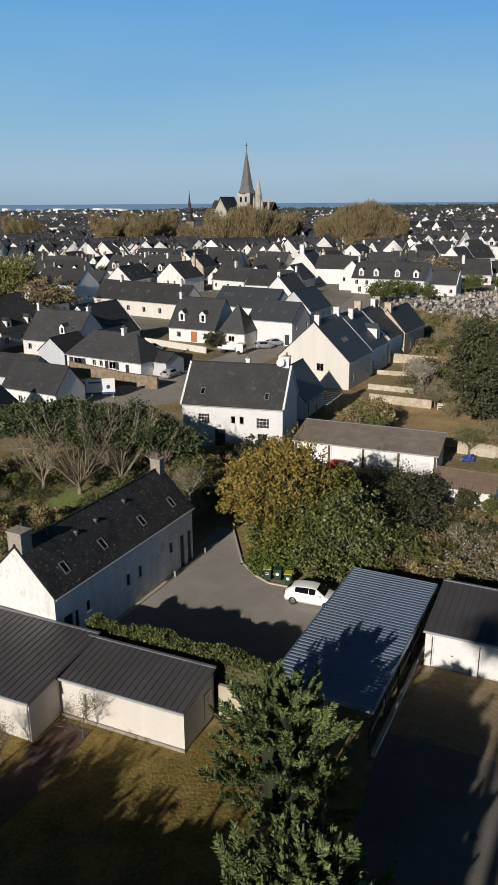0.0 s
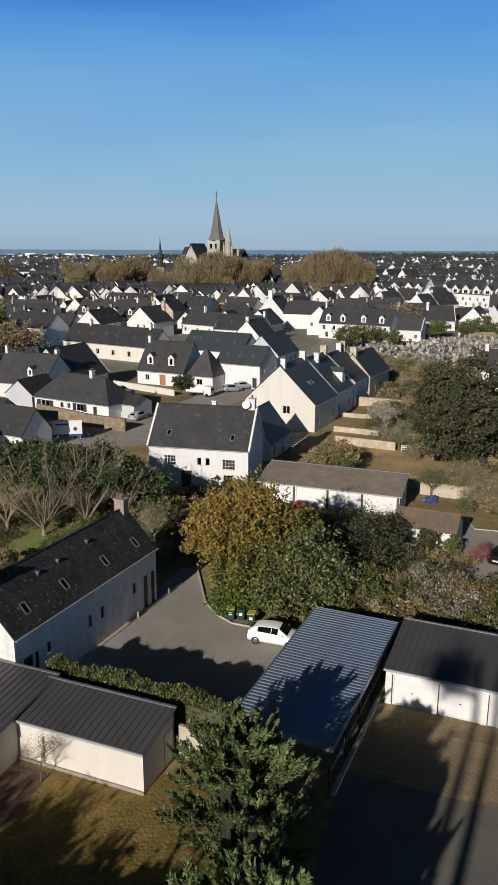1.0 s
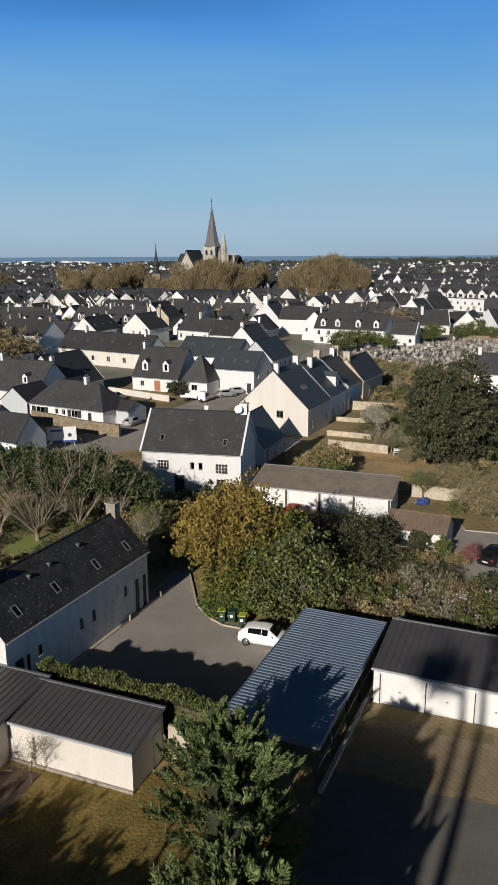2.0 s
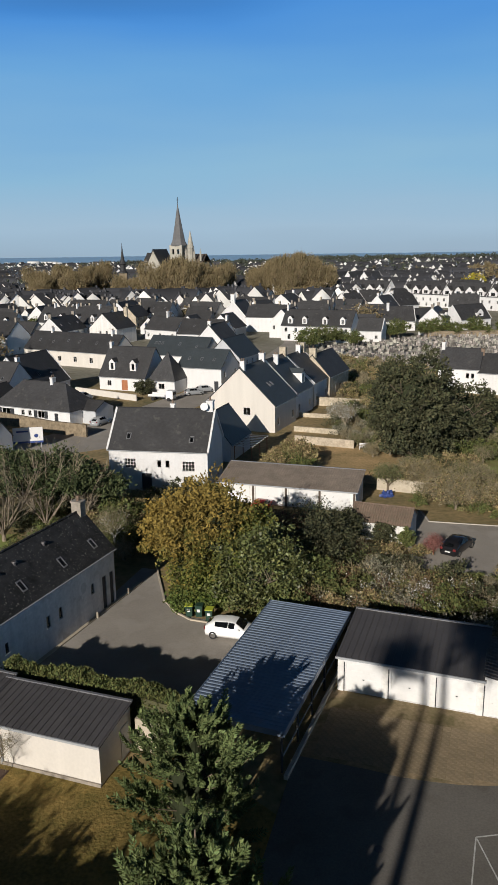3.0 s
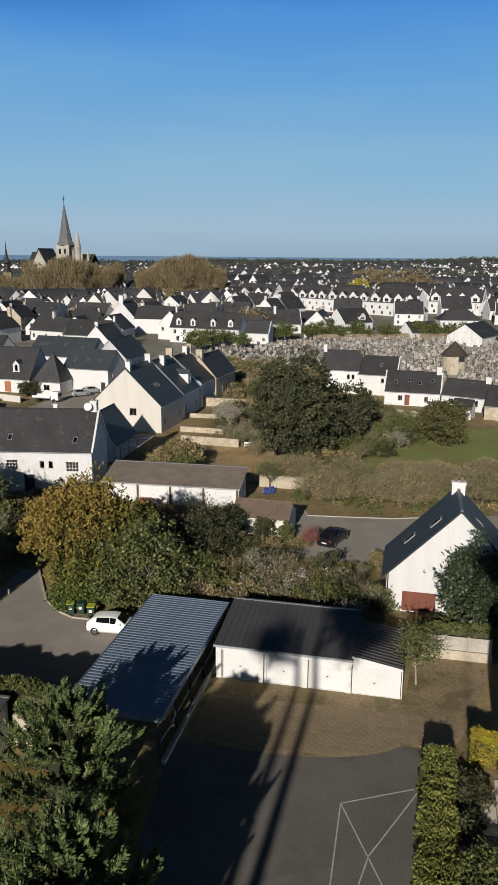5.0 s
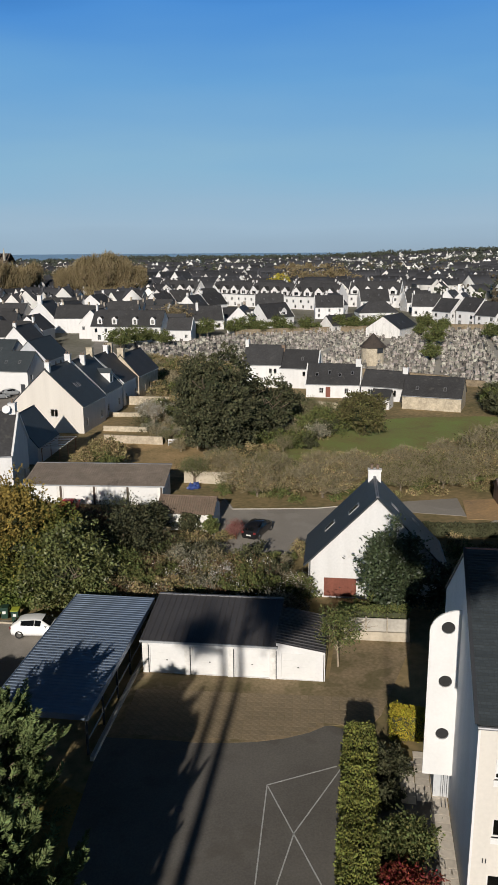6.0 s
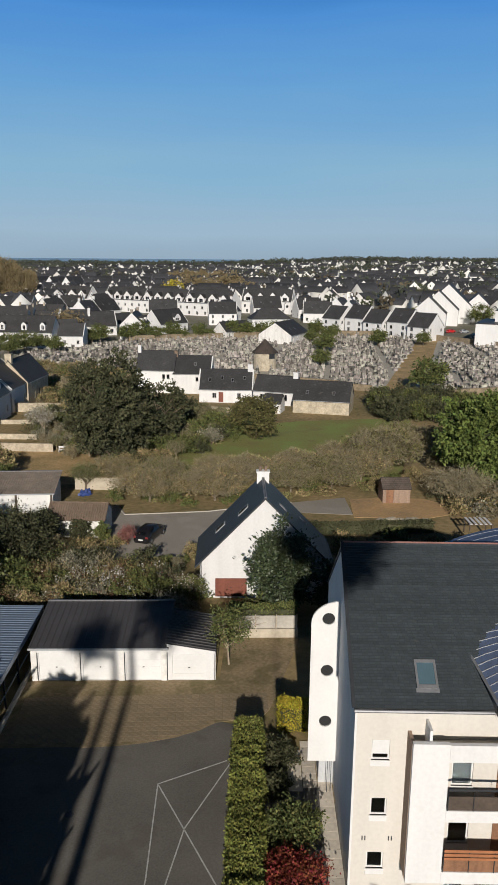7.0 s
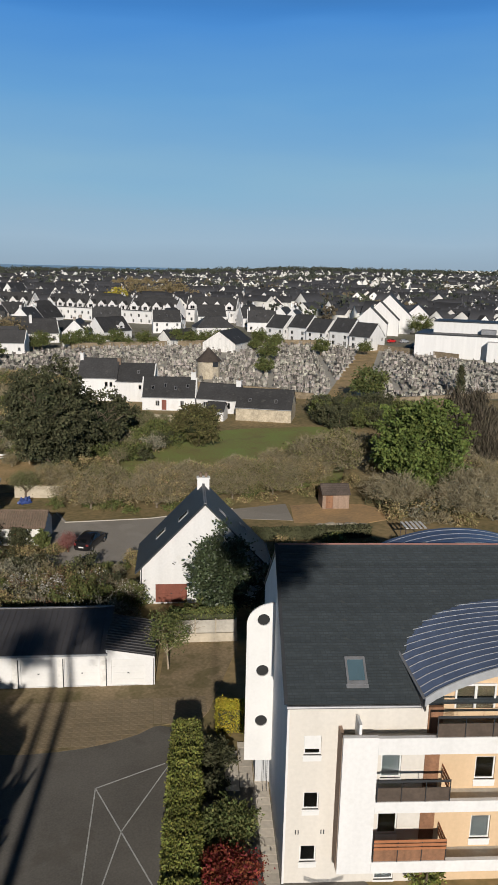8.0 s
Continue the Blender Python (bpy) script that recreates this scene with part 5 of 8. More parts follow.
house("white gabled house with a broad chimney", 22.3, 294.0, 62, 12.0, 12.6, 4.0, 10.8, chimneys=[(-5.6, 0, 10.0, 13.2, 1.0, 1.6)], front=row(12, 1.0, 1.0, 1.4, 3), verge_mat="paint_white")
house("white gabled cottage among slate roofs", 15.8, 262.0, 62, 10.0, 10.0, 3.8, 8.2, left=row(10, 1.0, 0.9, 1.2, 2))
house("white gabled house among slate roofs", 10.8, 224.0, 62, 11.0, 8.2, 4.0, 8.3, chimneys=[(-5, 0, 7.6, 9.4)])
house("white corner house with a steep gable", 46.5, 335.0, 58, 14.0, 11.6, 6.0, 10.6, left=row(11.6, 3.4, 0.9, 1.4, 3), chimneys=[(6, 0, 10, 12)], verge_mat="paint_white")
house("white inn with round-headed dormers", 45.8, 247.8, -30, 24.0, 9.6, 5.0, 9.8, arch=True, front=row(24, 2.9, 1.0, 1.4, 7) + row(24, 0.5, 1.1, 1.7, 6, 2.2), dormers=[(3, 0.5, 1.7, 1.9), (8, 0.5, 1.7, 1.9), (15, 0.5, 1.7, 1.9), (21, 0.5, 1.7, 1.9)], chimneys=[(-11.4, 0, 9, 11.4)], name="inn")
house("white wing of the inn", 37.0, 262.0, 60, 12.0, 9.0, 5.0, 9.4, left=row(9, 2.9, 0.9, 1.3, 2), verge_mat="paint_white")
house("white house with a tall chimney by the cemetery", 75.2, 277.0, -6, 20.0, 9.5, 3.5, 8.4, front=row(20, 0.9, 1.2, 1.4, 5), chimneys=[(0.5, -1.0, 6.6, 9.8, 0.9, 1.2), (-9.6, 0, 7.6, 9.6)], verge_mat="paint_white")
house("small cottage under a dark slate roof", 60.0, 244.0, -27, 12.0, 6.8, 3.6, 7.2, front=row(12, 0.9, 0.9, 1.2, 3), verge_mat="paint_white")
house("stone hall under a slate roof", 69.0, 300.0, -20, 16.0, 8.0, 3.4, 7.4, wall="stone", front=row(16, 1.0, 0.9, 1.2, 4))
house("low house with slate roof", 93.0, 290.0, 20, 10.0, 7.0, 3.0, 6.6, front=row(10, 0.9, 0.9, 1.2, 2))
house("white gabled house with an arched window", 106.0, 277.0, 25, 15.0, 9.4, 3.6, 8.6, front=row(15, 0.8, 1.2, 1.5, 3), verge_mat="paint_white", dormers=[(10, 0.7, 3.4, 1.4)], arch=True)
house("low white house with shallow roof", 94.0, 300.0, -10, 14.0, 9.0, 3.4, 4.4, front=row(14, 0.9, 1.0, 1.3, 3))
T9 = [(116 + 0.55 * (13 + 26.7 * i) + 4.6, 402 - 0.835 * (13 + 26.7 * i) + 3, -56) for i in range(3)] + [(150.0, 408.0, -50), (170.0, 384.0, -50), (192.0, 356.0, -40), (104.0, 420.0, -50)]
for i, (x, y, a) in enumerate(T9):
    house("white terrace with a row of gabled dormers", x, y, a, 26.5, 11.5, 6.4, 12.6, front=row(26, 3.2, 1.1, 1.5, 6) + row(25, 0.6, 1.1, 1.6, 5, 2.4), dormers=[(3.4, 0.05, 4.6, 2.2), (10, 0.05, 4.2, 2.2), (16.6, 0.05, 4.6, 2.2), (23, 0.05, 4.2, 2.2)], chimneys=[(-12, 0, 10.5, 13.4), (12, 0, 10.5, 13.4)], name="terrace", group="white terraces beyond the cemetery", verge_mat="paint_white")
for x, y, a in ((110.0, 388.0, 35), (124.0, 330.0, -20), (88.0, 330.0, 50), (100.0, 345.0, 30), (196.0, 322.0, -10), (212.0, 318.0, 40), (205.0, 342.0, 30), (226.0, 330.0, 50), (150.0, 318.0, 40), (186.0, 296.0, -30), (204.0, 296.0, 45), (78.0, 352.0, 40), (92.0, 375.0, -30), (70.0, 385.0, -20)):
    house("white gabled house with a slate roof", x, y, a, 13.0, 9.6, 4.4, 9.6, front=row(13, 0.9, 1.1, 1.4, 3), left=row(9.6, 1.0, 1.0, 1.3, 2), skylights=[(4, 2.0), (8, 2.0)], chimneys=[(5.8, 0, 8.8, 10.8), (-5.8, 0, 8.8, 10.8)], verge_mat="paint_white", group="white houses beyond the cemetery", plain=True)
house("white gabled house with three roof windows", 140.7, 301.0, -20, 12.0, 9.0, 5.0, 9.6, front=row(12, 3.0, 0.9, 1.3, 3) + row(12, 0.7, 0.9, 1.4, 3), skylights=[(3, 2), (6, 2)], verge_mat="paint_white")
house("white gabled house with a steep roof", 177.0, 330.0, -16, 14.0, 10.0, 5.0, 10.2, front=row(14, 3.0, 0.9, 1.3, 3), skylights=[(4, 2), (9, 2)], verge_mat="paint_white")
house("stone house with a slate roof by the cemetery", 122.0, 249.0, 20, 14.0, 7.0, 2.6, 5.8, wall="render_aged", front=row(14, 0.8, 0.9, 1.2, 3))
house("pale stone hall with a low slate roof", 132.5, 229.5, 40, 17.0, 12.0, 3.0, 7.0, wall="render_aged", front=row(17, 0.8, 0.9, 1.2, 4), skylights=[(5, 2), (9, 2)])
house("white hipped house with a dark roof", 157.0, 288.0, -14, 17.0, 10.0, 3.2, 7.4, hip=5, front=row(17, 0.9, 1.1, 1.3, 4), chimneys=[(7, 0, 6.5, 9.2)])
for i, (back, up) in enumerate(((0.0, 0.0), (1.6, 0.7), (0.2, -0.3), (1.4, 0.5), (0.0, -0.5))):
    house("white terraced house with slate roof and coping", 171.0 + 2.9 * i + back, 254.5 - 9.9 * i + back * 0.3, -74, 9.0, 9.6, 5.4 + up, 10.0 + up, front=row(9, 3.2, 1.2, 1.4, 2) + row(9, 0.4, 1.3, 2.0, 2), right=row(9.6, 3.2, 0.9, 1.3, 2), skylights=[(4.5, 2.2)] if i % 2 else (), verge=0.3, verge_mat="paint_white", group="terraced houses beyond the cemetery")
for i, (x, y, s) in enumerate(((222.0, 262.0, 1.0), (234.0, 270.0, 1.15), (247.0, 279.0, 1.35), (262.0, 276.0, 1.0))):
    house("tall white gabled hall with a narrow slate roof", x, y, 48, 20 * s, 15 * s, 6 * s, 13 * s, wall="render_white", name="gabled_hall", group="tall white gabled halls", left=[(4, 1.0, 1.2, 1.6)] if i == 3 else ())


for x, y in ((108.0, 588.0), (118.0, 578.0), (128.0, 569.0), (138.0, 560.0)):
    house("large white gabled building with a slate roof", x, y, 44, 20, 12, 6, 13.5, name="gabled_hall", group="white gabled buildings in the far town", left=row(12, 3, 1.2, 1.6, 3), verge_mat="paint_white", plain=True)


# flat-roofed white hall beyond the cemetery
def flat_hall():
    h = thing("flat_hall", 184.1, 191.0, 0, -51, "flat-roofed white hall with plain walls", "hall")
    part("wall", boxed(0, 0, 0, 34, 22, 7.6), "render_white", h)
    part("parapet", boxed(-0.15, -0.15, 7.6, 34.15, 22.15, 7.95), "paint_dark", h)
    part("upper_wall", boxed(5, 8, 7.96, 30, 22, 11.6), "render_white", h)
    part("upper_parapet", boxed(4.9, 7.9, 11.6, 30.1, 22.1, 11.9), "paint_dark", h)
    part("vent", boxed(21, 5, 7.96, 26, 7, 9.8, bevel=0.2), "zinc_ridge", h)
    part("annexe", boxed(24.2, -5.0, 0, 32, -0.02, 6.4), "render_white", h)


flat_hall()

# farm cottages in front of the cemetery
FARM = "white farm cottages before the cemetery"
house("white two-storey cottage with slate roof", 58.6, 151.0, -31, 8.2, 7.2, 5.0, 8.6, front=[(5.6, 3.0, 0.7, 1.1), (6.6, 3.0, 0.7, 1.1), (2, 0.8, 0.9, 1.2)], chimneys=[(-3.9, 0, 7.8, 9.8, 0.7, 1.0)], group=FARM)
house("white cottage with a roof window", 65.3, 146.8, -31, 8.0, 6.9, 4.4, 7.7, skylights=[(4.6, 1.4)], front=[(4.8, 2.6, 0.7, 1.0)], group=FARM, verge_mat="paint_white", chimneys=[(-3.8, 0, 7.0, 8.8, 0.7, 0.9, "tile_pink", 0)])
house("low white cottage with a red door", 67.6, 134.6, -29, 10.6, 6.9, 2.8, 6.2, front=[(2.6, 0.9, 0.9, 1.1), (3.9, 0.1, 0.95, 2.05, "door", "wood_red"), (7.6, 0.9, 0.8, 1.1)], skylights=[(2.0, 1.2), (4.5, 1.6), (6.6, 1.2), (9, 1.6)], group=FARM, verge_mat="paint_white", chimneys=[(4.8, 0, 5.6, 7.4, 1.0, 0.9)])
house("low white cottage with two windows", 75.6, 127.4, -46, 8.6, 5.4, 2.8, 5.4, front=[(1.4, 0.9, 1.0, 1.2), (6.0, 0.9, 1.1, 1.3)], chimneys=[(3.8, 0, 4.8, 6.4, 1.0, 0.8)], group=FARM)
house("stone barn with slate roof and two roof windows", 79.9, 116.8, -40, 10.6, 7.4, 2.6, 5.6, wall="stone", skylights=[(2.5, 1.0), (7.5, 1.0)], group=FARM, name="barn")
house("small outhouse with a slate roof and dark door", 70.6, 119.6, -42, 3.4, 3.4, 2.0, 3.3, front=[(1.0, 0.1, 0.9, 1.9, "door", "paint_dark")], name="outhouse")


def dovecote():
    d = thing("dovecote", 94.5, 170.0, 0, 10, "round stone dovecote with a conical roof", "dovecote")
    part("wall", lathe(bmesh.new(), ((3.0, 0), (2.95, 4.6)), 20), "stone", d)
    part("roof", lathe(bmesh.new(), ((3.4, 4.5), (3.4, 4.62), (1.7, 6.3), (0.1, 8.0)), 20), "roof_brown", d)
    part("hatch", boxed(-0.8, -3.1, 3.2, 0.8, -2.7, 4.4), "paint_dark", d)


dovecote()


# ---- church ----
def church():
    c = thing("church", -1.0, 462.0, 0, -28, "grey stone church with a tall octagonal spire", "church")
    ops = [(1.8, 28.0, 1.3, 2.8), (5.1, 28.0, 1.3, 2.8)]
    bm = bmesh.new()
    for o, u, n in (((-4.1, -4.1, 0), (1, 0, 0), (0, -1, 0)), ((4.1, -4.1, 0), (0, 1, 0), (1, 0, 0)), ((4.1, 4.1, 0), (-1, 0, 0), (0, 1, 0)), ((-4.1, 4.1, 0), (0, -1, 0), (-1, 0, 0))):
        facade(bm, o, u, n, 8.2, 33, ops, 0.6)
    t = part("tower", bm, "church_stone", c)
    s = part("spire", lathe(bmesh.new(), ((5.3, 32.8), (5.1, 33.2), (4.0, 35.2), (2.6, 42.0), (1.2, 50.0), (0.12, 56.0)), 8), "spire_slate", t)
    part("cross", box(boxed(-0.12, -0.12, 55.8, 0.12, 0.12, 60.0), -0.7, -0.1, 58.2, 0.7, 0.1, 58.5), "paint_dark", s)
    bm = bmesh.new()
    facade(bm, (-15.5, -13, 0), (1, 0, 0), (0, -1, 0), 11, 21, [(4.2, 9, 2.6, 8)], 0.5)
    bm.faces.new([bm.verts.new(p) for p in ((-15.5, -13, 21), (-4.5, -13, 21), (-10, -13, 30.6))])
    facade(bm, (-15.5, 2, 0), (0, -1, 0), (-1, 0, 0), 15, 21, [], 0.5)
    facade(bm, (-4.5, -13, 0), (0, 1, 0), (1, 0, 0), 15, 21, [], 0.5)
    part("transept", bm, "church_stone", c)
    bm = solid(bmesh.new(), ((-4.0, -13.4, 20.3), (-4.0, 3, 20.3), (-10, 3, 31), (-10, -13.4, 31)), 0.4)
    solid(bm, ((-16.0, 3, 20.3), (-16.0, -13.4, 20.3), (-10, -13.4, 31), (-10, 3, 31)), 0.4)
    part("roof", bm, "slate", c)
    part("aisle", boxed(-22, -4, 0, -15.6, 4, 24), "church_stone", c)
    part("aisle_roof", solid(bmesh.new(), ((-22.3, -4.3, 23.5), (-15.7, -4.3, 23.5), (-15.7, 1, 29), (-22.3, 1, 29)), 0.4), "slate", c)
    bm = bmesh.new()
    facade(bm, (4.2, -3, 0), (1, 0, 0), (0, -1, 0), 12, 23, [(2 + 4.5 * i, 11, 1.6, 8) for i in range(2)], 0.5)
    facade(bm, (16.2, -3, 0), (0, 1, 0), (1, 0, 0), 12, 23, [], 0.5)
    part("nave", bm, "church_stone", c)
    bm = solid(bmesh.new(), ((3.8, -3.4, 22.6), (16.6, -3.4, 22.6), (16.6, 3, 28), (3.8, 3, 28)), 0.4)
    solid(bm, ((16.6, 9.4, 22.6), (3.8, 9.4, 22.6), (3.8, 3, 28), (16.6, 3, 28)), 0.4)
    part("nave_roof", bm, "roof_brown", c)
    part("stair_turret", lathe(bmesh.new(), ((1.9, 0), (1.9, 31), (2.1, 31.5), (1.7, 33), (0.1, 41.5)), 10, 0, 8.6, -2.0), "church_stone", c)
    for x, h in ((6.2, 32), (11.5, 31), (15.5, 31)):
        part("pinnacle", lathe(bmesh.new(), ((0.6, 24), (0.6, h - 3), (0.05, h)), 6, 0, x, -3.0), "church_stone", c)


church()
belfry = thing("belfry", -32.5, 440.0, 0, 0, "slender slate belfry on a stone chapel", "belfry")
part("tower", boxed(-2.2, -2.2, 0, 2.2, 2.2, 18), "stone_dark", belfry)
part("lantern", lathe(bmesh.new(), ((2.6, 18), (2.6, 18.6), (1.6, 19.6), (1.6, 22.5), (2.3, 23.0), (1.0, 25.5), (0.4, 30), (0.06, 34.5))), "slate", belfry)

# ---- trees and shrubs ----
def crown_points(rng, n, rx, ry, rz, cz, clumps, clump, hollow=0.55, flat=0.0, lobes=0):
    """Points in many small clumps through an uneven crown."""
    d = rng.normal(size=(clumps, 3))
    d /= np.linalg.norm(d, axis=1, keepdims=True)
    if lobes:
        # clumps over rounded boughs of uneven size
        L = rng.normal(size=(lobes, 3))
        L /= np.linalg.norm(L, axis=1, keepdims=True)
        L *= rng.uniform(0.35, 0.72, (lobes, 1))
        lr = rng.uniform(0.30, 0.52, lobes)
        k = rng.integers(0, lobes, clumps)
        C = L[k] + d * lr[k][:, None] * rng.uniform(0.55, 1.0, (clumps, 1))
        C = C * (rx, ry, rz)
    else:
        rad = rng.uniform(hollow, 1.0, (clumps, 1)) * (1 + 0.18 * np.sin(d[:, :1] * 5 + 1) * np.cos(d[:, 1:2] * 4))
        C = d * rad * (rx, ry, rz)
    C[:, 2] = np.where(C[:, 2] < 0, C[:, 2] * (1 - flat), C[:, 2]) + cz
    per = max(1, n // clumps)
    sz = clump * rng.uniform(0.6, 1.3, (clumps, 1, 1))
    off = rng.normal(size=(clumps, per, 3)) * sz * (1, 1, 0.7)
    P = (C[:, None] + off).reshape(-1, 3)
    out = np.repeat(d, per, 0) * 0.5 + off.reshape(-1, 3) * 0.6
    return P, out


def tree(label, x, y, h, rx, rz, mat, n=9000, size=0.3, clumps=180, clump=0.5, trunk=0.2, bark="bark", seed=1, cz=None, ry=None, hollow=0.55, name="tree", category="tree", flat=0.3, group="", levels=3, first=0.35, z=0.0, lobes=0, inner=0.0, wisp=0.0):
    rng = np.random.default_rng(seed)
    t = thing(name, x, y, z, rng.uniform(0, 360) if ry is None else 0, label, category, group)
    bm = bmesh.new()
    limbs(bm, (0, 0, -0.1), h, 0.75, levels, rng, trunk, 3, 0.6, first)
    part("trunk", bm, bark, t)
    P, out = crown_points(rng, n, rx, ry or rx, rz, cz if cz is not None else h - rz, clumps, clump, hollow, flat, lobes)
    # solid dark core that blocks light and stands in for inner shade
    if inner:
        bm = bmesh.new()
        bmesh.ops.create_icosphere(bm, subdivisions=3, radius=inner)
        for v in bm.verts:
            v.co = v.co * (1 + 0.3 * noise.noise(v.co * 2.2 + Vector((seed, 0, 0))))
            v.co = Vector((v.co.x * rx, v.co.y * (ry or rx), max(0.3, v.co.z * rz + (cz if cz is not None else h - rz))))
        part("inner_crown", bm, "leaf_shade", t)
    ok = P[:, 2] > 0.05
    if wisp:
        rise = np.c_[P[ok][:, :2] * 0.045, np.ones(ok.sum())] + rng.normal(size=(ok.sum(), 3)) * 0.32
        quads = spray(P[ok], rise, size, rng, wisp)
    else:
        quads = leaves(P[ok], size, rng, out=out[ok])
    ob = new("crown", quads_mesh("crown", quads, mat))
    ob.parent = t
    return t


def bare_tree(label, x, y, h, seed=1, mat="bark_pale", spread=0.8, levels=4, leaf=None, n=0, size=0.12, r=0.14, name="bare_tree", group="", first=0.28, kids=3, twig_n=2600, twig="twig"):
    """Limbs and a haze of fine twigs, with few leaves left."""
    rng = np.random.default_rng(seed)
    t = thing(name, x, y, 0, rng.uniform(0, 360), label, "tree", group)
    bm = bmesh.new()
    ends = limbs(bm, (0, 0, -0.1), h, spread, levels, rng, r, kids, 0.7, first, 4)
    part("branchwork", bm, mat, t)
    E_ = np.array([tuple(e) for e in ends])
    k = rng.integers(0, len(E_), twig_n)
    base = E_[k] + rng.normal(size=(twig_n, 3)) * h * 0.06
    base[:, 2] = np.maximum(base[:, 2], 0.2)
    tw = new("twig_haze", quads_mesh("twig_haze", leaves(base, h * 0.075, rng, droop=-0.7, aspect=0.05), twig))
    tw.parent = t
    if leaf:
        k = rng.integers(0, len(E_), n)
        P = E_[k] + rng.normal(size=(n, 3)) * h * 0.07
        ob = new("leaves", quads_mesh("leaves", leaves(P, size, rng), leaf))
        ob.parent = t
    return t


def conifer(label, x, y, h, r, seed, mat="leaf_conifer", boughs=60, kids=11, per=70, full=0.6, inner=0.5, size=0.2):
    """A cypress: boughs that sweep out and up round a straight trunk, each a plume of flat feathery fronds."""
    rng = np.random.default_rng(seed)
    t = thing("conifer", x, y, 0, rng.uniform(0, 360), label, "conifer")
    part("trunk", tube(bmesh.new(), (0, 0, -0.1), (0, 0, h * 0.9), 0.24, 0.03, 8), "bark", t)
    reach = lambda f: r * max(0.0, 1 - f) ** full * min(1.0, 0.72 + f * 1.2)
    # dark solid round the trunk, added in place of shade between boughs
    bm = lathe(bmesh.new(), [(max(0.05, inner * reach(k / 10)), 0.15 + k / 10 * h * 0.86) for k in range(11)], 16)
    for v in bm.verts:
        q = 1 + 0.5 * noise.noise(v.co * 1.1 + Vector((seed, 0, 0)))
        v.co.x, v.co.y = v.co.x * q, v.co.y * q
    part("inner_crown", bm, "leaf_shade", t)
    bm = bmesh.new()
    Ps, Ds = [], []
    up = np.array([0, 0, 1.0])
    for i in range(boughs):
        f = ((i + rng.random()) / boughs) ** 1.1
        a = i * 2.39996 + rng.uniform(-0.3, 0.3)
        out = np.array([math.cos(a), math.sin(a), 0.0])
        R_ = reach(f) * rng.uniform(0.78, 1.15) + 0.15
        z0 = f * h * 0.8
        steep = 0.5 + 0.8 * f + rng.uniform(-0.1, 0.2)
        base, tip = up * z0, up * min(h, z0 + R_ * steep * 0.75 + 0.25) + out * R_
        axis = tip - base
        tube(bm, tuple(base), tuple(base + axis * 0.8), 0.045, 0.015, 4)
        axis = axis / np.linalg.norm(axis)
        for j in range(kids):
            w = 0.38 + 0.62 * (j + rng.random()) / kids
            ln = (0.55 + 0.35 * min(R_, 2.2)) * (1.15 - 0.45 * w) * rng.uniform(0.8, 1.2)
            d = axis * 1.0 + up * 0.45 + rng.normal(size=3) * (0.34 - 0.16 * w)
            d /= np.linalg.norm(d)
            p = base + (tip - base) * w - d * ln * 0.35 + rng.normal(size=3) * 0.12
            side = np.cross(d, up + rng.normal(size=3) * 0.5)
            side /= np.linalg.norm(side)
            nrm = np.cross(side, d)
            m = int(per * (0.5 + 0.5 * ln))
            s = rng.random((m, 1)) ** 0.85
            sg = np.where(rng.random((m, 1)) < 0.5, -1.0, 1.0)
            s = 0.7 * (np.floor(s * 6) / 6 + 0.04 * sg) + 0.3 * s
            b = ((1 - s) * 0.34 * ln + 0.05) * rng.random((m, 1))
            Ps.append(p + d * ln * s + (side * sg * 0.7 + d * 0.72) * b + nrm * (0.1 * ln * s ** 2 + rng.normal(size=(m, 1)) * 0.02))
            Ds.append(d * 0.8 + side * sg * 0.6 + rng.normal(size=(m, 3)) * 0.1)
    part("bough_frame", bm, "bark", t)
    ob = new("crown", quads_mesh("crown", spray(np.concatenate(Ps), np.concatenate(Ds), size, rng, 0.36), mat))
    ob.parent = t
    return t


def spray(P, D, size, rng, aspect=0.3):
    n = len(P)
    D = D / (np.linalg.norm(D, axis=1, keepdims=True) + 1e-9)
    a = np.cross(D, rng.normal(size=(n, 3)))
    a /= np.linalg.norm(a, axis=1, keepdims=True) + 1e-9
    s = size * rng.uniform(0.5, 1.5, (n, 1))
    return np.stack([P - D * s * 0.4, P + a * s * aspect * 0.5, P + D * s * 0.6, P - a * s * aspect * 0.5], 1)


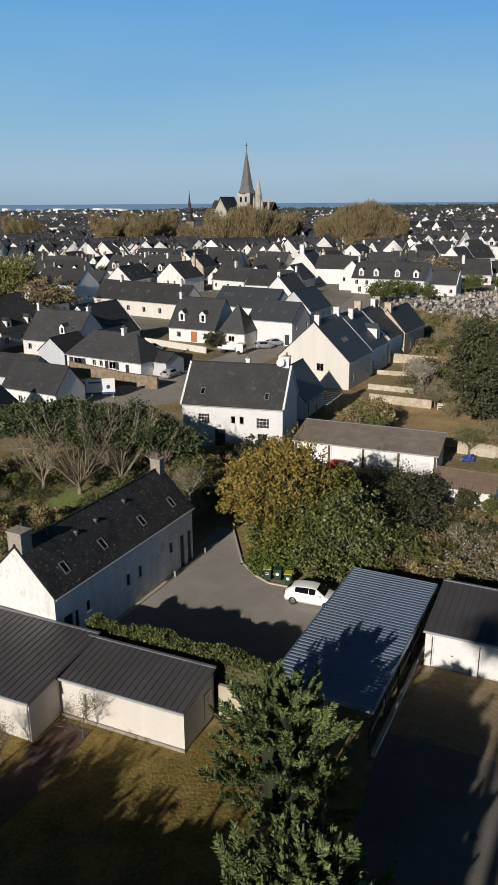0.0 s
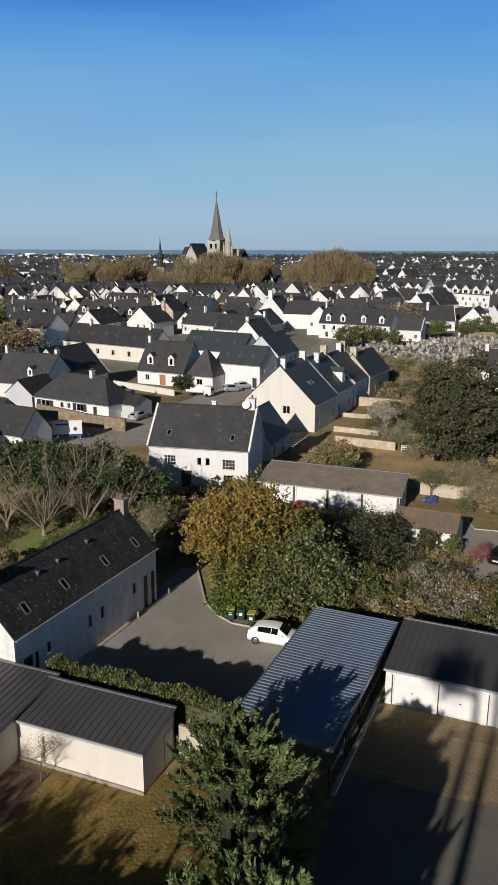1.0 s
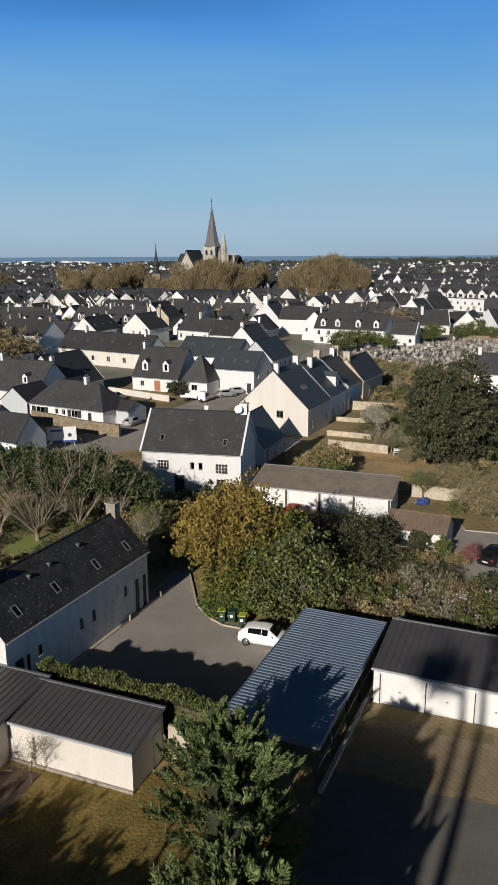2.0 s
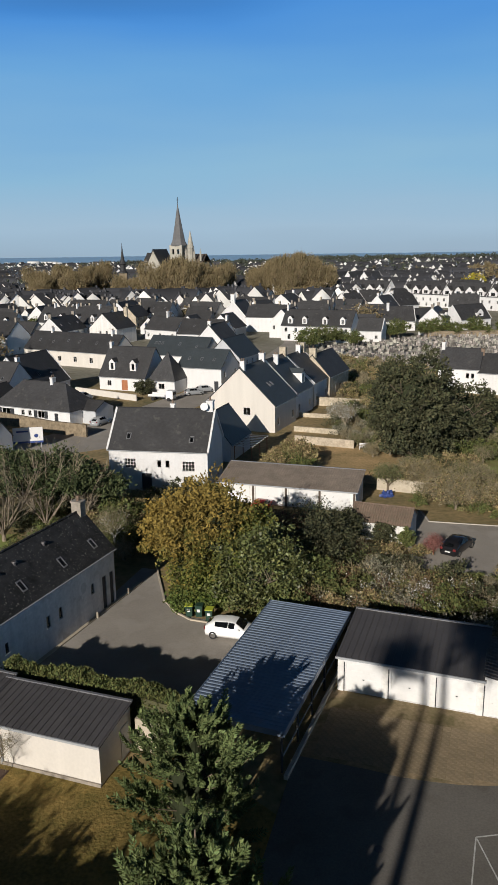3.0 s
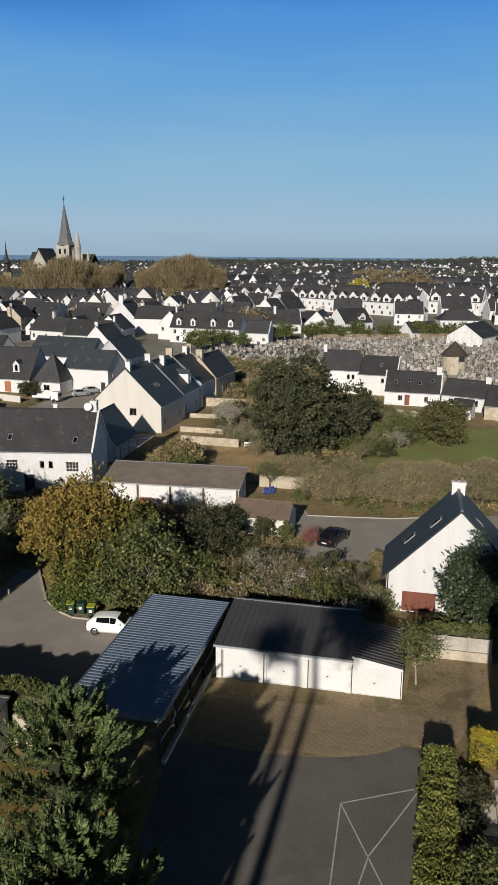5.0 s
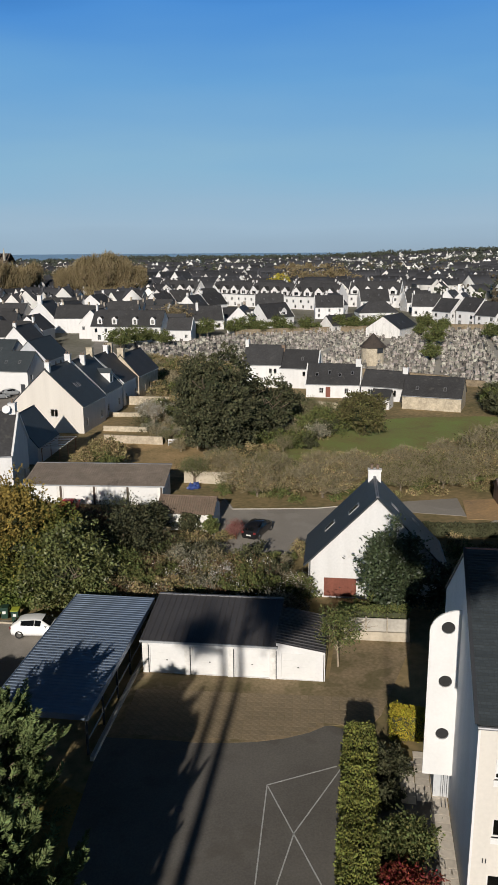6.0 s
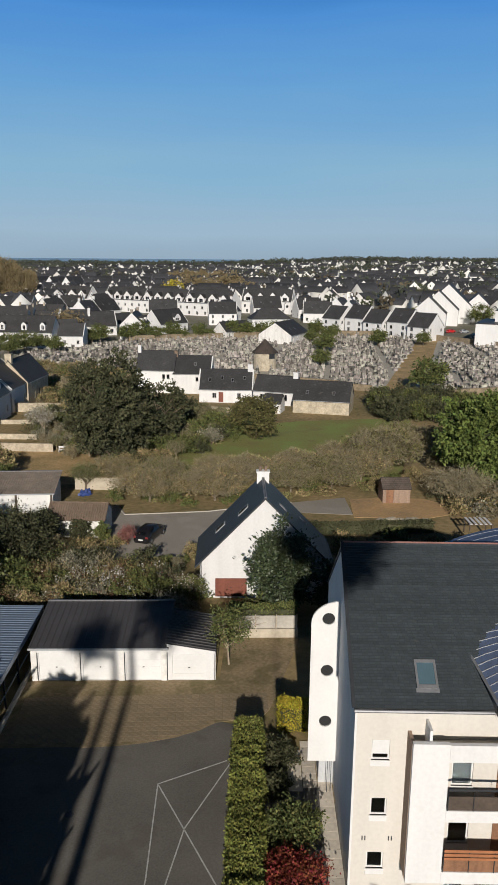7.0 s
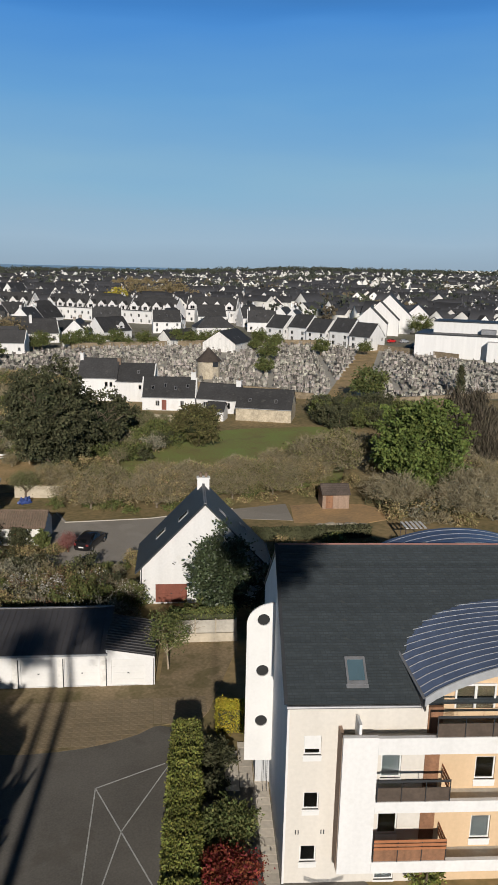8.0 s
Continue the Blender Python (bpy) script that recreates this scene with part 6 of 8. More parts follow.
def hedge(label, pts, w, h, mat, n, size=0.12, seed=3, name="hedge", taper=0.85, category="hedge"):
    """A clipped hedge along a line: a twiggy core inside a shell of leaves."""
    rng = np.random.default_rng(seed)
    t = thing(name, pts[0][0], pts[0][1], 0, 0, label, category)
    V = []
    total = sum(math.dist(a, b) for a, b in zip(pts, pts[1:]))
    bm = bmesh.new()
    for a, b in zip(pts, pts[1:]):
        a, b = np.array(a, float), np.array(b, float)
        L = np.linalg.norm(b - a)
        d = (b - a) / L
        nn = np.array([-d[1], d[0]])
        m = int(n * L / total)
        face = rng.random(m)
        u = rng.uniform(-0.1, L + 0.1, m)
        tt = rng.uniform(-1, 1, m)
        top = face < 0.45
        lat = np.where(top, tt, np.sign(tt))
        zz = np.where(top, 1.0, rng.uniform(0.02, 1, m))
        endf = face > 0.9
        u = np.where(endf, np.where(rng.random(m) < 0.5, 0, L), u)
        lat = np.where(endf, rng.uniform(-1, 1, m), lat)
        wv = w / 2 * (1 + 0.10 * np.sin(u * 1.7 + seed) + 0.07 * np.sin(u * 4.1)) * (1 - (1 - taper) * zz)
        hv = h * (1 + 0.05 * np.sin(u * 1.3 + 2) + 0.03 * np.sin(u * 5.2))
        xy = a - np.array(pts[0]) + d * u[:, None] + nn * (lat * wv)[:, None]
        P = np.c_[xy, zz * hv] + rng.normal(size=(m, 3)) * 0.07
        out = np.c_[nn * (lat * ~top)[:, None], top * 1.0] * 0.9
        V.append(leaves(P, size, rng, out=out))
        o = a - np.array(pts[0])
        q = [o - nn * w * 0.38, o + d * L - nn * w * 0.38, o + d * L + nn * w * 0.38, o + nn * w * 0.38]
        prism(bm, [tuple(v) for v in q], 0, h * 0.9)
    part("core", bm, "leaf_oak", t)
    ob = new("leaves", quads_mesh("leaves", np.concatenate(V), mat))
    ob.parent = t
    return t


# the foreground conifers, and their like out of view that shade the lawn
conifer("tall green cypress with feathery sprays, also added unseen for its shade", 1.4, 29.9, 8.3, 4.3, 11, boughs=64, kids=12, per=90, full=0.7, inner=0.3, size=0.2)
conifer("tall green cypress that shades the court", 1.6, 18.8, 11.2, 4.9, 12, boughs=88, kids=12, per=90, full=0.85, inner=0.34, size=0.2)
# golden tree by the car park
tree("broad tree turning from green to gold", 3.3, 57.4, 10.2, 6.2, 5.5, "leaf_autumn", n=62000, size=0.27, clumps=2200, clump=0.3, trunk=0.3, seed=5, cz=5.1, ry=4.8, flat=0.05, lobes=44, inner=0.52)
tree("large-leaved green tree before a golden one", 7.0, 54.7, 7.2, 4.2, 3.9, "leaf_glossy", n=34000, size=0.27, clumps=900, clump=0.3, trunk=0.22, seed=6, cz=3.4, ry=3.2, flat=0.05, lobes=30, inner=0.4)
# pine with bare lower limbs behind the long house
tree("spreading pine with bare lower limbs", -15.8, 79.6, 8.0, 8.2, 2.1, "leaf_pine", n=40000, size=0.36, clumps=620, clump=0.42, trunk=0.35, bark="bark_pale", seed=21, cz=5.5, name="pine", first=0.3, hollow=0.4, flat=0.1, levels=4, lobes=14)
tree("spreading pine with bare lower limbs", -9.8, 77.6, 6.8, 5.0, 1.8, "leaf_pine", n=22000, size=0.36, clumps=380, clump=0.42, trunk=0.3, bark="bark_pale", seed=22, cz=4.7, name="pine", first=0.3, hollow=0.4, flat=0.1, levels=4, lobes=10)
tree("dense pine crown beside the garden", -23.5, 82.0, 8.8, 6.6, 3.0, "leaf_pine", n=16000, size=0.36, clumps=320, clump=0.42, trunk=0.3, seed=23, cz=5.4, name="pine", flat=0.1, lobes=10, inner=0.45)


def fan_tree(label, x, y, h, seed, stems=7, lean=0.55, r=0.17):
    """A leafless tree whose long limbs fan out from a short bole."""
    rng = np.random.default_rng(seed)
    t = thing("bare_tree", x, y, 0, rng.uniform(0, 360), label, "tree", "leafless trees behind the long house")
    bm = tube(bmesh.new(), (0, 0, -0.1), (0, 0, 0.9), r * 1.9, r * 1.5, 8)
    tips = []
    for i in range(stems):
        a = 6.2832 * (i + rng.uniform(-0.3, 0.3)) / stems
        out = Vector((math.cos(a), math.sin(a), 0)) * lean * rng.uniform(0.5, 1.15)
        p, rad, seg = Vector((0, 0, 0.7)), r * rng.uniform(0.7, 1.0), h / 6.5
        d = (out + Vector((0, 0, 1))).normalized()
        for k in range(6):
            q = p + d * seg * rng.uniform(0.85, 1.1)
            tube(bm, p, q, rad, rad * 0.8, 5)
            if k > 0:
                for _ in range(3):
                    b = (d + Vector(rng.uniform(-0.8, 0.8, 3))).normalized()
                    e = p.lerp(q, rng.random()) + b * seg * rng.uniform(0.9, 1.7)
                    s0 = p.lerp(q, rng.random() * 0.6)
                    tube(bm, s0, e, rad * 0.45, rad * 0.15, 4)
                    tips += [s0.lerp(e, f) for f in (0.45, 0.75, 1.0)]
            p, rad = q, rad * 0.8
            d = (d + Vector(rng.uniform(-0.16, 0.16, 3)) + Vector((0, 0, 0.05))).normalized()
        tips.append(p)
    part("branchwork", bm, "bark_mid", t)
    T = np.array([tuple(v) for v in tips])
    k = rng.integers(0, len(T), 900)
    P = T[k] + rng.normal(size=(900, 3)) * 0.16
    D = np.c_[T[k][:, :2] * 0.25, np.full(900, 0.8)] + rng.normal(size=(900, 3)) * 0.5
    ob = new("twig_haze", quads_mesh("twig_haze", spray(P, D, 0.6, rng, 0.05), "twig"))
    ob.parent = t


fan_tree("leafless tree with long grey limbs fanning out", -17.5, 73.0, 9.2, 31, 10, 0.8, 0.13)
fan_tree("leafless tree with long grey limbs fanning out", -13.6, 75.4, 9.0, 32, 9, 0.75, 0.12)
fan_tree("leafless tree with long grey limbs fanning out", -21.6, 74.6, 7.2, 33, 7, 0.75, 0.12)
fan_tree("leafless tree with long grey limbs fanning out", -9.6, 76.2, 6.6, 34, 6, 0.5, 0.13)
# evergreen oak
tree("large dark evergreen oak", 31.4, 95.0, 16.6, 6.6, 7.9, "leaf_oak", n=44000, size=0.42, clumps=1100, clump=0.42, trunk=0.5, seed=41, cz=8.4, flat=0.0, ry=6.0, lobes=24, inner=0.5)
tree("dark evergreen oak beside a larger one", 40.6, 101.5, 11.0, 5.0, 5.2, "leaf_oak", n=20000, size=0.42, clumps=520, clump=0.4, trunk=0.35, seed=42, cz=5.6, flat=0.05, lobes=10, inner=0.45)
tree("rounded green tree in full leaf", 74.0, 67.5, 12.0, 7.0, 6.4, "leaf_green", n=34000, size=0.46, clumps=900, clump=0.38, trunk=0.4, seed=43, cz=6.2, flat=0.05, lobes=26, inner=0.45)
tree("young oak on the edge of the meadow", 57.6, 101.0, 7.2, 5.0, 3.5, "leaf_bronze", n=14000, size=0.34, clumps=420, clump=0.36, seed=44, cz=3.6, flat=0.1, lobes=16, inner=0.45)
for x, y, h, sd in ((93.0, 76.0, 8.5, 46), (99.0, 82.0, 9.5, 47), (88.0, 69.0, 7.0, 48)):
    tree("dark leafless tree beyond the green one", x, y, h, h * 0.55, h * 0.42, "leaf_shadow_brown", n=9000, size=1.1, clumps=260, clump=0.5, trunk=0.25, seed=sd, cz=h * 0.58, flat=0.05, lobes=14, wisp=0.09, group="dark bare trees")

# unseen cypresses and trees added only to throw shade on lawn and court
for x, y, h, r, s in ((-1.9, 10.0, 12.4, 2.6, 61), (1.2, 15.2, 9.6, 2.5, 62), (-0.4, 12.4, 11.2, 2.5, 60), (-4.1, 11.0, 10.8, 2.3, 59)):
    conifer("tall green cypress with feathery sprays, also added unseen for its shade", x, y, h, r, s, boughs=60, kids=5, per=36, full=0.34, inner=0.75, size=0.4)
for x, y, h, r, s in ((-6.4, 12.0, 6.9, 3.0, 63), (-10.5, 12.5, 7.0, 3.4, 64), (-14.8, 11.5, 7.5, 3.8, 65), (-18.6, 12.5, 8.5, 4.0, 66), (-22.6, 12.5, 8.7, 4.2, 67), (-27.0, 13.0, 8.7, 4.2, 68), (-3.4, 15.6, 5.6, 2.4, 69), (-32.0, 15.0, 8.5, 3.8, 70)):
    tree("unseen broad evergreen added to shade the lawn", x, y, h, r, h * 0.46, "leaf_oak", n=5000, size=0.5, clumps=140, clump=0.5, seed=s, cz=h * 0.52, hollow=0.5, levels=2, inner=0.85)


# pines out of view, placed for the shadows of their trunks and crowns
def tall_pine(x, y, seed, top=24.3, r=2.9, n=3600, clumps=22, lean=0.0, girth=1.0):
    rng = np.random.default_rng(seed)
    t = thing("tall_pine", x, y, 0, 0, "unseen tall pine placed for its trunk and crown shadow", "pine")
    part("trunk", tube(tube(bmesh.new(), (0, 0, -0.1), (0.15, 0, 12), 0.5 * girth, 0.42 * girth, 8), (0.15, 0, 12), (0, 0, top), 0.42 * girth, 0.2 * girth, 8), "bark", t)
    part("limb", tube(bmesh.new(), (0, 0, top - 1.4), (lean, 0, top - 0.2), 0.2 * girth, 0.1 * girth, 6), "bark", t)
    P, out = crown_points(rng, n, r, r, r, top, clumps, 0.6, 0.3, 0.2)
    P[:, 0] += lean
    ob = new("crown", quads_mesh("crown", leaves(P, 0.42, rng, out=out), "leaf_pine"))
    ob.parent = t


tall_pine(-7.6, -9.4, 71, r=1.9, n=2600, lean=2.7, girth=0.85)
tall_pine(-10.25, -12.0, 72, r=1.0, n=800, clumps=10, lean=-2.0, girth=0.85)
# added, very thin, so only its crown shadows the apartment roof
tall_pine(-2.2, -20.8, 73, 32.4, 1.6, 6000, 44, 2.9, 0.22)

# clipped hedges and shrubs by the apartment house
hedge("clipped yellow-green laurel hedge", [(21.5, 29.6), (15.9, 18.6), (9.5, 6.0)], 1.75, 1.75, "leaf_hedge", 34000, 0.15, 81)
hedge("clipped golden privet hedge", [(24.0, 30.4), (25.9, 29.5)], 1.1, 1.75, "leaf_yellow", 6000, 0.13, 82)
hedge("leafy hedge behind the garages", [(-10.2, 43.0), (-5.5, 40.9), (-1.2, 38.9), (1.0, 37.6)], 1.5, 3.0, "leaf_garden", 16000, 0.2, 83, taper=0.7)
hedge("clipped dark hedge behind the kitchen garden", [(43.5, 59.4), (46.5, 58.0), (50.7, 56.4), (55.5, 54.6)], 1.4, 1.1, "leaf_oak", 9000, 0.2, 85)
hedge("ivy-covered wall behind the fence", [(26.4, 43.0), (31.0, 40.9)], 0.9, 2.3, "leaf_garden", 5000, 0.18, 84)


def shrub(label, x, y, r, h, mat, n=2600, size=0.16, seed=1, name="shrub", group=""):
    rng = np.random.default_rng(seed)
    n, size = int(n * 0.6), size * 1.4
    t = thing(name, x, y, 0, rng.uniform(0, 360), label, "shrub", group)
    part("stem", tube(bmesh.new(), (0, 0, -0.05), (0.1 * r, 0.06 * r, h * 0.7), 0.09, 0.02, 6), "bark", t)
    P, out = crown_points(rng, n, r, r, h * 0.5, h * 0.5, max(20, n // 60), r * 0.16, 0.45, 0.0)
    ok = P[:, 2] > 0.03
    ob = new("leaves", quads_mesh("leaves", leaves(P[ok], size, rng, out=out[ok]), mat))
    ob.parent = t
    return t


shrub("red-leaved shrub beside the hedge", 18.7, 19.1, 1.5, 1.5, "leaf_red", 14000, 0.10, 91)
shrub("olive-green shrub beside the paved path", 20.05, 21.9, 1.55, 1.7, "leaf_garden", 11000, 0.12, 92)
shrub("low dark green bush beside the hedge", 22.3, 27.5, 1.15, 1.1, "leaf_oak", 6000, 0.12, 98)
shrub("low dark green bush beside the hedge", 21.0, 25.4, 0.85, 0.9, "leaf_oak", 4000, 0.12, 99)
shrub("dark evergreen holly against the white gable", 31.5, 43.9, 2.5, 8.0, "leaf_holly", 20000, 0.2, 93, "holly")
shrub("dark evergreen shrub by the gable", 35.6, 42.6, 1.9, 4.6, "leaf_holly", 7000, 0.2, 94, "holly")
shrub("low evergreen shrub under the holly", 30.0, 43.8, 1.6, 2.4, "leaf_garden", 5000, 0.18, 95)
shrub("clipped round bush by the house", -7.4, 155.6, 1.9, 3.2, "leaf_oak", 5000, 0.22, 96)
tree("young leafy tree beside the garage", 24.3, 38.6, 4.6, 1.5, 1.7, "leaf_garden", n=2600, size=0.16, clumps=60, clump=0.3, trunk=0.09, bark="bark_pale", seed=97, cz=3.0, first=0.45)
for i, (x, y, r, h, m) in enumerate(((3.4, 55.6, 1.5, 2.2, "leaf_green"), (9.4, 51.8, 1.6, 2.6, "leaf_garden"), (0.9, 55.4, 1.4, 1.9, "leaf_green"), (11.3, 56.8, 2.4, 3.6, "leaf_garden"), (12.6, 61.0, 3.2, 5.0, "leaf_oak"), (8.4, 63.6, 3.0, 4.6, "leaf_dry"), (14.6, 64.6, 2.8, 4.6, "leaf_oak"), (10.6, 66.6, 2.6, 4.0, "leaf_rust"), (16.8, 68.0, 2.0, 3.6, "leaf_oak"), (5.6, 64.8, 3.0, 4.0, "leaf_oak"))):
    shrub("dense garden shrub beside the car park", x, y, r, h, m, 8000, 0.17, 100 + i, group="garden shrubs")

for i, (x, y, r, h, m) in enumerate(((16.2, 69.4, 2.0, 3.4, "leaf_oak"), (20.7, 67.7, 1.1, 2.3, "leaf_oak"), (13.4, 69.8, 2.6, 4.2, "leaf_oak"), (22.8, 66.6, 0.8, 1.9, "leaf_garden"), (20.4, 65.2, 1.5, 0.8, "leaf_dry"), (17.6, 65.8, 1.4, 0.9, "leaf_rust"), (23.6, 64.8, 0.9, 0.7, "leaf_dry"))):
    shrub("dense shrub against the tile-roofed shed", x, y, r, h, m, 5000, 0.15, 130 + i, group="shrubs by the shed")

# shrub and scrub kinds that repeat over the gardens
PROTO = {
    "dry": shrub("tangled brown garden scrub", 15.5, 52.6, 1.6, 2.4, "leaf_dry", 2600, 0.15, 201, "scrub", "garden scrub"),
    "grey": shrub("grey-leaved scrub with pale flowers", 18.0, 52.0, 1.6, 2.2, "leaf_grey", 2600, 0.13, 202, "scrub", "garden scrub"),
    "green": shrub("leafy green garden shrub", 13.8, 54.6, 1.6, 2.4, "leaf_garden", 2600, 0.17, 203, "scrub", "garden scrub"),
    "dark": shrub("dark evergreen garden shrub", 46.0, 96.0, 1.6, 2.6, "leaf_oak", 2600, 0.18, 204, "scrub", "garden scrub"),
}
BARE = [bare_tree("leafless orchard tree with tangled twigs", 38.0, 79.0, 4.2, 211, "bark_pale", 0.95, 4, "leaf_dry", 900, 0.11, 0.11, "orchard_tree", "orchard trees", first=0.13),
        bare_tree("leafless orchard tree with a few leaves", 34.0, 83.0, 4.6, 212, "bark_pale", 0.9, 4, "leaf_garden", 1300, 0.12, 0.12, "orchard_tree", "orchard trees", first=0.16),
        bare_tree("low leafless shrub of grey twigs", 27.0, 56.0, 3.4, 213, "bark_pale", 0.9, 4, "leaf_grey", 700, 0.10, 0.08, "orchard_tree", "orchard trees", first=0.13)]


def inside(p, poly):
    c = False
    for (ax, ay), (bx, by) in zip(poly, poly[1:] + poly[:1]):
        if (ay > p[1]) != (by > p[1]) and p[0] < (bx - ax) * (p[1] - ay) / (by - ay) + ax:
            c = not c
    return c


def scatter(poly, gap, kinds, seed, s0=0.7, s1=1.3, keep=()):
    rng = random.Random(seed)
    xs, ys = [p[0] for p in poly], [p[1] for p in poly]
    got = []
    for _ in range(4000):
        p = (rng.uniform(min(xs), max(xs)), rng.uniform(min(ys), max(ys)))
        if inside(p, poly) and all(math.dist(p, q) > gap for q in got) and all(math.dist(p, k[:2]) > k[2] for k in keep):
            got.append(p)
            s = rng.uniform(s0, s1)
            copy_thing(rng.choice(kinds), Matrix.LocRotScale((p[0], p[1], 0), Euler((0, 0, rng.uniform(0, 6.28))), (s, s, s * rng.uniform(0.8, 1.15))))


D, GY, GN, DK = PROTO["dry"], PROTO["grey"], PROTO["green"], PROTO["dark"]
scatter([(9, 51.8), (14.4, 49.4), (23.5, 45.2), (26.0, 49.5), (25.5, 55), (20, 58.5), (11, 60)], 2.6, [D, D, GY, GN, DK, BARE[2]], 1, 0.7, 1.25)
scatter([(12, 59), (20, 58), (25, 56.5), (21.0, 60.5), (18, 65), (14, 69), (6, 72), (4, 66)], 3.0, [D, GN, DK, DK, BARE[2]], 2, 0.8, 1.4)
scatter([(26.5, 79), (31, 73.5), (37.5, 74.5), (46, 69.5), (58, 68.5), (64, 71), (60, 79), (46, 86.5), (36, 91), (28, 93)], 6.5, [BARE[0], BARE[1], D, GN], 3, 0.6, 1.0)
scatter([(64, 70), (80, 60), (90, 68), (96, 80), (88, 88), (78, 78)], 4.2, [BARE[0], BARE[1], D, GN, DK], 4, 0.8, 1.4, keep=((74, 67.5, 6.5),))
scatter([(40, 93), (50, 98), (60, 109), (58, 122), (48, 121), (41, 112)], 2.8, [GN, GN, DK, D, GY, BARE[1]], 5, 0.9, 1.6)
scatter([(84, 101), (93, 99), (110, 108), (108, 117), (98, 126), (90, 114)], 2.4, [DK, GN, DK], 6, 1.0, 1.5)
scatter([(-4.5, 66), (-1, 66), (3.5, 74), (4, 84), (-8, 86), (-12, 80), (-9, 70)], 2.6, [GN, DK, D, BARE[2]], 7, 0.8, 1.4)
scatter([(-34, 62), (-16.5, 57), (-12, 66), (-12, 80), (-24, 82), (-38, 80)], 3.0, [D, GN, DK, BARE[2]], 8, 0.7, 1.3, keep=((-17, 69, 4.5), (-20, 73.4, 4.2)))
scatter([(12, 90), (17, 89), (17.5, 98), (14, 100)], 1.6, [GN, D, BARE[2]], 9, 0.9, 1.5)
scatter([(27, 100), (31, 99), (34, 112), (34, 124), (27, 128), (24.5, 116)], 2.6, [BARE[0], BARE[1], BARE[2], GY], 10, 0.8, 1.2)
scatter([(31, 104), (44, 112), (48, 130), (44, 150), (34, 150), (31, 128)], 3.0, [D, GN, BARE[0], DK], 11, 0.9, 1.5)
scatter([(24, 56.5), (32, 56), (35, 59.5), (29, 58.6)], 1.6, [D, BARE[2], GN], 12, 0.4, 0.7)
scatter([(41, 46), (54, 38), (60, 46), (50, 52), (43, 54)], 2.6, [DK, GN, D], 13, 0.6, 1.0)
scatter([(28, 91), (33, 87), (38, 90), (35, 95)], 1.8, [DK, D, BARE[1]], 14, 0.9, 1.4)
bare_tree("leafless lichened tree beside the garages", 25.6, 84.6, 5.2, 221, "bark", 0.9, 4, "leaf_garden", 2600, 0.16, 0.2)
bare_tree("white-flowering bush behind the garages", 25.4, 49.2, 3.6, 222, "bark_pale", 0.9, 4, "blossom", 500, 0.09, 0.1)
bare_tree("small leafless shrub by the garage wall", -9.4, 35.4, 4.0, 223, "bark", 0.7, 4, None, 0, 0.1, 0.05, twig_n=900)
bare_tree("small leafless shrub on the lawn", -13.4, 33.4, 4.4, 224, "bark", 0.7, 4, None, 0, 0.1, 0.06, twig_n=900)
bare_tree("pale leafless birch by the long house", -6.0, 69.0, 6.0, 225, "render_aged", 0.5, 4, "leaf_garden", 900, 0.15, 0.12)


def undergrowth(label, poly, n, mats, h0, h1, seed, size=0.13, per=400, r0=0.9, r1=1.9, gap=0.0):
    """Tangled brush over a patch: twigs and leaves in heaps of uneven height."""
    rng = np.random.default_rng(seed)
    P2 = np.array(poly, float)
    lo, hi = P2.min(0), P2.max(0)
    heaps, tries = [], 0
    clear = [(-20.6, 74.5), (-16.6, 75), (-16.0, 69.8), (-18, 69), (-20.2, 69.6)]
    while len(heaps) < n // per:
        p = rng.uniform(lo, hi)
        tries += 1
        if inside(p, poly) and not inside(p, clear) and (tries > 9000 or all(math.dist(p, q[:2]) > gap for q in heaps)):
            heaps.append((*p, rng.uniform(r0, r1), rng.uniform(h0, h1)))
    heaps = np.array(heaps)
    which = rng.integers(0, len(mats), len(heaps))
    for k, m in enumerate(mats):
        Hk = heaps[which == k]
        if not len(Hk):
            continue
        sub_ = 44
        d = rng.normal(size=(len(Hk), sub_, 3))
        d /= np.linalg.norm(d, axis=2, keepdims=True)
        d = np.repeat(d, per // sub_ + 1, axis=1)[:, :per]
        d[..., 2] = np.abs(d[..., 2])
        rr = np.repeat(rng.uniform(0.55, 1.08, (len(Hk), sub_, 1)), per // sub_ + 1, axis=1)[:, :per]
        C = np.concatenate([Hk[:, :2], np.zeros((len(Hk), 1))], 1)[:, None]
        P = C + d * rr * np.stack([Hk[:, 2], Hk[:, 2], Hk[:, 3]], 1)[:, None]
        P = P + rng.normal(size=P.shape) * 0.17
        P[..., 2] = np.maximum(P[..., 2], 0.05)
        twiggy = m == "twig"
        V = leaves(P.reshape(-1, 3), size * (2.6 if twiggy else 1.0), rng, droop=-0.5 if twiggy else 0, aspect=0.16 if twiggy else 0.7, out=d.reshape(-1, 3) * 0.7)
        tagged(new("undergrowth", quads_mesh("undergrowth", V, m)), label, "scrub", kind="stuff")


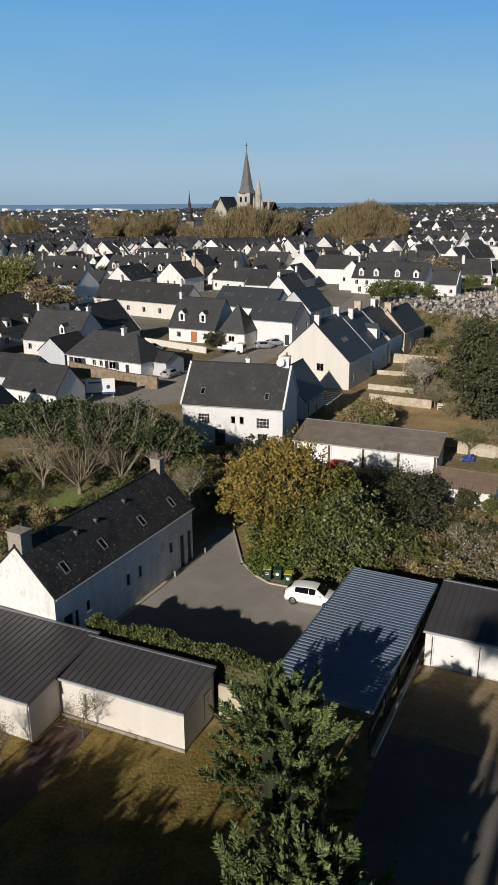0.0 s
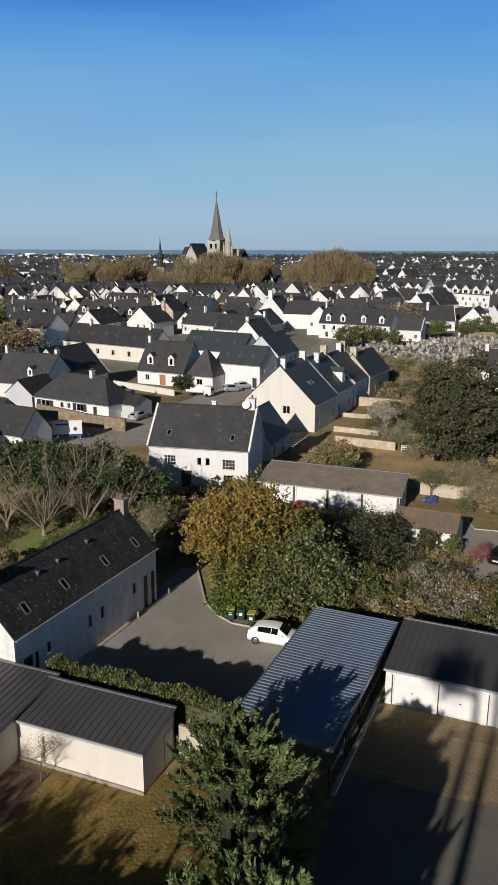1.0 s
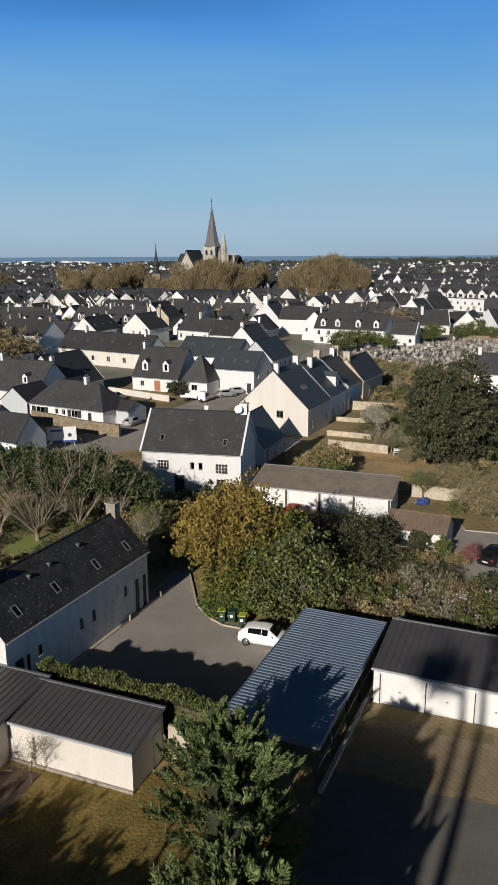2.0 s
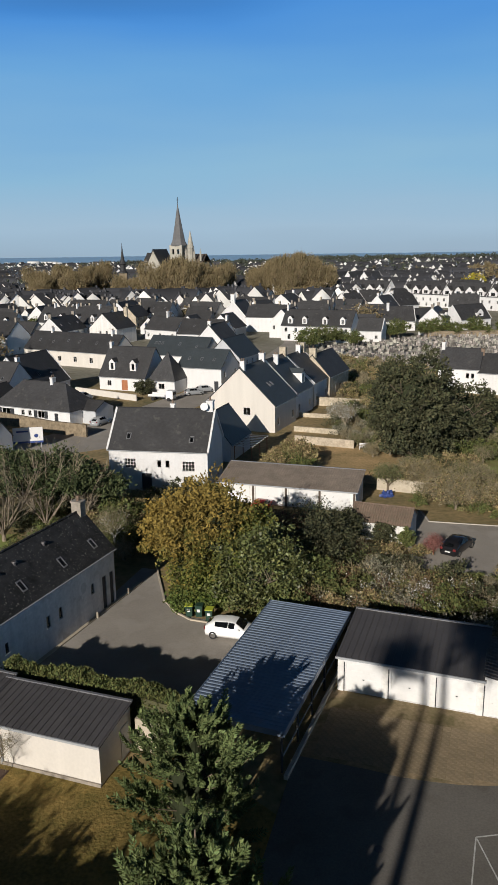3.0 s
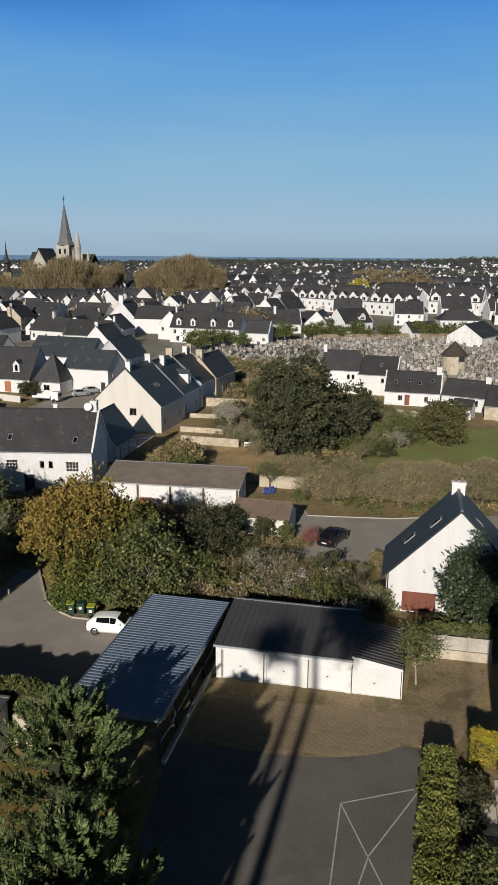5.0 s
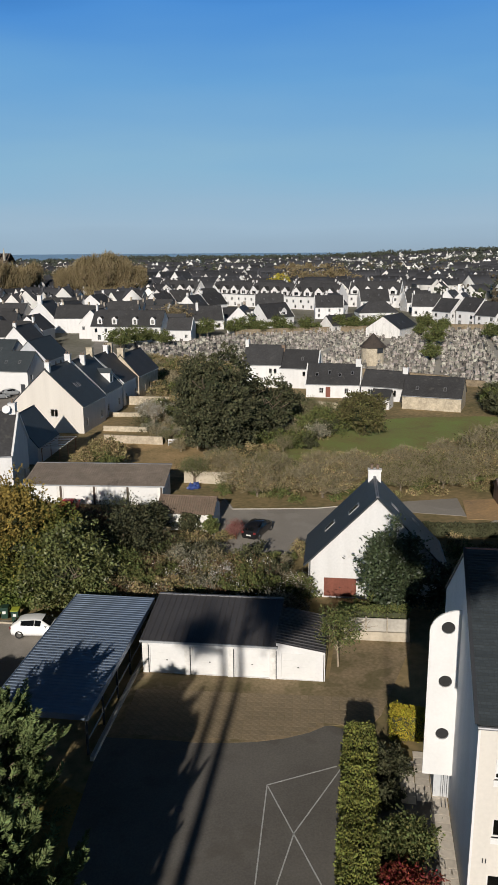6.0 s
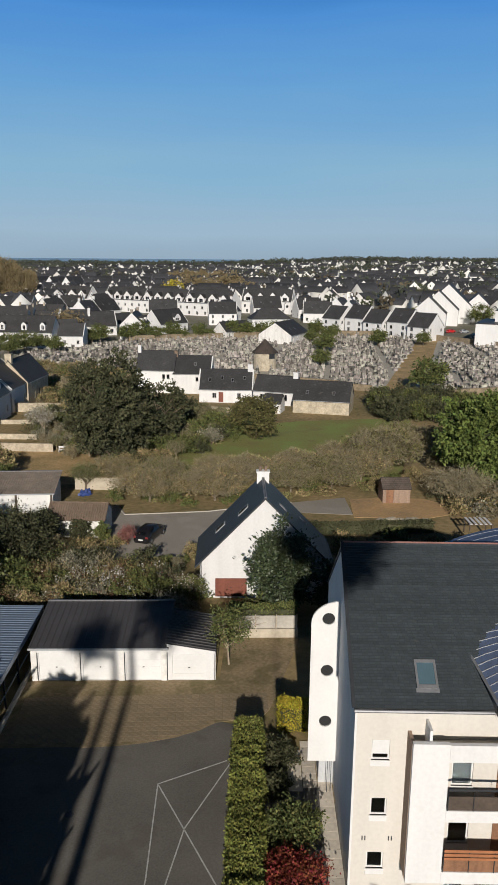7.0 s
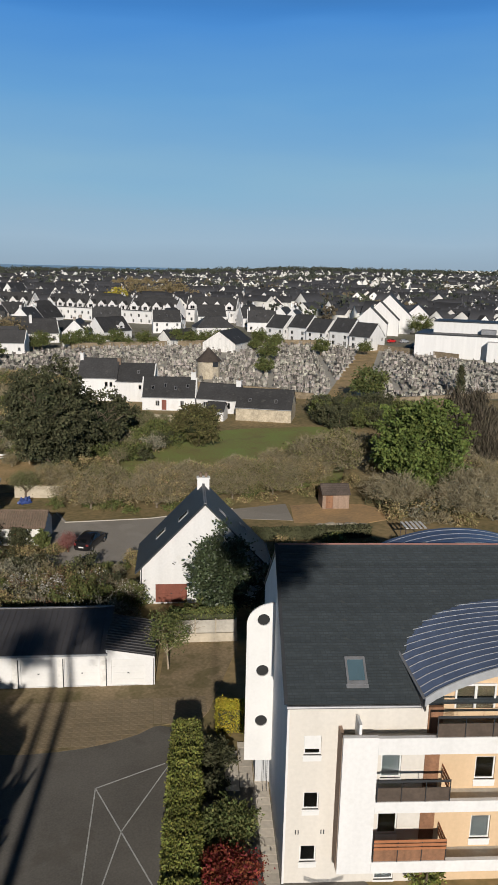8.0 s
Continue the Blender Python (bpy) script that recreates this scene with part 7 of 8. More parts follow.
def orchard_tree(label, x, y, r, h, seed, leaf="leaf_dry", twig_n=7000, leaf_n=5600, bark="bark_mid"):
    """A pruned old fruit tree: a short bole, spreading limbs and a low dome of tangled twigs with a few dry leaves."""
    rng = np.random.default_rng(seed)
    t = thing("orchard_tree", x, y, 0, rng.uniform(0, 360), label, "tree", "old orchard trees")
    bm = bmesh.new()
    limbs(bm, (0, 0, -0.1), h * 1.05, 1.15, 4, rng, 0.17, 4, 0.45, 0.2, 4)
    part("branchwork", bm, bark, t)
    P, out = crown_points(rng, twig_n, r, r, h * 0.42, h * 0.58, 260, 0.36, 0.35, 0.25)
    ok = P[:, 2] > 0.36 * h
    D_ = np.c_[P[ok][:, :2] / r, (P[ok][:, 2] - h * 0.3) / h + 0.2] + rng.normal(size=(ok.sum(), 3)) * 0.95
    tw = new("twig_haze", quads_mesh("twig_haze", spray(P[ok], D_, 0.55, rng, 0.085), "twig"))
    tw.parent = t
    P, out = crown_points(rng, leaf_n, r, r, h * 0.4, h * 0.58, 220, 0.3, 0.5, 0.2)
    ok = P[:, 2] > 0.4 * h
    ob = new("leaves", quads_mesh("leaves", leaves(P[ok], 0.2, rng, out=out[ok]), leaf))
    ob.parent = t
    return t


OT = [orchard_tree("old fruit tree with a low dome of tan twigs", 31.4, 77.0, 4.3, 4.0, 501),
      orchard_tree("old fruit tree with tangled brown twigs", 38.6, 74.0, 4.5, 4.2, 502, leaf_n=4200),
      orchard_tree("old fruit tree with dry olive leaves", 54.0, 72.4, 4.3, 4.2, 503, "leaf_olive", leaf_n=6000),
      orchard_tree("grey leafless tree with a tangle of pale twigs", 65.5, 61.5, 4.4, 4.0, 504, "leaf_grey", leaf_n=900, bark="bark_pale")]
for k, x, y, q in ((1, 45.6, 78.4, 0.9), (2, 48.6, 73.2, 0.85), (0, 59.6, 74.0, 1.0), (0, 42.2, 82.2, 0.8), (1, 53.0, 79.2, 0.85), (2, 35.2, 83.0, 0.8), (2, 66.0, 77.4, 1.35), (1, 60.6, 80.6, 0.85), (3, 70.5, 54.5, 1.0), (3, 75.5, 59.5, 1.05), (1, 80.5, 63.0, 1.0), (3, 84.0, 70.0, 1.1), (0, 29.6, 85.6, 0.85), (2, 71.5, 81.0, 1.2)):
    copy_thing(OT[k], Matrix.LocRotScale((x, y, 0), Euler((0, 0, x * 1.7)), (q, q, q)))
undergrowth("dry grass tufts and brush under the orchard trees", [(29, 82), (33, 74), (46, 71), (58, 69), (66, 70.5), (64, 76), (52, 83), (40, 89), (33, 92)], 26000, ["leaf_dry", "leaf_olive", "leaf_garden"], 0.3, 0.9, 301, 0.2, 420, 0.8, 1.6, 1.6)
undergrowth("grey flowering scrub behind the garages", [(9, 51.8), (14.4, 49.6), (23.5, 45.6), (26.0, 49.5), (25.5, 55), (20, 58.5), (11, 60)], 90000, ["leaf_dry", "leaf_olive", "twig", "leaf_oak", "leaf_dry", "blossom_grey", "leaf_garden", "leaf_rust", "leaf_olive"], 0.9, 2.2, 302, 0.13)
undergrowth("dark garden brush beside the garages", [(12, 59), (20, 58), (22, 60), (18.5, 64), (14, 70), (6, 72), (4, 66)], 50000, ["leaf_oak", "twig", "leaf_oak", "leaf_garden", "leaf_rust"], 1.0, 2.6, 303, 0.15)
undergrowth("dark garden brush behind the long house", [(-38, 84), (-34, 62), (-17.5, 58), (-12, 66), (-7, 68), (-1, 66), (3.5, 74), (4, 84), (-8, 86), (-24, 84)], 90000, ["leaf_oak", "leaf_garden", "leaf_oak", "leaf_pine", "leaf_garden"], 0.4, 1.6, 304, 0.16)
undergrowth("scrub in the gardens beside the stone house", [(27, 100), (31, 99), (40, 104), (50, 98), (60, 109), (58, 122), (48, 121), (44, 150), (34, 150), (27, 128), (24.5, 116)], 90000, ["leaf_garden", "twig", "leaf_oak", "leaf_dry", "leaf_grey"], 0.9, 2.4, 305, 0.2)
undergrowth("brown garden scrub beside the cemetery", [(35, 150), (50, 150), (62, 168), (54, 190), (44, 204), (36, 200), (33, 170)], 60000, ["leaf_dry", "twig", "leaf_garden", "leaf_dry", "leaf_oak"], 0.9, 2.6, 306, 0.24)
bare_tree("leafless pink-twigged shrub beside the driveway", 24.8, 64.4, 3.6, 231, "wood_red", 0.6, 4, "leaf_red", 300, 0.1, 0.06, first=0.2, twig_n=5000, twig="twig_pink")
bare_tree("leafless grey shrub beside the white gable", 25.6, 50.4, 3.4, 233, "bark_pale", 0.95, 4, "blossom_grey", 900, 0.1, 0.08, first=0.12, twig_n=4500)
bare_tree("leafless grey shrub beside the white gable", 24.0, 52.4, 3.0, 234, "bark_pale", 0.95, 4, "leaf_grey", 700, 0.1, 0.07, first=0.12, twig_n=4000)
undergrowth("tangled grey brush beyond the kitchen garden", [(60, 58), (72, 50), (86, 58), (90, 68), (82, 72), (80, 62), (70, 60), (64, 66)], 30000, ["leaf_grey", "twig", "leaf_dry", "leaf_oak", "leaf_dry"], 0.8, 2.2, 307, 0.22)
shrub("yellow-green potted bush before the apartment house", 26.7, 14.4, 0.8, 2.0, "leaf_hedge", 3000, 0.12, 240)
bare_tree("white-flowering tree in the walled garden", 26.8, 115.5, 6.5, 241, "bark_pale", 0.9, 4, "blossom_grey", 1600, 0.16, 0.14)

# ---- cemetery ----
CEM = [(96, 137), (112, 120), (145, 115), (192, 160), (190, 176), (182, 226), (154, 242), (82, 248), (40, 226), (46, 205), (60, 186), (78, 160)]
PATH_ = [(99, 127), (106, 121), (145, 162), (189, 212), (182, 218), (138, 168)]


def cuboids(B):
    """Quads of many boxes: rows of centre x, y, base z, length, width, height, turn."""
    B = np.asarray(B, float)
    c, s = np.cos(B[:, 6]), np.sin(B[:, 6])
    def corner(ux, uy, uz):
        x, y = ux * B[:, 3] / 2, uy * B[:, 4] / 2
        return np.stack([B[:, 0] + x * c - y * s, B[:, 1] + x * s + y * c, B[:, 2] + uz * B[:, 5]], 1)
    q = lambda *k: np.stack([corner(*v) for v in k], 1)
    return np.concatenate([q((-1, -1, 1), (1, -1, 1), (1, 1, 1), (-1, 1, 1)), q((-1, -1, 0), (1, -1, 0), (1, -1, 1), (-1, -1, 1)), q((1, -1, 0), (1, 1, 0), (1, 1, 1), (1, -1, 1)),
                           q((1, 1, 0), (-1, 1, 0), (-1, 1, 1), (1, 1, 1)), q((-1, 1, 0), (-1, -1, 0), (-1, -1, 1), (-1, 1, 1))])


def welded(name, V, mat):
    me = quads_mesh(name, V, mat)
    bm = bmesh.new()
    bm.from_mesh(me)
    bmesh.ops.remove_doubles(bm, verts=bm.verts, dist=0.001)
    bm.to_mesh(me)
    bm.free()
    return me


def graves():
    rng = random.Random(5)
    B = []
    yaw = radians(-32)
    d, n = Vector((math.cos(yaw), math.sin(yaw))), Vector((-math.sin(yaw), math.cos(yaw)))
    o = Vector((120, 180))
    for i in range(-55, 56):
        for j in range(-36, 37):
            if i % 9 == 0:
                continue
            p = o + d * (i * 1.75 + rng.uniform(-0.6, 0.6)) + n * (j * 2.9 + rng.uniform(-0.9, 0.9))
            if not inside(p, CEM) or inside(p, PATH_) or math.dist(p, (94.5, 170)) < 4.5 or rng.random() < 0.06:
                continue
            B.append((p.x, p.y, 0, 1.15, 2.1, rng.uniform(0.2, 0.6), yaw + rng.uniform(-0.2, 0.2)))
            h = rng.uniform(0.6, 1.5)
            q = p + n * 0.95
            B.append((q.x, q.y, 0, rng.uniform(0.7, 1.1), 0.22, h, yaw + rng.uniform(-0.3, 0.3)))
            if rng.random() < 0.35:
                B.append((q.x, q.y, h, 0.16, 0.16, 0.9, yaw))
                B.append((q.x, q.y, h + 0.5, 0.6, 0.16, 0.16, yaw))
            for _ in range(2):
                v = p + d * rng.uniform(-0.4, 0.4) - n * rng.uniform(-0.6, 0.7)
                B.append((v.x, v.y, 0.25, rng.uniform(0.2, 0.4), rng.uniform(0.2, 0.4), rng.uniform(0.3, 0.8), yaw + 0.4))
    tagged(new("graves", welded("graves", cuboids(B), "grave")), "crowded granite graves with headstones and crosses", "graves", kind="stuff")


graves()
for a, b, h in (((96, 137), (101, 131), 1.3), ((106, 126.4), (112, 120), 1.3), ((112, 120), (145, 115), 1.3), ((190, 176), (182, 226), 2.0), ((182, 226), (154, 242), 2.0), ((154, 242), (82, 248), 2.0), ((96, 137), (78, 160), 1.8)):
    v = Vector(b) - Vector(a)
    tagged(new("cemetery_wall", mesh_of("cemetery_wall", box(boxed(0, -0.2, 0, v.length, 0.2, h), 0, -0.27, h, v.length, 0.27, h + 0.1), "stone_dark")), "low dark stone wall round the cemetery", "wall", kind="structure").matrix_basis = pose(a[0], a[1], 0, 0, 0, math.degrees(math.atan2(v.y, v.x)))
yew = tree("clipped round evergreen by the cemetery", 48.5, 236.0, 5.0, 2.6, 2.0, "leaf_garden", n=3000, size=0.4, clumps=60, clump=0.5, trunk=0.2, seed=301, cz=3.0, group="cemetery trees", levels=2)
for x, y, s in ((55, 247, 1.1), (62, 246, 1.2), (69, 247, 1.0), (88, 252, 1.3), (99, 251, 1.2), (108, 247, 1.1), (120, 247, 1.2), (126, 246, 1.1), (134, 240, 1.2), (140, 224, 0.8), (151, 229, 0.8), (157, 236, 0.9), (128.7, 196.6, 1.2), (154.5, 204.2, 1.1), (110.6, 123.6, 1.5), (111.2, 169.2, 0.95), (44, 231, 1.2), (38, 222, 1.3), (170, 200, 0.9), (52, 226, 1.0)) + tuple((x, 250.5 - 0.055 * (x - 50) - (0.2 * (x - 130) if x > 130 else 0), 0.95 + 0.25 * math.sin(x * 7)) for x in range(52, 158, 10)):
    copy_thing(yew, Matrix.LocRotScale((x, y, 0), Euler((0, 0, x)), (s, s, s)))
cyp = conifer("slim dark cypress in the cemetery", 137.6, 123.0, 8.0, 1.2, 302, "leaf_oak", 40, 4, 30, size=0.35)

# ---- the rest of the town ----
def proto_houses():
    out = []
    for i, (L, W, e, r, wall, fr, ch, dm, sk) in enumerate((
            (10, 8, 3.0, 7.0, "render_white", 3, 1, 0, 2), (13, 8.5, 5.2, 9.4, "render_white", 4, 2, 2, 0), (9, 8, 2.8, 6.8, "render_aged", 2, 1, 0, 1), (15, 9, 5.0, 9.2, "render_white", 5, 2, 0, 3),
            (11, 8, 4.6, 8.6, "stone", 3, 2, 0, 0), (8, 7, 2.7, 6.0, "render_white", 2, 0, 0, 1), (12, 9, 3.2, 8.0, "render_cream", 3, 1, 2, 0), (18, 9, 5.4, 9.6, "render_white", 6, 2, 3, 0))):
        front = row(L, 0.9, 0.95, 1.3, min(fr, 3)) + (row(L, 3.3, 0.9, 1.2, min(fr, 4)) if e > 4.5 else [])
        out.append(house("slate-roofed town house with plain walls", -60 - 16 * i, 190 + 6 * i, -28 if i % 2 else 62, L, W, e, r, wall=wall, front=front, left=row(W, 1.0, 0.8, 1.1, 1), verge=0.1,
                         chimneys=[((L / 2 - 0.4) * (1 if c else -1), 0, r - 0.8, r + 1.1, 0.6, 0.9, "chimney_stone" if i % 4 else wall, 0) for c in range(ch)], dormers=[(L * (k + 0.5) / dm, 0.6, 1.3, 1.6) for k in range(dm)], skylights=[(L * (k + 0.5) / sk, 1.6) for k in range(sk)], name="town_house", group="town houses", gutter=False, plain=True))
    return out


TOWN = proto_houses()
taken = [(o.location.x, o.location.y, 11) for o in scene.objects if o.parent is None and o.name.split(".")[0] in ("house", "terrace", "inn", "long_building", "town_house", "house_wing", "gabled_hall")]


def fill_town():
    rng = random.Random(12)
    road = [(22, 176), (26, 176), (44, 240), (54, 335), (40, 335), (30, 242)]
    got = list(taken)
    n = 0
    for _ in range(9000):
        y = rng.uniform(112, 350)
        x = rng.uniform(-0.40 * y - 12, 1.02 * y)
        if n > 170:
            break
        if x > 60 and y < 250 and x > 0.55 * y and y < 150:
            continue
        if 88 < x and 245 < y:
            continue
        if inside((x, y), CEM) or any(inside((x + dx, y + dy), CEM) for dx, dy in ((9, 0), (-9, 0), (0, 9), (0, -9))) or inside((x, y), road):
            continue
        if y < 250 and x > -50 or y < 172 and x > -26:
            continue
        if 18 < x < 100 and y < 232 or (100 <= x and y < 250 and x < 200) or (175 < x < 275 and 160 < y < 300):
            continue
        if 425 < y and -110 < x < 95:
            continue
        if any(math.dist((x, y), q[:2]) < q[2] + (4.5 if y < 300 else 2.0) for q in got):
            continue
        got.append((x, y, 10))
        n += 1
        yaw = rng.choice((-28, 62, 152, -28)) + rng.uniform(-9, 9) + (20 if x > 120 else 0)
        copy_thing(rng.choice(TOWN if y < 330 else TOWN), pose(x, y, 0, 0, 0, yaw))


fill_town()


def settled(x, y):
    """Where the far land is built up (positive) and where it is wooded."""
    return np.sin(x * 0.017 + 1.4 * np.sin(y * 0.011)) * np.cos(y * 0.013 + 1.2 * np.sin(x * 0.008)) + 0.35 * np.sin(x * 0.045 + y * 0.031)


def distant_houses():
    """Small gabled houses from half a kilometre out to the woods, as walls and as roofs."""
    rng = np.random.default_rng(8)
    n = 6400
    r = 352 + 1750 * rng.random(n) ** 2.1
    a = np.radians(rng.uniform(-24, 55, n))
    x, y = r * np.sin(a), r * np.cos(a)
    keep = ~((np.abs(x + 5) < 90) & (y > 395) & (y < 520)) & ~((np.abs(x - 45) < 10) & (y < 400))
    for q in taken:
        keep &= np.hypot(x - q[0], y - q[1]) > 15
    keep &= ~((x > 88) & (y < 400) & (x < 260)) & (np.hypot(x - 122, y - 572) > 38)
    keep &= rng.random(n) < np.where(settled(x, y) > -0.3, 0.95, 0.12) * np.where(r < 900, 1.0, np.where(r < 1300, 0.85, 0.6))
    x, y, r = x[keep], y[keep], r[keep]
    n = len(x)
    deg = np.degrees(np.arctan2(x, y))
    hill = np.clip((deg - 21) / 14, 0, 1)
    hill = hill * hill * (3 - 2 * hill)
    z = np.where(r > 800, hill * 17 * np.clip((r - 800) / 1400, 0, 1), 0)
    yaw = np.radians(rng.choice([-28, 62, 20, -70], n) + rng.uniform(-15, 15, n))
    L, W, e = rng.uniform(9, 20, n), rng.uniform(7.5, 11, n), rng.uniform(3.6, 8.0, n)
    h = e + W / 2 * rng.uniform(0.8, 1.1, n)
    c, s = np.cos(yaw), np.sin(yaw)
    def P(u, v, zz, grow=0.0):
        px, py = u * (L / 2 + grow), v * (W / 2 + grow)
        return np.stack([x + px * c - py * s, y + px * s + py * c, z + zz], 1)
    Q = lambda *k: np.stack(k, 1)
    walls = [Q(P(-1, -1, 0), P(1, -1, 0), P(1, -1, e), P(-1, -1, e)), Q(P(1, 1, 0), P(-1, 1, 0), P(-1, 1, e), P(1, 1, e))]
    for u in (-1, 1):
        walls.append(Q(P(u, u * -1, 0), P(u, u, 0), P(u, u, e), P(u, u * -1, e)))
        walls.append(Q(P(u, -u, e), P(u, u, e), P(u, 0, h), P(u, 0, h - 0.01)))
    roofs = [Q(P(-1, -1, e, 0.3), P(1, -1, e, 0.3), P(1, 0, h + 0.2, 0.3), P(-1, 0, h + 0.2, 0.3)), Q(P(1, 1, e, 0.3), P(-1, 1, e, 0.3), P(-1, 0, h + 0.2, 0.3), P(1, 0, h + 0.2, 0.3))]
    cx = np.stack([x + 0.42 * L * c, y + 0.42 * L * s, z + h - 1, np.full(n, 0.7), np.full(n, 0.9), np.full(n, 2.0), yaw], 1)
    roofs.append(cuboids(cx))
    ob = new("distant_houses", welded("distant_houses", np.concatenate(walls + roofs), "far_wall"))
    ob.data.materials.append(MATS["far_roof"])
    nw = sum(len(w) for w in walls)
    idx = np.zeros(len(ob.data.polygons), np.int32)
    idx[nw:] = 1
    ob.data.polygons.foreach_set("material_index", idx)
    tagged(ob, "white gabled houses with slate roofs across the far town", "houses", kind="stuff")


distant_houses()

# winter trees round the church
WT = [tree("tall winter tree with a brown bare crown", -70, 470, 26, 8.5, 11.5, "leaf_winter", n=20000, size=1.5, clumps=420, clump=0.95, trunk=0.5, seed=401, cz=14.5, wisp=0.09, name="park_tree", group="brown winter trees round the church", hollow=0.15, flat=0.1, lobes=9),
      tree("broad winter tree with a brown bare crown", -88, 480, 24, 9.5, 10, "leaf_winter", n=20000, size=1.5, clumps=420, clump=0.95, trunk=0.5, seed=402, cz=13.5, wisp=0.09, name="park_tree", group="brown winter trees round the church", hollow=0.15, flat=0.1, lobes=9)]
rw = random.Random(3)
for x, y, s in ((-58, 475, 0.95), (-50, 485, 1.05), (-78, 455, 0.8), (-62, 450, 0.85), (-14, 415, 1.1), (-4, 412, 1.15), (6, 408, 1.15), (15, 414, 1.1), (23, 425, 1.0), (2, 430, 1.1), (45, 432, 1.05), (53, 425, 1.15), (61, 422, 1.2), (69, 430, 1.2), (76, 425, 1.1), (12, 440, 1.0), (-31, 428, 0.8), (-26, 424, 0.75), (64, 440, 1.1), (-130, 470, 0.9), (-142, 480, 0.95), (268, 702, 0.72), (281, 697, 0.8), (293, 693, 0.78), (305, 688, 0.7)):
    copy_thing(WT[rw.randrange(2)], Matrix.LocRotScale((x, y, 0), Euler((0, 0, rw.uniform(0, 6))), (s, s, s)))
GT = tree("leafy town tree among the roofs", -74, 240, 11, 6, 5, "leaf_garden", n=3600, size=0.6, clumps=110, clump=0.8, trunk=0.3, seed=411, cz=6, name="town_tree", group="town trees", levels=2)
YT = tree("yellow-green willow among the roofs", 170, 440, 14, 9, 7, "leaf_yellow", n=3600, size=0.8, clumps=110, clump=1.0, trunk=0.3, seed=412, cz=7.5, name="town_tree", group="town trees", levels=2)
BT = tree("brown bare-crowned town tree", 210, 470, 13, 10, 6, "leaf_winter", n=4200, size=0.7, clumps=120, clump=0.9, trunk=0.3, seed=413, cz=7, name="town_tree", group="town trees", hollow=0.2, levels=2)
copy_thing(BT, Matrix.LocRotScale((222, 476, 0), Euler((0, 0, 1)), (1.7, 1.7, 1.6)))
copy_thing(BT, Matrix.LocRotScale((196, 468, 0), Euler((0, 0, 2)), (1.6, 1.6, 1.5)))
for _ in range(150):
    y = rw.uniform(150, 480)
    x = rw.uniform(-0.4 * y, 1.02 * y)
    if inside((x, y), CEM) or (20 < x < 60 and y < 260) or any(math.dist((x, y), q[:2]) < 8 for q in taken) or (170 < x < 250 and y < 215) or (-45 < x < 60 and y < 330) or (y < 215 and x > 60) or (80 < x < 240 and y < 420):
        continue
    s = rw.uniform(0.45, 0.95)
    copy_thing(rw.choice((GT, GT, BT)), Matrix.LocRotScale((x, y, 0), Euler((0, 0, rw.uniform(0, 6))), (s, s, s)))
for x, y, h, sd in ((-62, 205, 17, 421), (-70, 216, 14, 422)):
    tree("pale green tree coming into leaf among the roofs", x, y, h, h * 0.5, h * 0.46, "leaf_willow", n=9000, size=0.55, clumps=260, clump=0.6, trunk=0.4, seed=sd, cz=h * 0.55, name="town_tree", group="town trees", flat=0.05, lobes=14)


def distant_trees():
    """Tree crowns between the far houses, thickening into woods on the skyline."""
    rng = np.random.default_rng(9)
    def crowns(n, r0, r1, a0, a1, h0, h1, wild=0.2, k=40):
        """Crowns that stand densest where the land is not built up."""
        r = r0 + (r1 - r0) * rng.random(n)
        a = np.radians(rng.uniform(a0, a1, n))
        x, y = r * np.sin(a), r * np.cos(a)
        ok = rng.random(n) < np.where(settled(x, y) < 0.0, 1.0, wild)
        ok &= ~((np.abs(x - 122) < 60) & (np.abs(y - 560) < 60)) & ~((np.abs(x) < 100) & (y < 540))
        r, a, x, y = r[ok], a[ok], x[ok], y[ok]
        n = len(r)
        hill = np.clip((np.degrees(a) - 21) / 14, 0, 1)
        hill = hill * hill * (3 - 2 * hill)
        z = np.where(r > 800, hill * 17 * np.clip((r - 800) / 1400, 0, 1) * np.clip((4400 - r) / 1200, 0, 1), 0)
        h = rng.uniform(h0, h1, n) * rng.uniform(0.75, 1.25, n)
        d = rng.normal(size=(n, k, 3))
        d /= np.linalg.norm(d, axis=2, keepdims=True)
        w = h[:, None, None] * rng.uniform(0.4, 0.75, (n, 1, 1))
        P = np.stack([x, y, z], 1)[:, None] + d * np.concatenate([w, w, np.broadcast_to(h[:, None, None] * 0.45, w.shape)], 2) * rng.uniform(0.6, 1, (n, k, 1))
        P[..., 2] += h[:, None] * 0.55
        return leaves(P.reshape(-1, 3), float(np.mean(h)) * 0.26, rng, aspect=0.9, out=d.reshape(-1, 3))
    V = [crowns(1700, 420, 1500, -24, 56, 6, 13), crowns(2200, 1200, 2300, -24, 56, 6, 11, 0.35), crowns(1900, 2150, 2500, 8, 58, 9, 17, 1.0), crowns(500, 1500, 2100, -5, 14, 9, 14, 1.0)]
    tagged(new("distant_woods", quads_mesh("distant_woods", np.concatenate(V), "woods")), "dark woods and garden trees out to the skyline", "woods", kind="stuff")
    tagged(new("distant_brown_trees", quads_mesh("distant_brown_trees", crowns(500, 420, 1300, -24, 56, 6, 12, 0.3, 60), "woods_brown")), "brown leafless trees between the far houses", "trees", kind="stuff")
    tagged(new("distant_green_trees", quads_mesh("distant_green_trees", crowns(450, 420, 1400, -24, 56, 5, 11, 0.4, 50), "woods_green")), "green garden trees between the far houses", "trees", kind="stuff")


distant_trees()
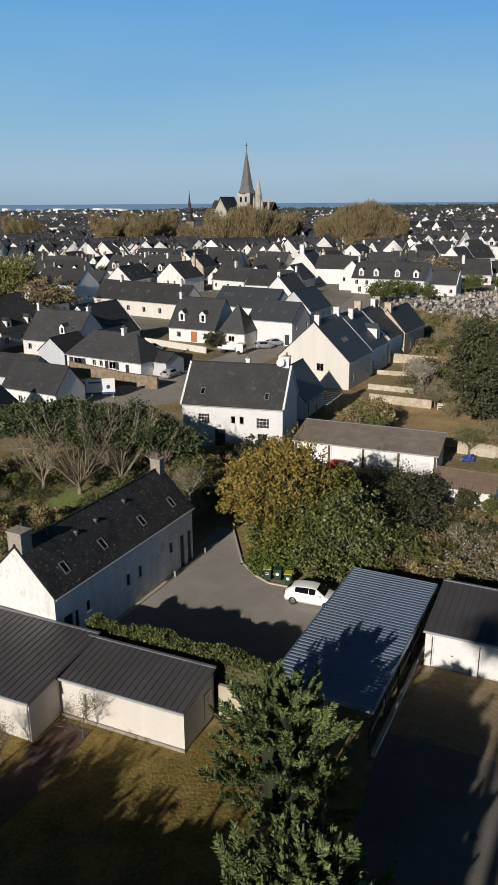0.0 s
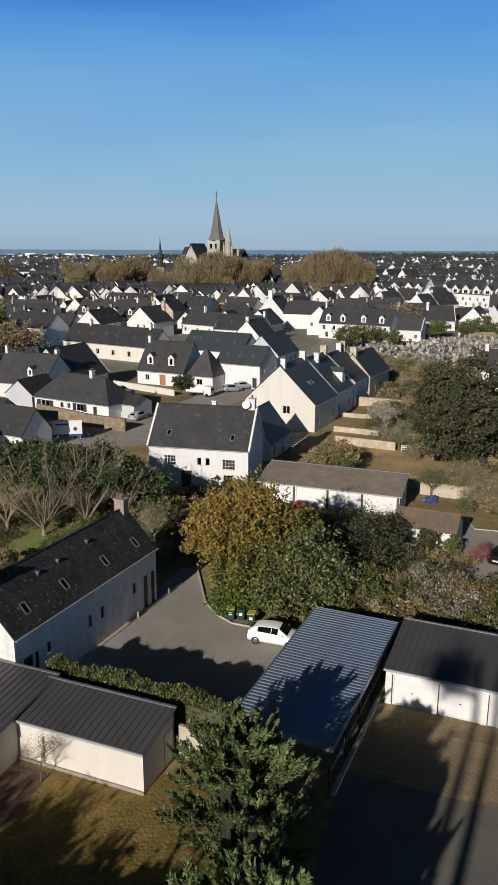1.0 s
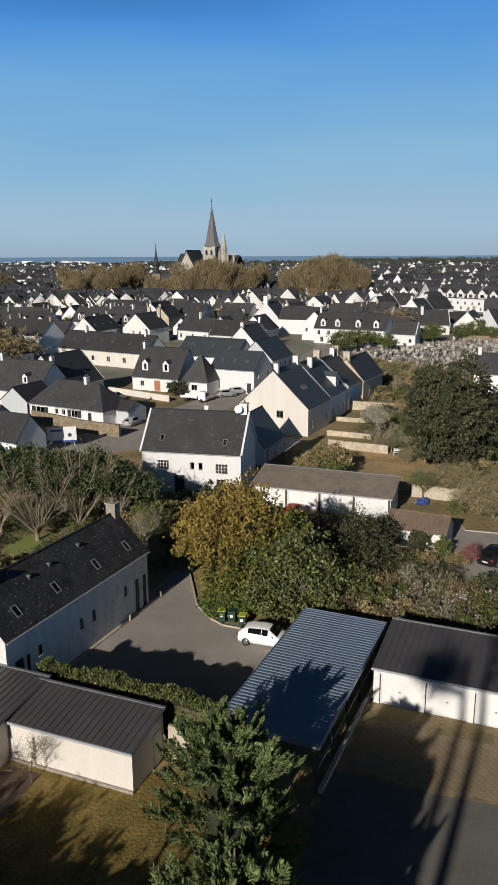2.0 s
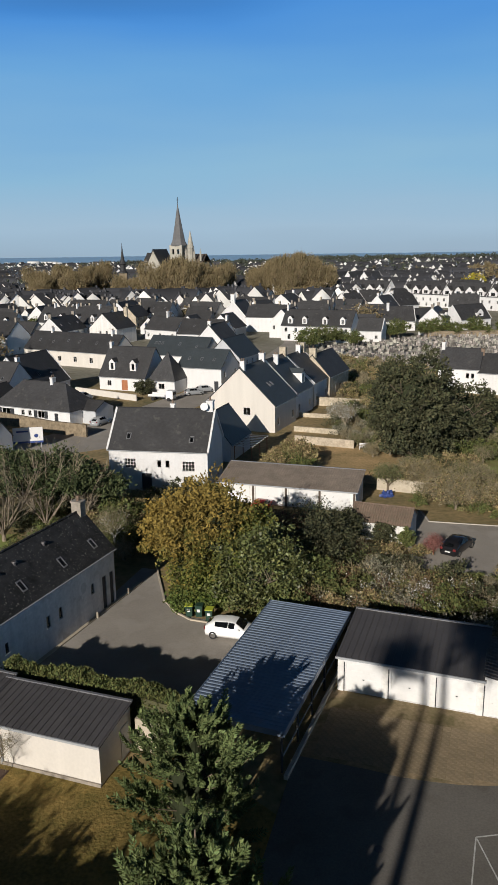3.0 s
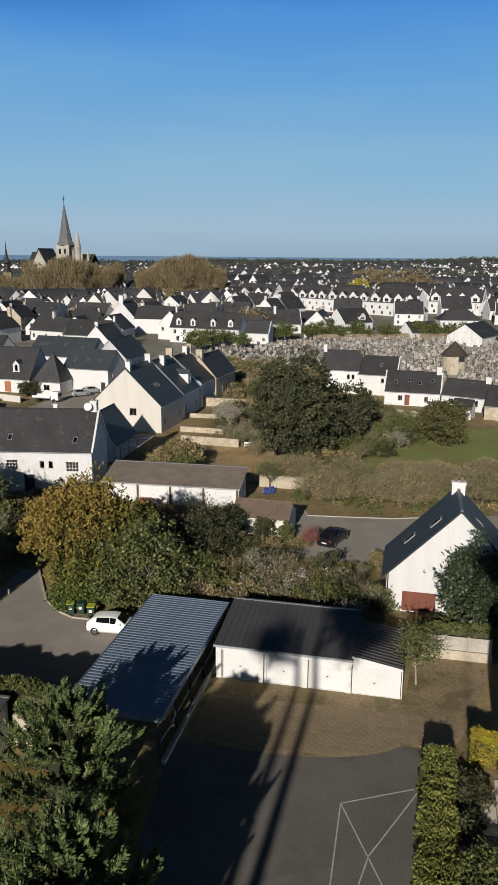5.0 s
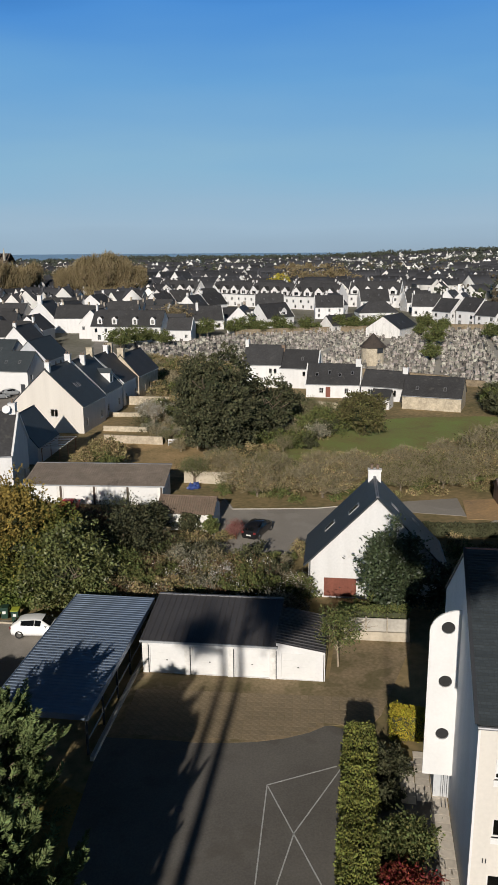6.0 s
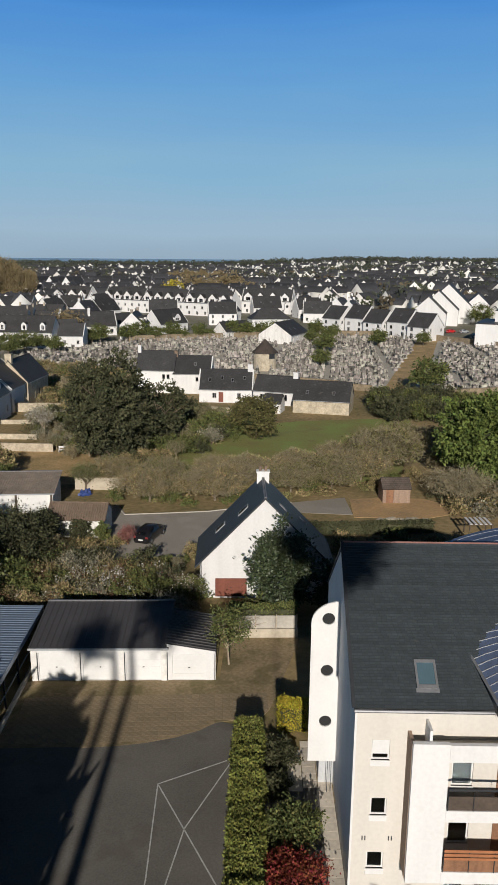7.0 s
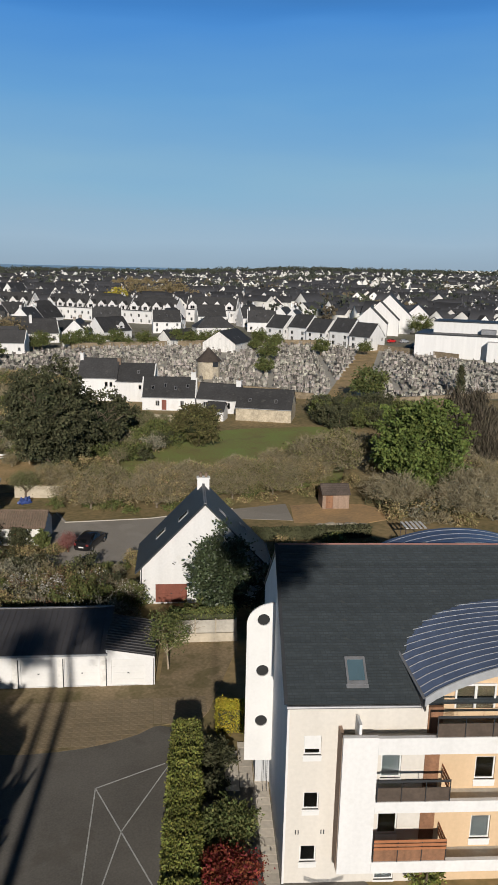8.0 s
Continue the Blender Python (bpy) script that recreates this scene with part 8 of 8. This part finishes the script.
# pale blocks on the far hillside and across the marsh
rng = np.random.default_rng(10)
B = [(1650 + 40 * i * 0.8, 1640 - 40 * i * 0.6, 22, rng.uniform(20, 50), 14, rng.uniform(8, 14), -0.7) for i in range(9)]
B += [(x, 2700 + rng.uniform(-120, 120), 0, rng.uniform(12, 40), 14, rng.uniform(4, 9), 0.1) for x in np.linspace(-880, -420, 15)]
tagged(new("distant_blocks", welded("distant_blocks", cuboids(B), "far_wall")), "long white blocks across the marsh and hill", "buildings", kind="stuff")

# ---- vehicles and small things ----
def car(label, x, y, yaw, paint, L=4.05, Wd=1.74, H=1.46, name="car", group=""):
    c = thing(name, x, y, 0.03, yaw, label, "car", group)
    hx = L / 2
    # stations from tail to nose: x, half width, belt, roof height, half width of the roof
    k = H / 1.46
    st = [(-hx, 0.66, 0.80, 0.82, 0.58), (-hx + 0.10, 0.80, 0.98, 1.00, 0.64), (-hx + 0.48, 0.86, 1.08, 1.24, 0.58), (-hx + 0.85, 0.87, 1.07, 1.38, 0.60), (-0.1, 0.87, 1.04, 1.46, 0.61), (0.40, 0.87, 1.01, 1.41, 0.60), (hx - 0.95, 0.86, 0.95, 0.97, 0.70), (hx - 0.40, 0.80, 0.82, 0.85, 0.60), (hx - 0.10, 0.70, 0.66, 0.68, 0.52), (hx, 0.56, 0.45, 0.47, 0.42)]
    def section(q):
        px, w, belt, top, rw_ = q
        w, rw_ = w * Wd / 1.74, rw_ * Wd / 1.74
        half = [(w * 0.88, 0.20), (w, 0.42), (w * 0.985, belt * k), (rw_, top * k - 0.03), (rw_ * 0.75, top * k)]
        return [(px, y_, z_) for y_, z_ in half] + [(px, -y_, z_) for y_, z_ in half[::-1]]
    bm = bmesh.new()
    rows = [[bm.verts.new(p) for p in section(q)] for q in st]
    for a_, b_ in zip(rows, rows[1:]):
        for i in range(10):
            bm.faces.new((a_[i], a_[(i + 1) % 10], b_[(i + 1) % 10], b_[i]))
    bm.faces.new(rows[0])
    bm.faces.new(rows[-1][::-1])
    bmesh.ops.recalc_face_normals(bm, faces=bm.faces)
    for f in bm.faces:
        f.smooth = True
    body = part("body", bm, paint, c)
    def glazing(i0, i1, quad, inset=0.12, lift=0.02):
        """A pane laid a little proud of the shell between two stations."""
        A, B = section(st[i0]), section(st[i1])
        p = [Vector(v) for v in ((A[quad[0]], B[quad[0]], B[quad[1]], A[quad[1]]))]
        mid = sum(p, Vector()) / 4
        n_ = (p[1] - p[0]).cross(p[2] - p[0]).normalized()
        if n_.dot(mid - Vector((0, 0, 0.7))) < 0:
            n_.negate()
        bm = bmesh.new()
        bm.faces.new([bm.verts.new(mid + (v - mid) * (1 - inset) + n_ * lift) for v in p])
        bmesh.ops.solidify(bm, geom=bm.faces[:], thickness=0.012)
        return part("car_window", bm, "car_glass", c, "dark tinted glass")
    for i0, i1 in ((3, 4), (4, 5)):
        glazing(i0, i1, (2, 3), 0.05)
        glazing(i0, i1, (7, 6), 0.05)
    glazing(1, 2, (4, 5), 0.06)
    glazing(5, 6, (3, 6), 0.07, 0.045)
    for px in (-hx + 0.72, hx - 0.78):
        for sy in (-1, 1):
            w = part("wheel", tube(bmesh.new(), (px, sy * (Wd / 2 - 0.18), 0.31), (px, sy * (Wd / 2 + 0.01), 0.31), 0.31, 0.31, 16), "tyre", c)
            part("rim", tube(bmesh.new(), (px, sy * (Wd / 2 + 0.011), 0.31), (px, sy * (Wd / 2 + 0.025), 0.31), 0.2, 0.17, 12), "chrome", w)
    for sy in (-1, 1):
        part("tail_light", boxed(-hx - 0.01, sy * 0.66 - 0.13, 0.72, -hx + 0.1, sy * 0.66 + 0.13, 0.92), "tail_red", body)
        part("headlight", boxed(hx - 0.14, sy * 0.62 - 0.16, 0.6, hx - 0.02, sy * 0.62 + 0.16, 0.72), "chrome", body)
        part("mirror", boxed(hx - 1.35, sy * (Wd / 2 + 0.08) - 0.07, 0.95, hx - 1.2, sy * (Wd / 2 + 0.08) + 0.07, 1.08), paint, body)
    part("number_plate", boxed(-hx - 0.02, -0.26, 0.5, -hx + 0.02, 0.26, 0.62), "paint_white", body)
    return c


car("small white hatchback parked beside the carport", 4.6, 50.45, -21, "car_white")
car("black estate car parked on the driveway", 27.4, 65.2, 46, "car_black", 4.4, 1.82, 1.5)
car("red car parked before the garages", 9.6, 78.9, 68, "car_red")
g = car("grey car parked in the town lane", -13.4, 127.5, 60, "car_grey", group="town cars")
for x, y, a in ((3.0, 153.4, 15), (5.4, 156.6, 20), (7.4, 163.0, 62), (9.6, 163.5, 62), (34, 300, 80), (36.5, 310, 80), (38, 320, 80), (-19.5, 152, -28), (-51, 172, 10), (-55, 176, 10), (205, 214, 40), (184, 228, 30), (188, 222, 30), (214, 230, 0)):
    copy_thing(g, pose(x, y, 0.03, 0, 0, a))
car("red car parked beyond the cemetery", 209.5, 232.5, 5, "car_red")
car("white van parked in the lane", 36.8, 255.0, 75, "car_white", 5.2, 1.95, 2.2, "van")


def wheelie_bin(label, x, y, lid, yaw):
    b = thing("wheelie_bin", x, y, 0.03, yaw, label, "bin", "bins by the car park")
    bm = bmesh.new()
    v = [bm.verts.new(p) for p in ((-0.24, -0.27, 0.1), (0.24, -0.27, 0.1), (0.24, 0.27, 0.1), (-0.24, 0.27, 0.1), (-0.3, -0.36, 1.0), (0.3, -0.36, 1.0), (0.3, 0.36, 1.0), (-0.3, 0.36, 1.0))]
    for q in ((3, 2, 1, 0), (4, 5, 6, 7), (0, 1, 5, 4), (1, 2, 6, 5), (2, 3, 7, 6), (3, 0, 4, 7)):
        bm.faces.new([v[i] for i in q])
    part("body", bm, "plastic_green", b)
    part("lid", boxed(-0.33, -0.4, 1.0, 0.33, 0.38, 1.07, bevel=0.02), lid, b)
    part("sticker", boxed(-0.13, -0.372, 0.55, 0.13, -0.34, 0.78), "paint_white", b)
    for sx in (-0.26, 0.2):
        part("wheel", tube(bmesh.new(), (sx, 0.3, 0.11), (sx + 0.06, 0.3, 0.11), 0.1, 0.1, 10), "tyre", b)


wheelie_bin("dark green bin with a yellow-green lid", 1.35, 54.1, "plastic_lime", -10)
wheelie_bin("dark green wheeled bin", 2.15, 53.95, "plastic_green", -12)
wheelie_bin("dark green bin with a lime lid beside the car", 2.95, 53.2, "plastic_lime", -15)

# kerb round the planted edge
kerb = thing("kerb", 0, 0, 0, 0, "pale concrete kerb round the planted bed", "kerb", kind="structure")
KP = [(-1.6, 64.0), (-0.75, 57.2), (0.2, 54.9), (1.4, 53.4), (3.2, 52.6)]
for a, b in zip(KP, KP[1:]):
    v = Vector(b) - Vector(a)
    part("kerb_stone", boxed(0, -0.07, 0, v.length - 0.02, 0.07, 0.14), "concrete_pale", kerb).matrix_local = pose(a[0], a[1], 0, 0, 0, math.degrees(math.atan2(v.y, v.x)))
verge = thing("kerb", 0, 0, 0, 0, "low pale kerb between driveway and grass", "kerb", kind="structure")
VP = [(27.3, 77.2), (27.2, 73.4), (32.0, 71.8), (36.2, 70.5), (46.6, 69.5)]
for a, b in zip(VP, VP[1:]):
    v = Vector(b) - Vector(a)
    part("kerb_stone", boxed(0, -0.06, 0, v.length - 0.02, 0.06, 0.12), "concrete", verge).matrix_local = pose(a[0], a[1], 0, 0, 0, math.degrees(math.atan2(v.y, v.x)))
edge = thing("kerb", 0, 0, 0, 0, "pale concrete strip along the long house", "kerb", kind="structure")
part("kerb_stone", boxed(0, -0.15, 0, 15.0, 0.15, 0.12), "concrete_pale", edge).matrix_local = pose(-9.75, 47.6, 0, 0, 0, 63)
for i, (x, y) in enumerate(((-6.3, 55.2), (-6.05, 54.6), (-3.9, 58.9))):
    tagged(new("bollard", mesh_of("bollard", lathe(bmesh.new(), ((0.11, 0), (0.1, 0.46), (0.07, 0.52)), 10), "concrete_pale")), "short pale concrete bollard by the long house", "bollard", "bollards").matrix_basis = pose(x, y, 0.03)

# walls and sheds of the gardens
def wall_run(label, pts, h, t, mat, name="garden_wall"):
    for a, b in zip(pts, pts[1:]):
        v = Vector(b) - Vector(a)
        tagged(new(name, mesh_of(name, box(boxed(0, -t / 2, 0, v.length, t / 2, h), 0, -t / 2 - 0.04, h, v.length, t / 2 + 0.04, h + 0.07), mat)), label, "wall", kind="structure").matrix_basis = pose(a[0], a[1], 0, 0, 0, math.degrees(math.atan2(v.y, v.x)))


wall_run("pale concrete garden wall with panels", [(17.8, 110.0), (26.0, 105.5)], 1.2, 0.15, "stone_pale")
wall_run("pale garden wall with dry stone", [(18.8, 118.0), (25.4, 114.6)], 0.8, 0.2, "stone")
wall_run("low pale wall in the gardens", [(19.8, 129.7), (25.2, 127.3), (30, 126)], 0.7, 0.2, "stone")
wall_run("rough stone garden wall", [(26, 139), (34, 135), (37, 134)], 1.6, 0.4, "stone")
wall_run("rough stone boundary wall", [(-31.5, 131.5), (-20.5, 122.0), (-14.6, 118.5)], 2.0, 0.4, "stone_dark")
wall_run("cream garden wall of the white house", [(-22, 160), (-8.5, 148.5)], 1.2, 0.2, "render_cream")
wall_run("pale wall beside the garages", [(24.5, 85.5), (31.5, 81.8)], 1.5, 0.25, "concrete_pale")
wall_run("low stone wall of the farm garden", [(57, 126), (62, 121), (70, 117)], 1.1, 0.4, "stone")
house("small weathered timber garden shed with a brown roof", 58.4, 65.2, -24, 3.3, 2.6, 1.9, 2.7, wall="wood_grey", roof="roof_brown", front=[(0.4, 0.05, 0.9, 1.7, "door", "wood_brown")], name="garden_shed", gutter=False)
bench = thing("garden_bench", 27.4, 104.6, 0, -20, "white wooden garden bench on dry grass", "bench")
for i in range(3):
    part("slat", boxed(-0.8, -0.25 + 0.16 * i, 0.42, 0.8, -0.13 + 0.16 * i, 0.46), "paint_white", bench)
for i in range(2):
    part("back_slat", boxed(-0.8, 0.26, 0.6 + 0.2 * i, 0.8, 0.3, 0.72 + 0.2 * i), "paint_white", bench)
for sx in (-0.75, 0.7):
    part("leg", boxed(sx, -0.25, 0, sx + 0.06, 0.3, 0.42), "paint_white", bench)
    part("back_post", boxed(sx, 0.25, 0.42, sx + 0.06, 0.31, 0.95), "paint_white", bench)
bm = bmesh.new()
bmesh.ops.create_icosphere(bm, subdivisions=3, radius=1.0)
for v in bm.verts:
    v.co = Vector((v.co.x * 1.2, v.co.y * 0.8, max(0, v.co.z) * 1.2)) * 0.6 * (1 + 0.7 * noise.noise(v.co * 3.4))
single("tarpaulin", bm, "tarp", pose(25.0, 82.6, 0), "crumpled blue tarpaulin over a heap", "tarpaulin")

# sign board on a trailer, and a flatbed truck
sg = thing("billboard", -22.6, 112.4, 0, 8, "white and blue advertising board behind the pine", "billboard")
part("board", boxed(-2.2, -0.06, 0.8, 2.2, 0.06, 3.2), "paint_white", sg)
part("band", boxed(-2.2, -0.075, 0.8, 2.2, -0.062, 1.1), "tarp", sg)
part("bar", boxed(-1.7, -0.075, 2.5, 0.1, -0.062, 2.75), "tarp", sg)
part("emblem", tube(bmesh.new(), (1.2, -0.062, 1.9), (1.2, -0.08, 1.9), 0.3, 0.3, 16), "tarp", sg)
for sx in (-1.9, 1.8):
    part("post", boxed(sx, 0.07, 0, sx + 0.1, 0.17, 2.6), "paint_grey", sg)
tr = thing("flatbed_truck", -3.4, 148.6, 0, -25, "white flatbed truck parked in the lane", "truck")
part("cab", boxed(1.1, -0.9, 0.4, 2.7, 0.9, 2.1, bevel=0.15), "car_white", tr)
part("windscreen", boxed(2.6, -0.75, 1.2, 2.72, 0.75, 1.85), "car_black", tr)
part("bed", boxed(-2.7, -1.0, 0.8, 1.0, 1.0, 0.95), "paint_grey", tr)
for y0, y1 in ((-1.0, -0.95), (0.95, 1.0)):
    part("side_board", boxed(-2.7, y0, 0.95, 1.0, y1, 1.35), "paint_white", tr)
for px in (-1.7, 1.8):
    for sy in (-1, 1):
        part("wheel", tube(bmesh.new(), (px, sy * 0.72, 0.38), (px, sy * 0.95, 0.38), 0.38, 0.38, 14), "tyre", tr)

# flag path beside the apartment house, slab by slab
slabs = thing("flag_path", 20.9, 17.95, 0, -26.8, "pale concrete flags along the apartment house", "path", kind="structure")
flag = mesh_of("flag", boxed(0.012, 0.012, 0, 0.788, 0.588, 0.05), "slab")
for j in range(-10, 18):
    wide = 3 if 11 <= j < 17 else 2 if j == 17 else 1
    for i in range(1, wide + 1):
        piece("flag", flag, slabs, pose(-0.02 - 0.82 * i, j * 0.6 + (0.3 if i == 2 else 0.0), 0.0))
# paving blocks of the court, in rows
court = bpy.data.objects["pavement_court"]
block = mesh_of("paving_block", boxed(0.012, 0.012, 0, 0.488, 0.488, 0.03), "paving")
ca, sa = math.cos(radians(-23)), math.sin(radians(-23))
cells = [(11.6 + i * 0.5 * ca - j * 0.5 * sa, 34.45 + i * 0.5 * sa + j * 0.5 * ca) for i in range(-7, 25) for j in range(-3, 10)]
cells = [p for p in cells if all(inside((p[0] + u * ca - v * sa, p[1] + u * sa + v * ca), PAVED) for u in (0.06, 0.44) for v in (0.06, 0.44))]
for p in cells[:300]:
    piece("paving_block", block, court, pose(p[0], p[1], 0.012, 0, 0, -23))

# drain cover on the court
single("drain_cover", lathe(bmesh.new(), ((0.24, 0.0), (0.24, 0.012), (0.2, 0.014), (0.02, 0.014)), 14), "zinc_dark", pose(10.4, 28.3, 0.03), "dark iron drain cover in the asphalt", "drain cover")


def clothes_airer():
    """A folding airer with its two wings spread."""
    a = thing("clothes_airer", 21.6, 14.9, 0, -26.8, "white folding clothes airer on the terrace", "clothes airer")
    for x0, x1, lift in ((-0.95, -0.32, 0.22), (-0.3, 0.3, 0.0), (0.32, 0.95, 0.22)):
        bm = bmesh.new()
        for k in range(6):
            yy = -0.28 + k * 0.112
            tube(bm, (x0, yy, 0.95 + (lift if x0 < -0.5 else 0)), (x1, yy, 0.95 + (lift if x1 > 0.5 else 0)), 0.012, 0.012, 4)
        part("rail_wing", bm, "paint_white", a)
    for sx in (-0.28, 0.28):
        for sy in (-0.3, 0.3):
            part("leg", tube(bmesh.new(), (sx, sy, 0.0), (-sx * 0.9, sy, 0.95), 0.015, 0.015, 5), "paint_grey", a)


clothes_airer()


def slatted_pergola(x, y, yaw):
    """A garden pergola with white slats across its top."""
    p = thing("pergola", x, y, 0, yaw, "garden pergola with white slats behind the apartment house", "pergola")
    for i in range(5):
        part("slat", boxed(0.1 + 0.5 * i, -2.2, 2.0, 0.36 + 0.5 * i, 0, 2.05), "paint_white", p)
    for yy in (-2.0, -0.2):
        part("beam", boxed(0, yy - 0.05, 1.87, 2.6, yy + 0.05, 1.996), "wood_dark", p)
        for xx in (0.15, 2.45):
            part("post", boxed(xx - 0.05, yy - 0.05, 0, xx + 0.05, yy + 0.05, 1.866), "wood_dark", p)


slatted_pergola(57.6, 52.2, -24)
for i in range(7):
    st_ = random.Random(60 + i)
    bm = bmesh.new()
    bmesh.ops.create_icosphere(bm, subdivisions=2, radius=0.5)
    for v in bm.verts:
        v.co = Vector((v.co.x * 1.5, v.co.y, max(-0.1, v.co.z * 0.5))) * (1 + 0.3 * noise.noise(v.co * 2 + Vector((i, 0, 0))))
    single("stone", bm, "concrete_pale", pose(52.4 + 0.75 * i, 59.8 - 0.35 * i + st_.uniform(-0.3, 0.3), 0.06, 0, 0, st_.uniform(0, 360)), "pale rough stone edging the kitchen garden", "stone", "garden edging stones")
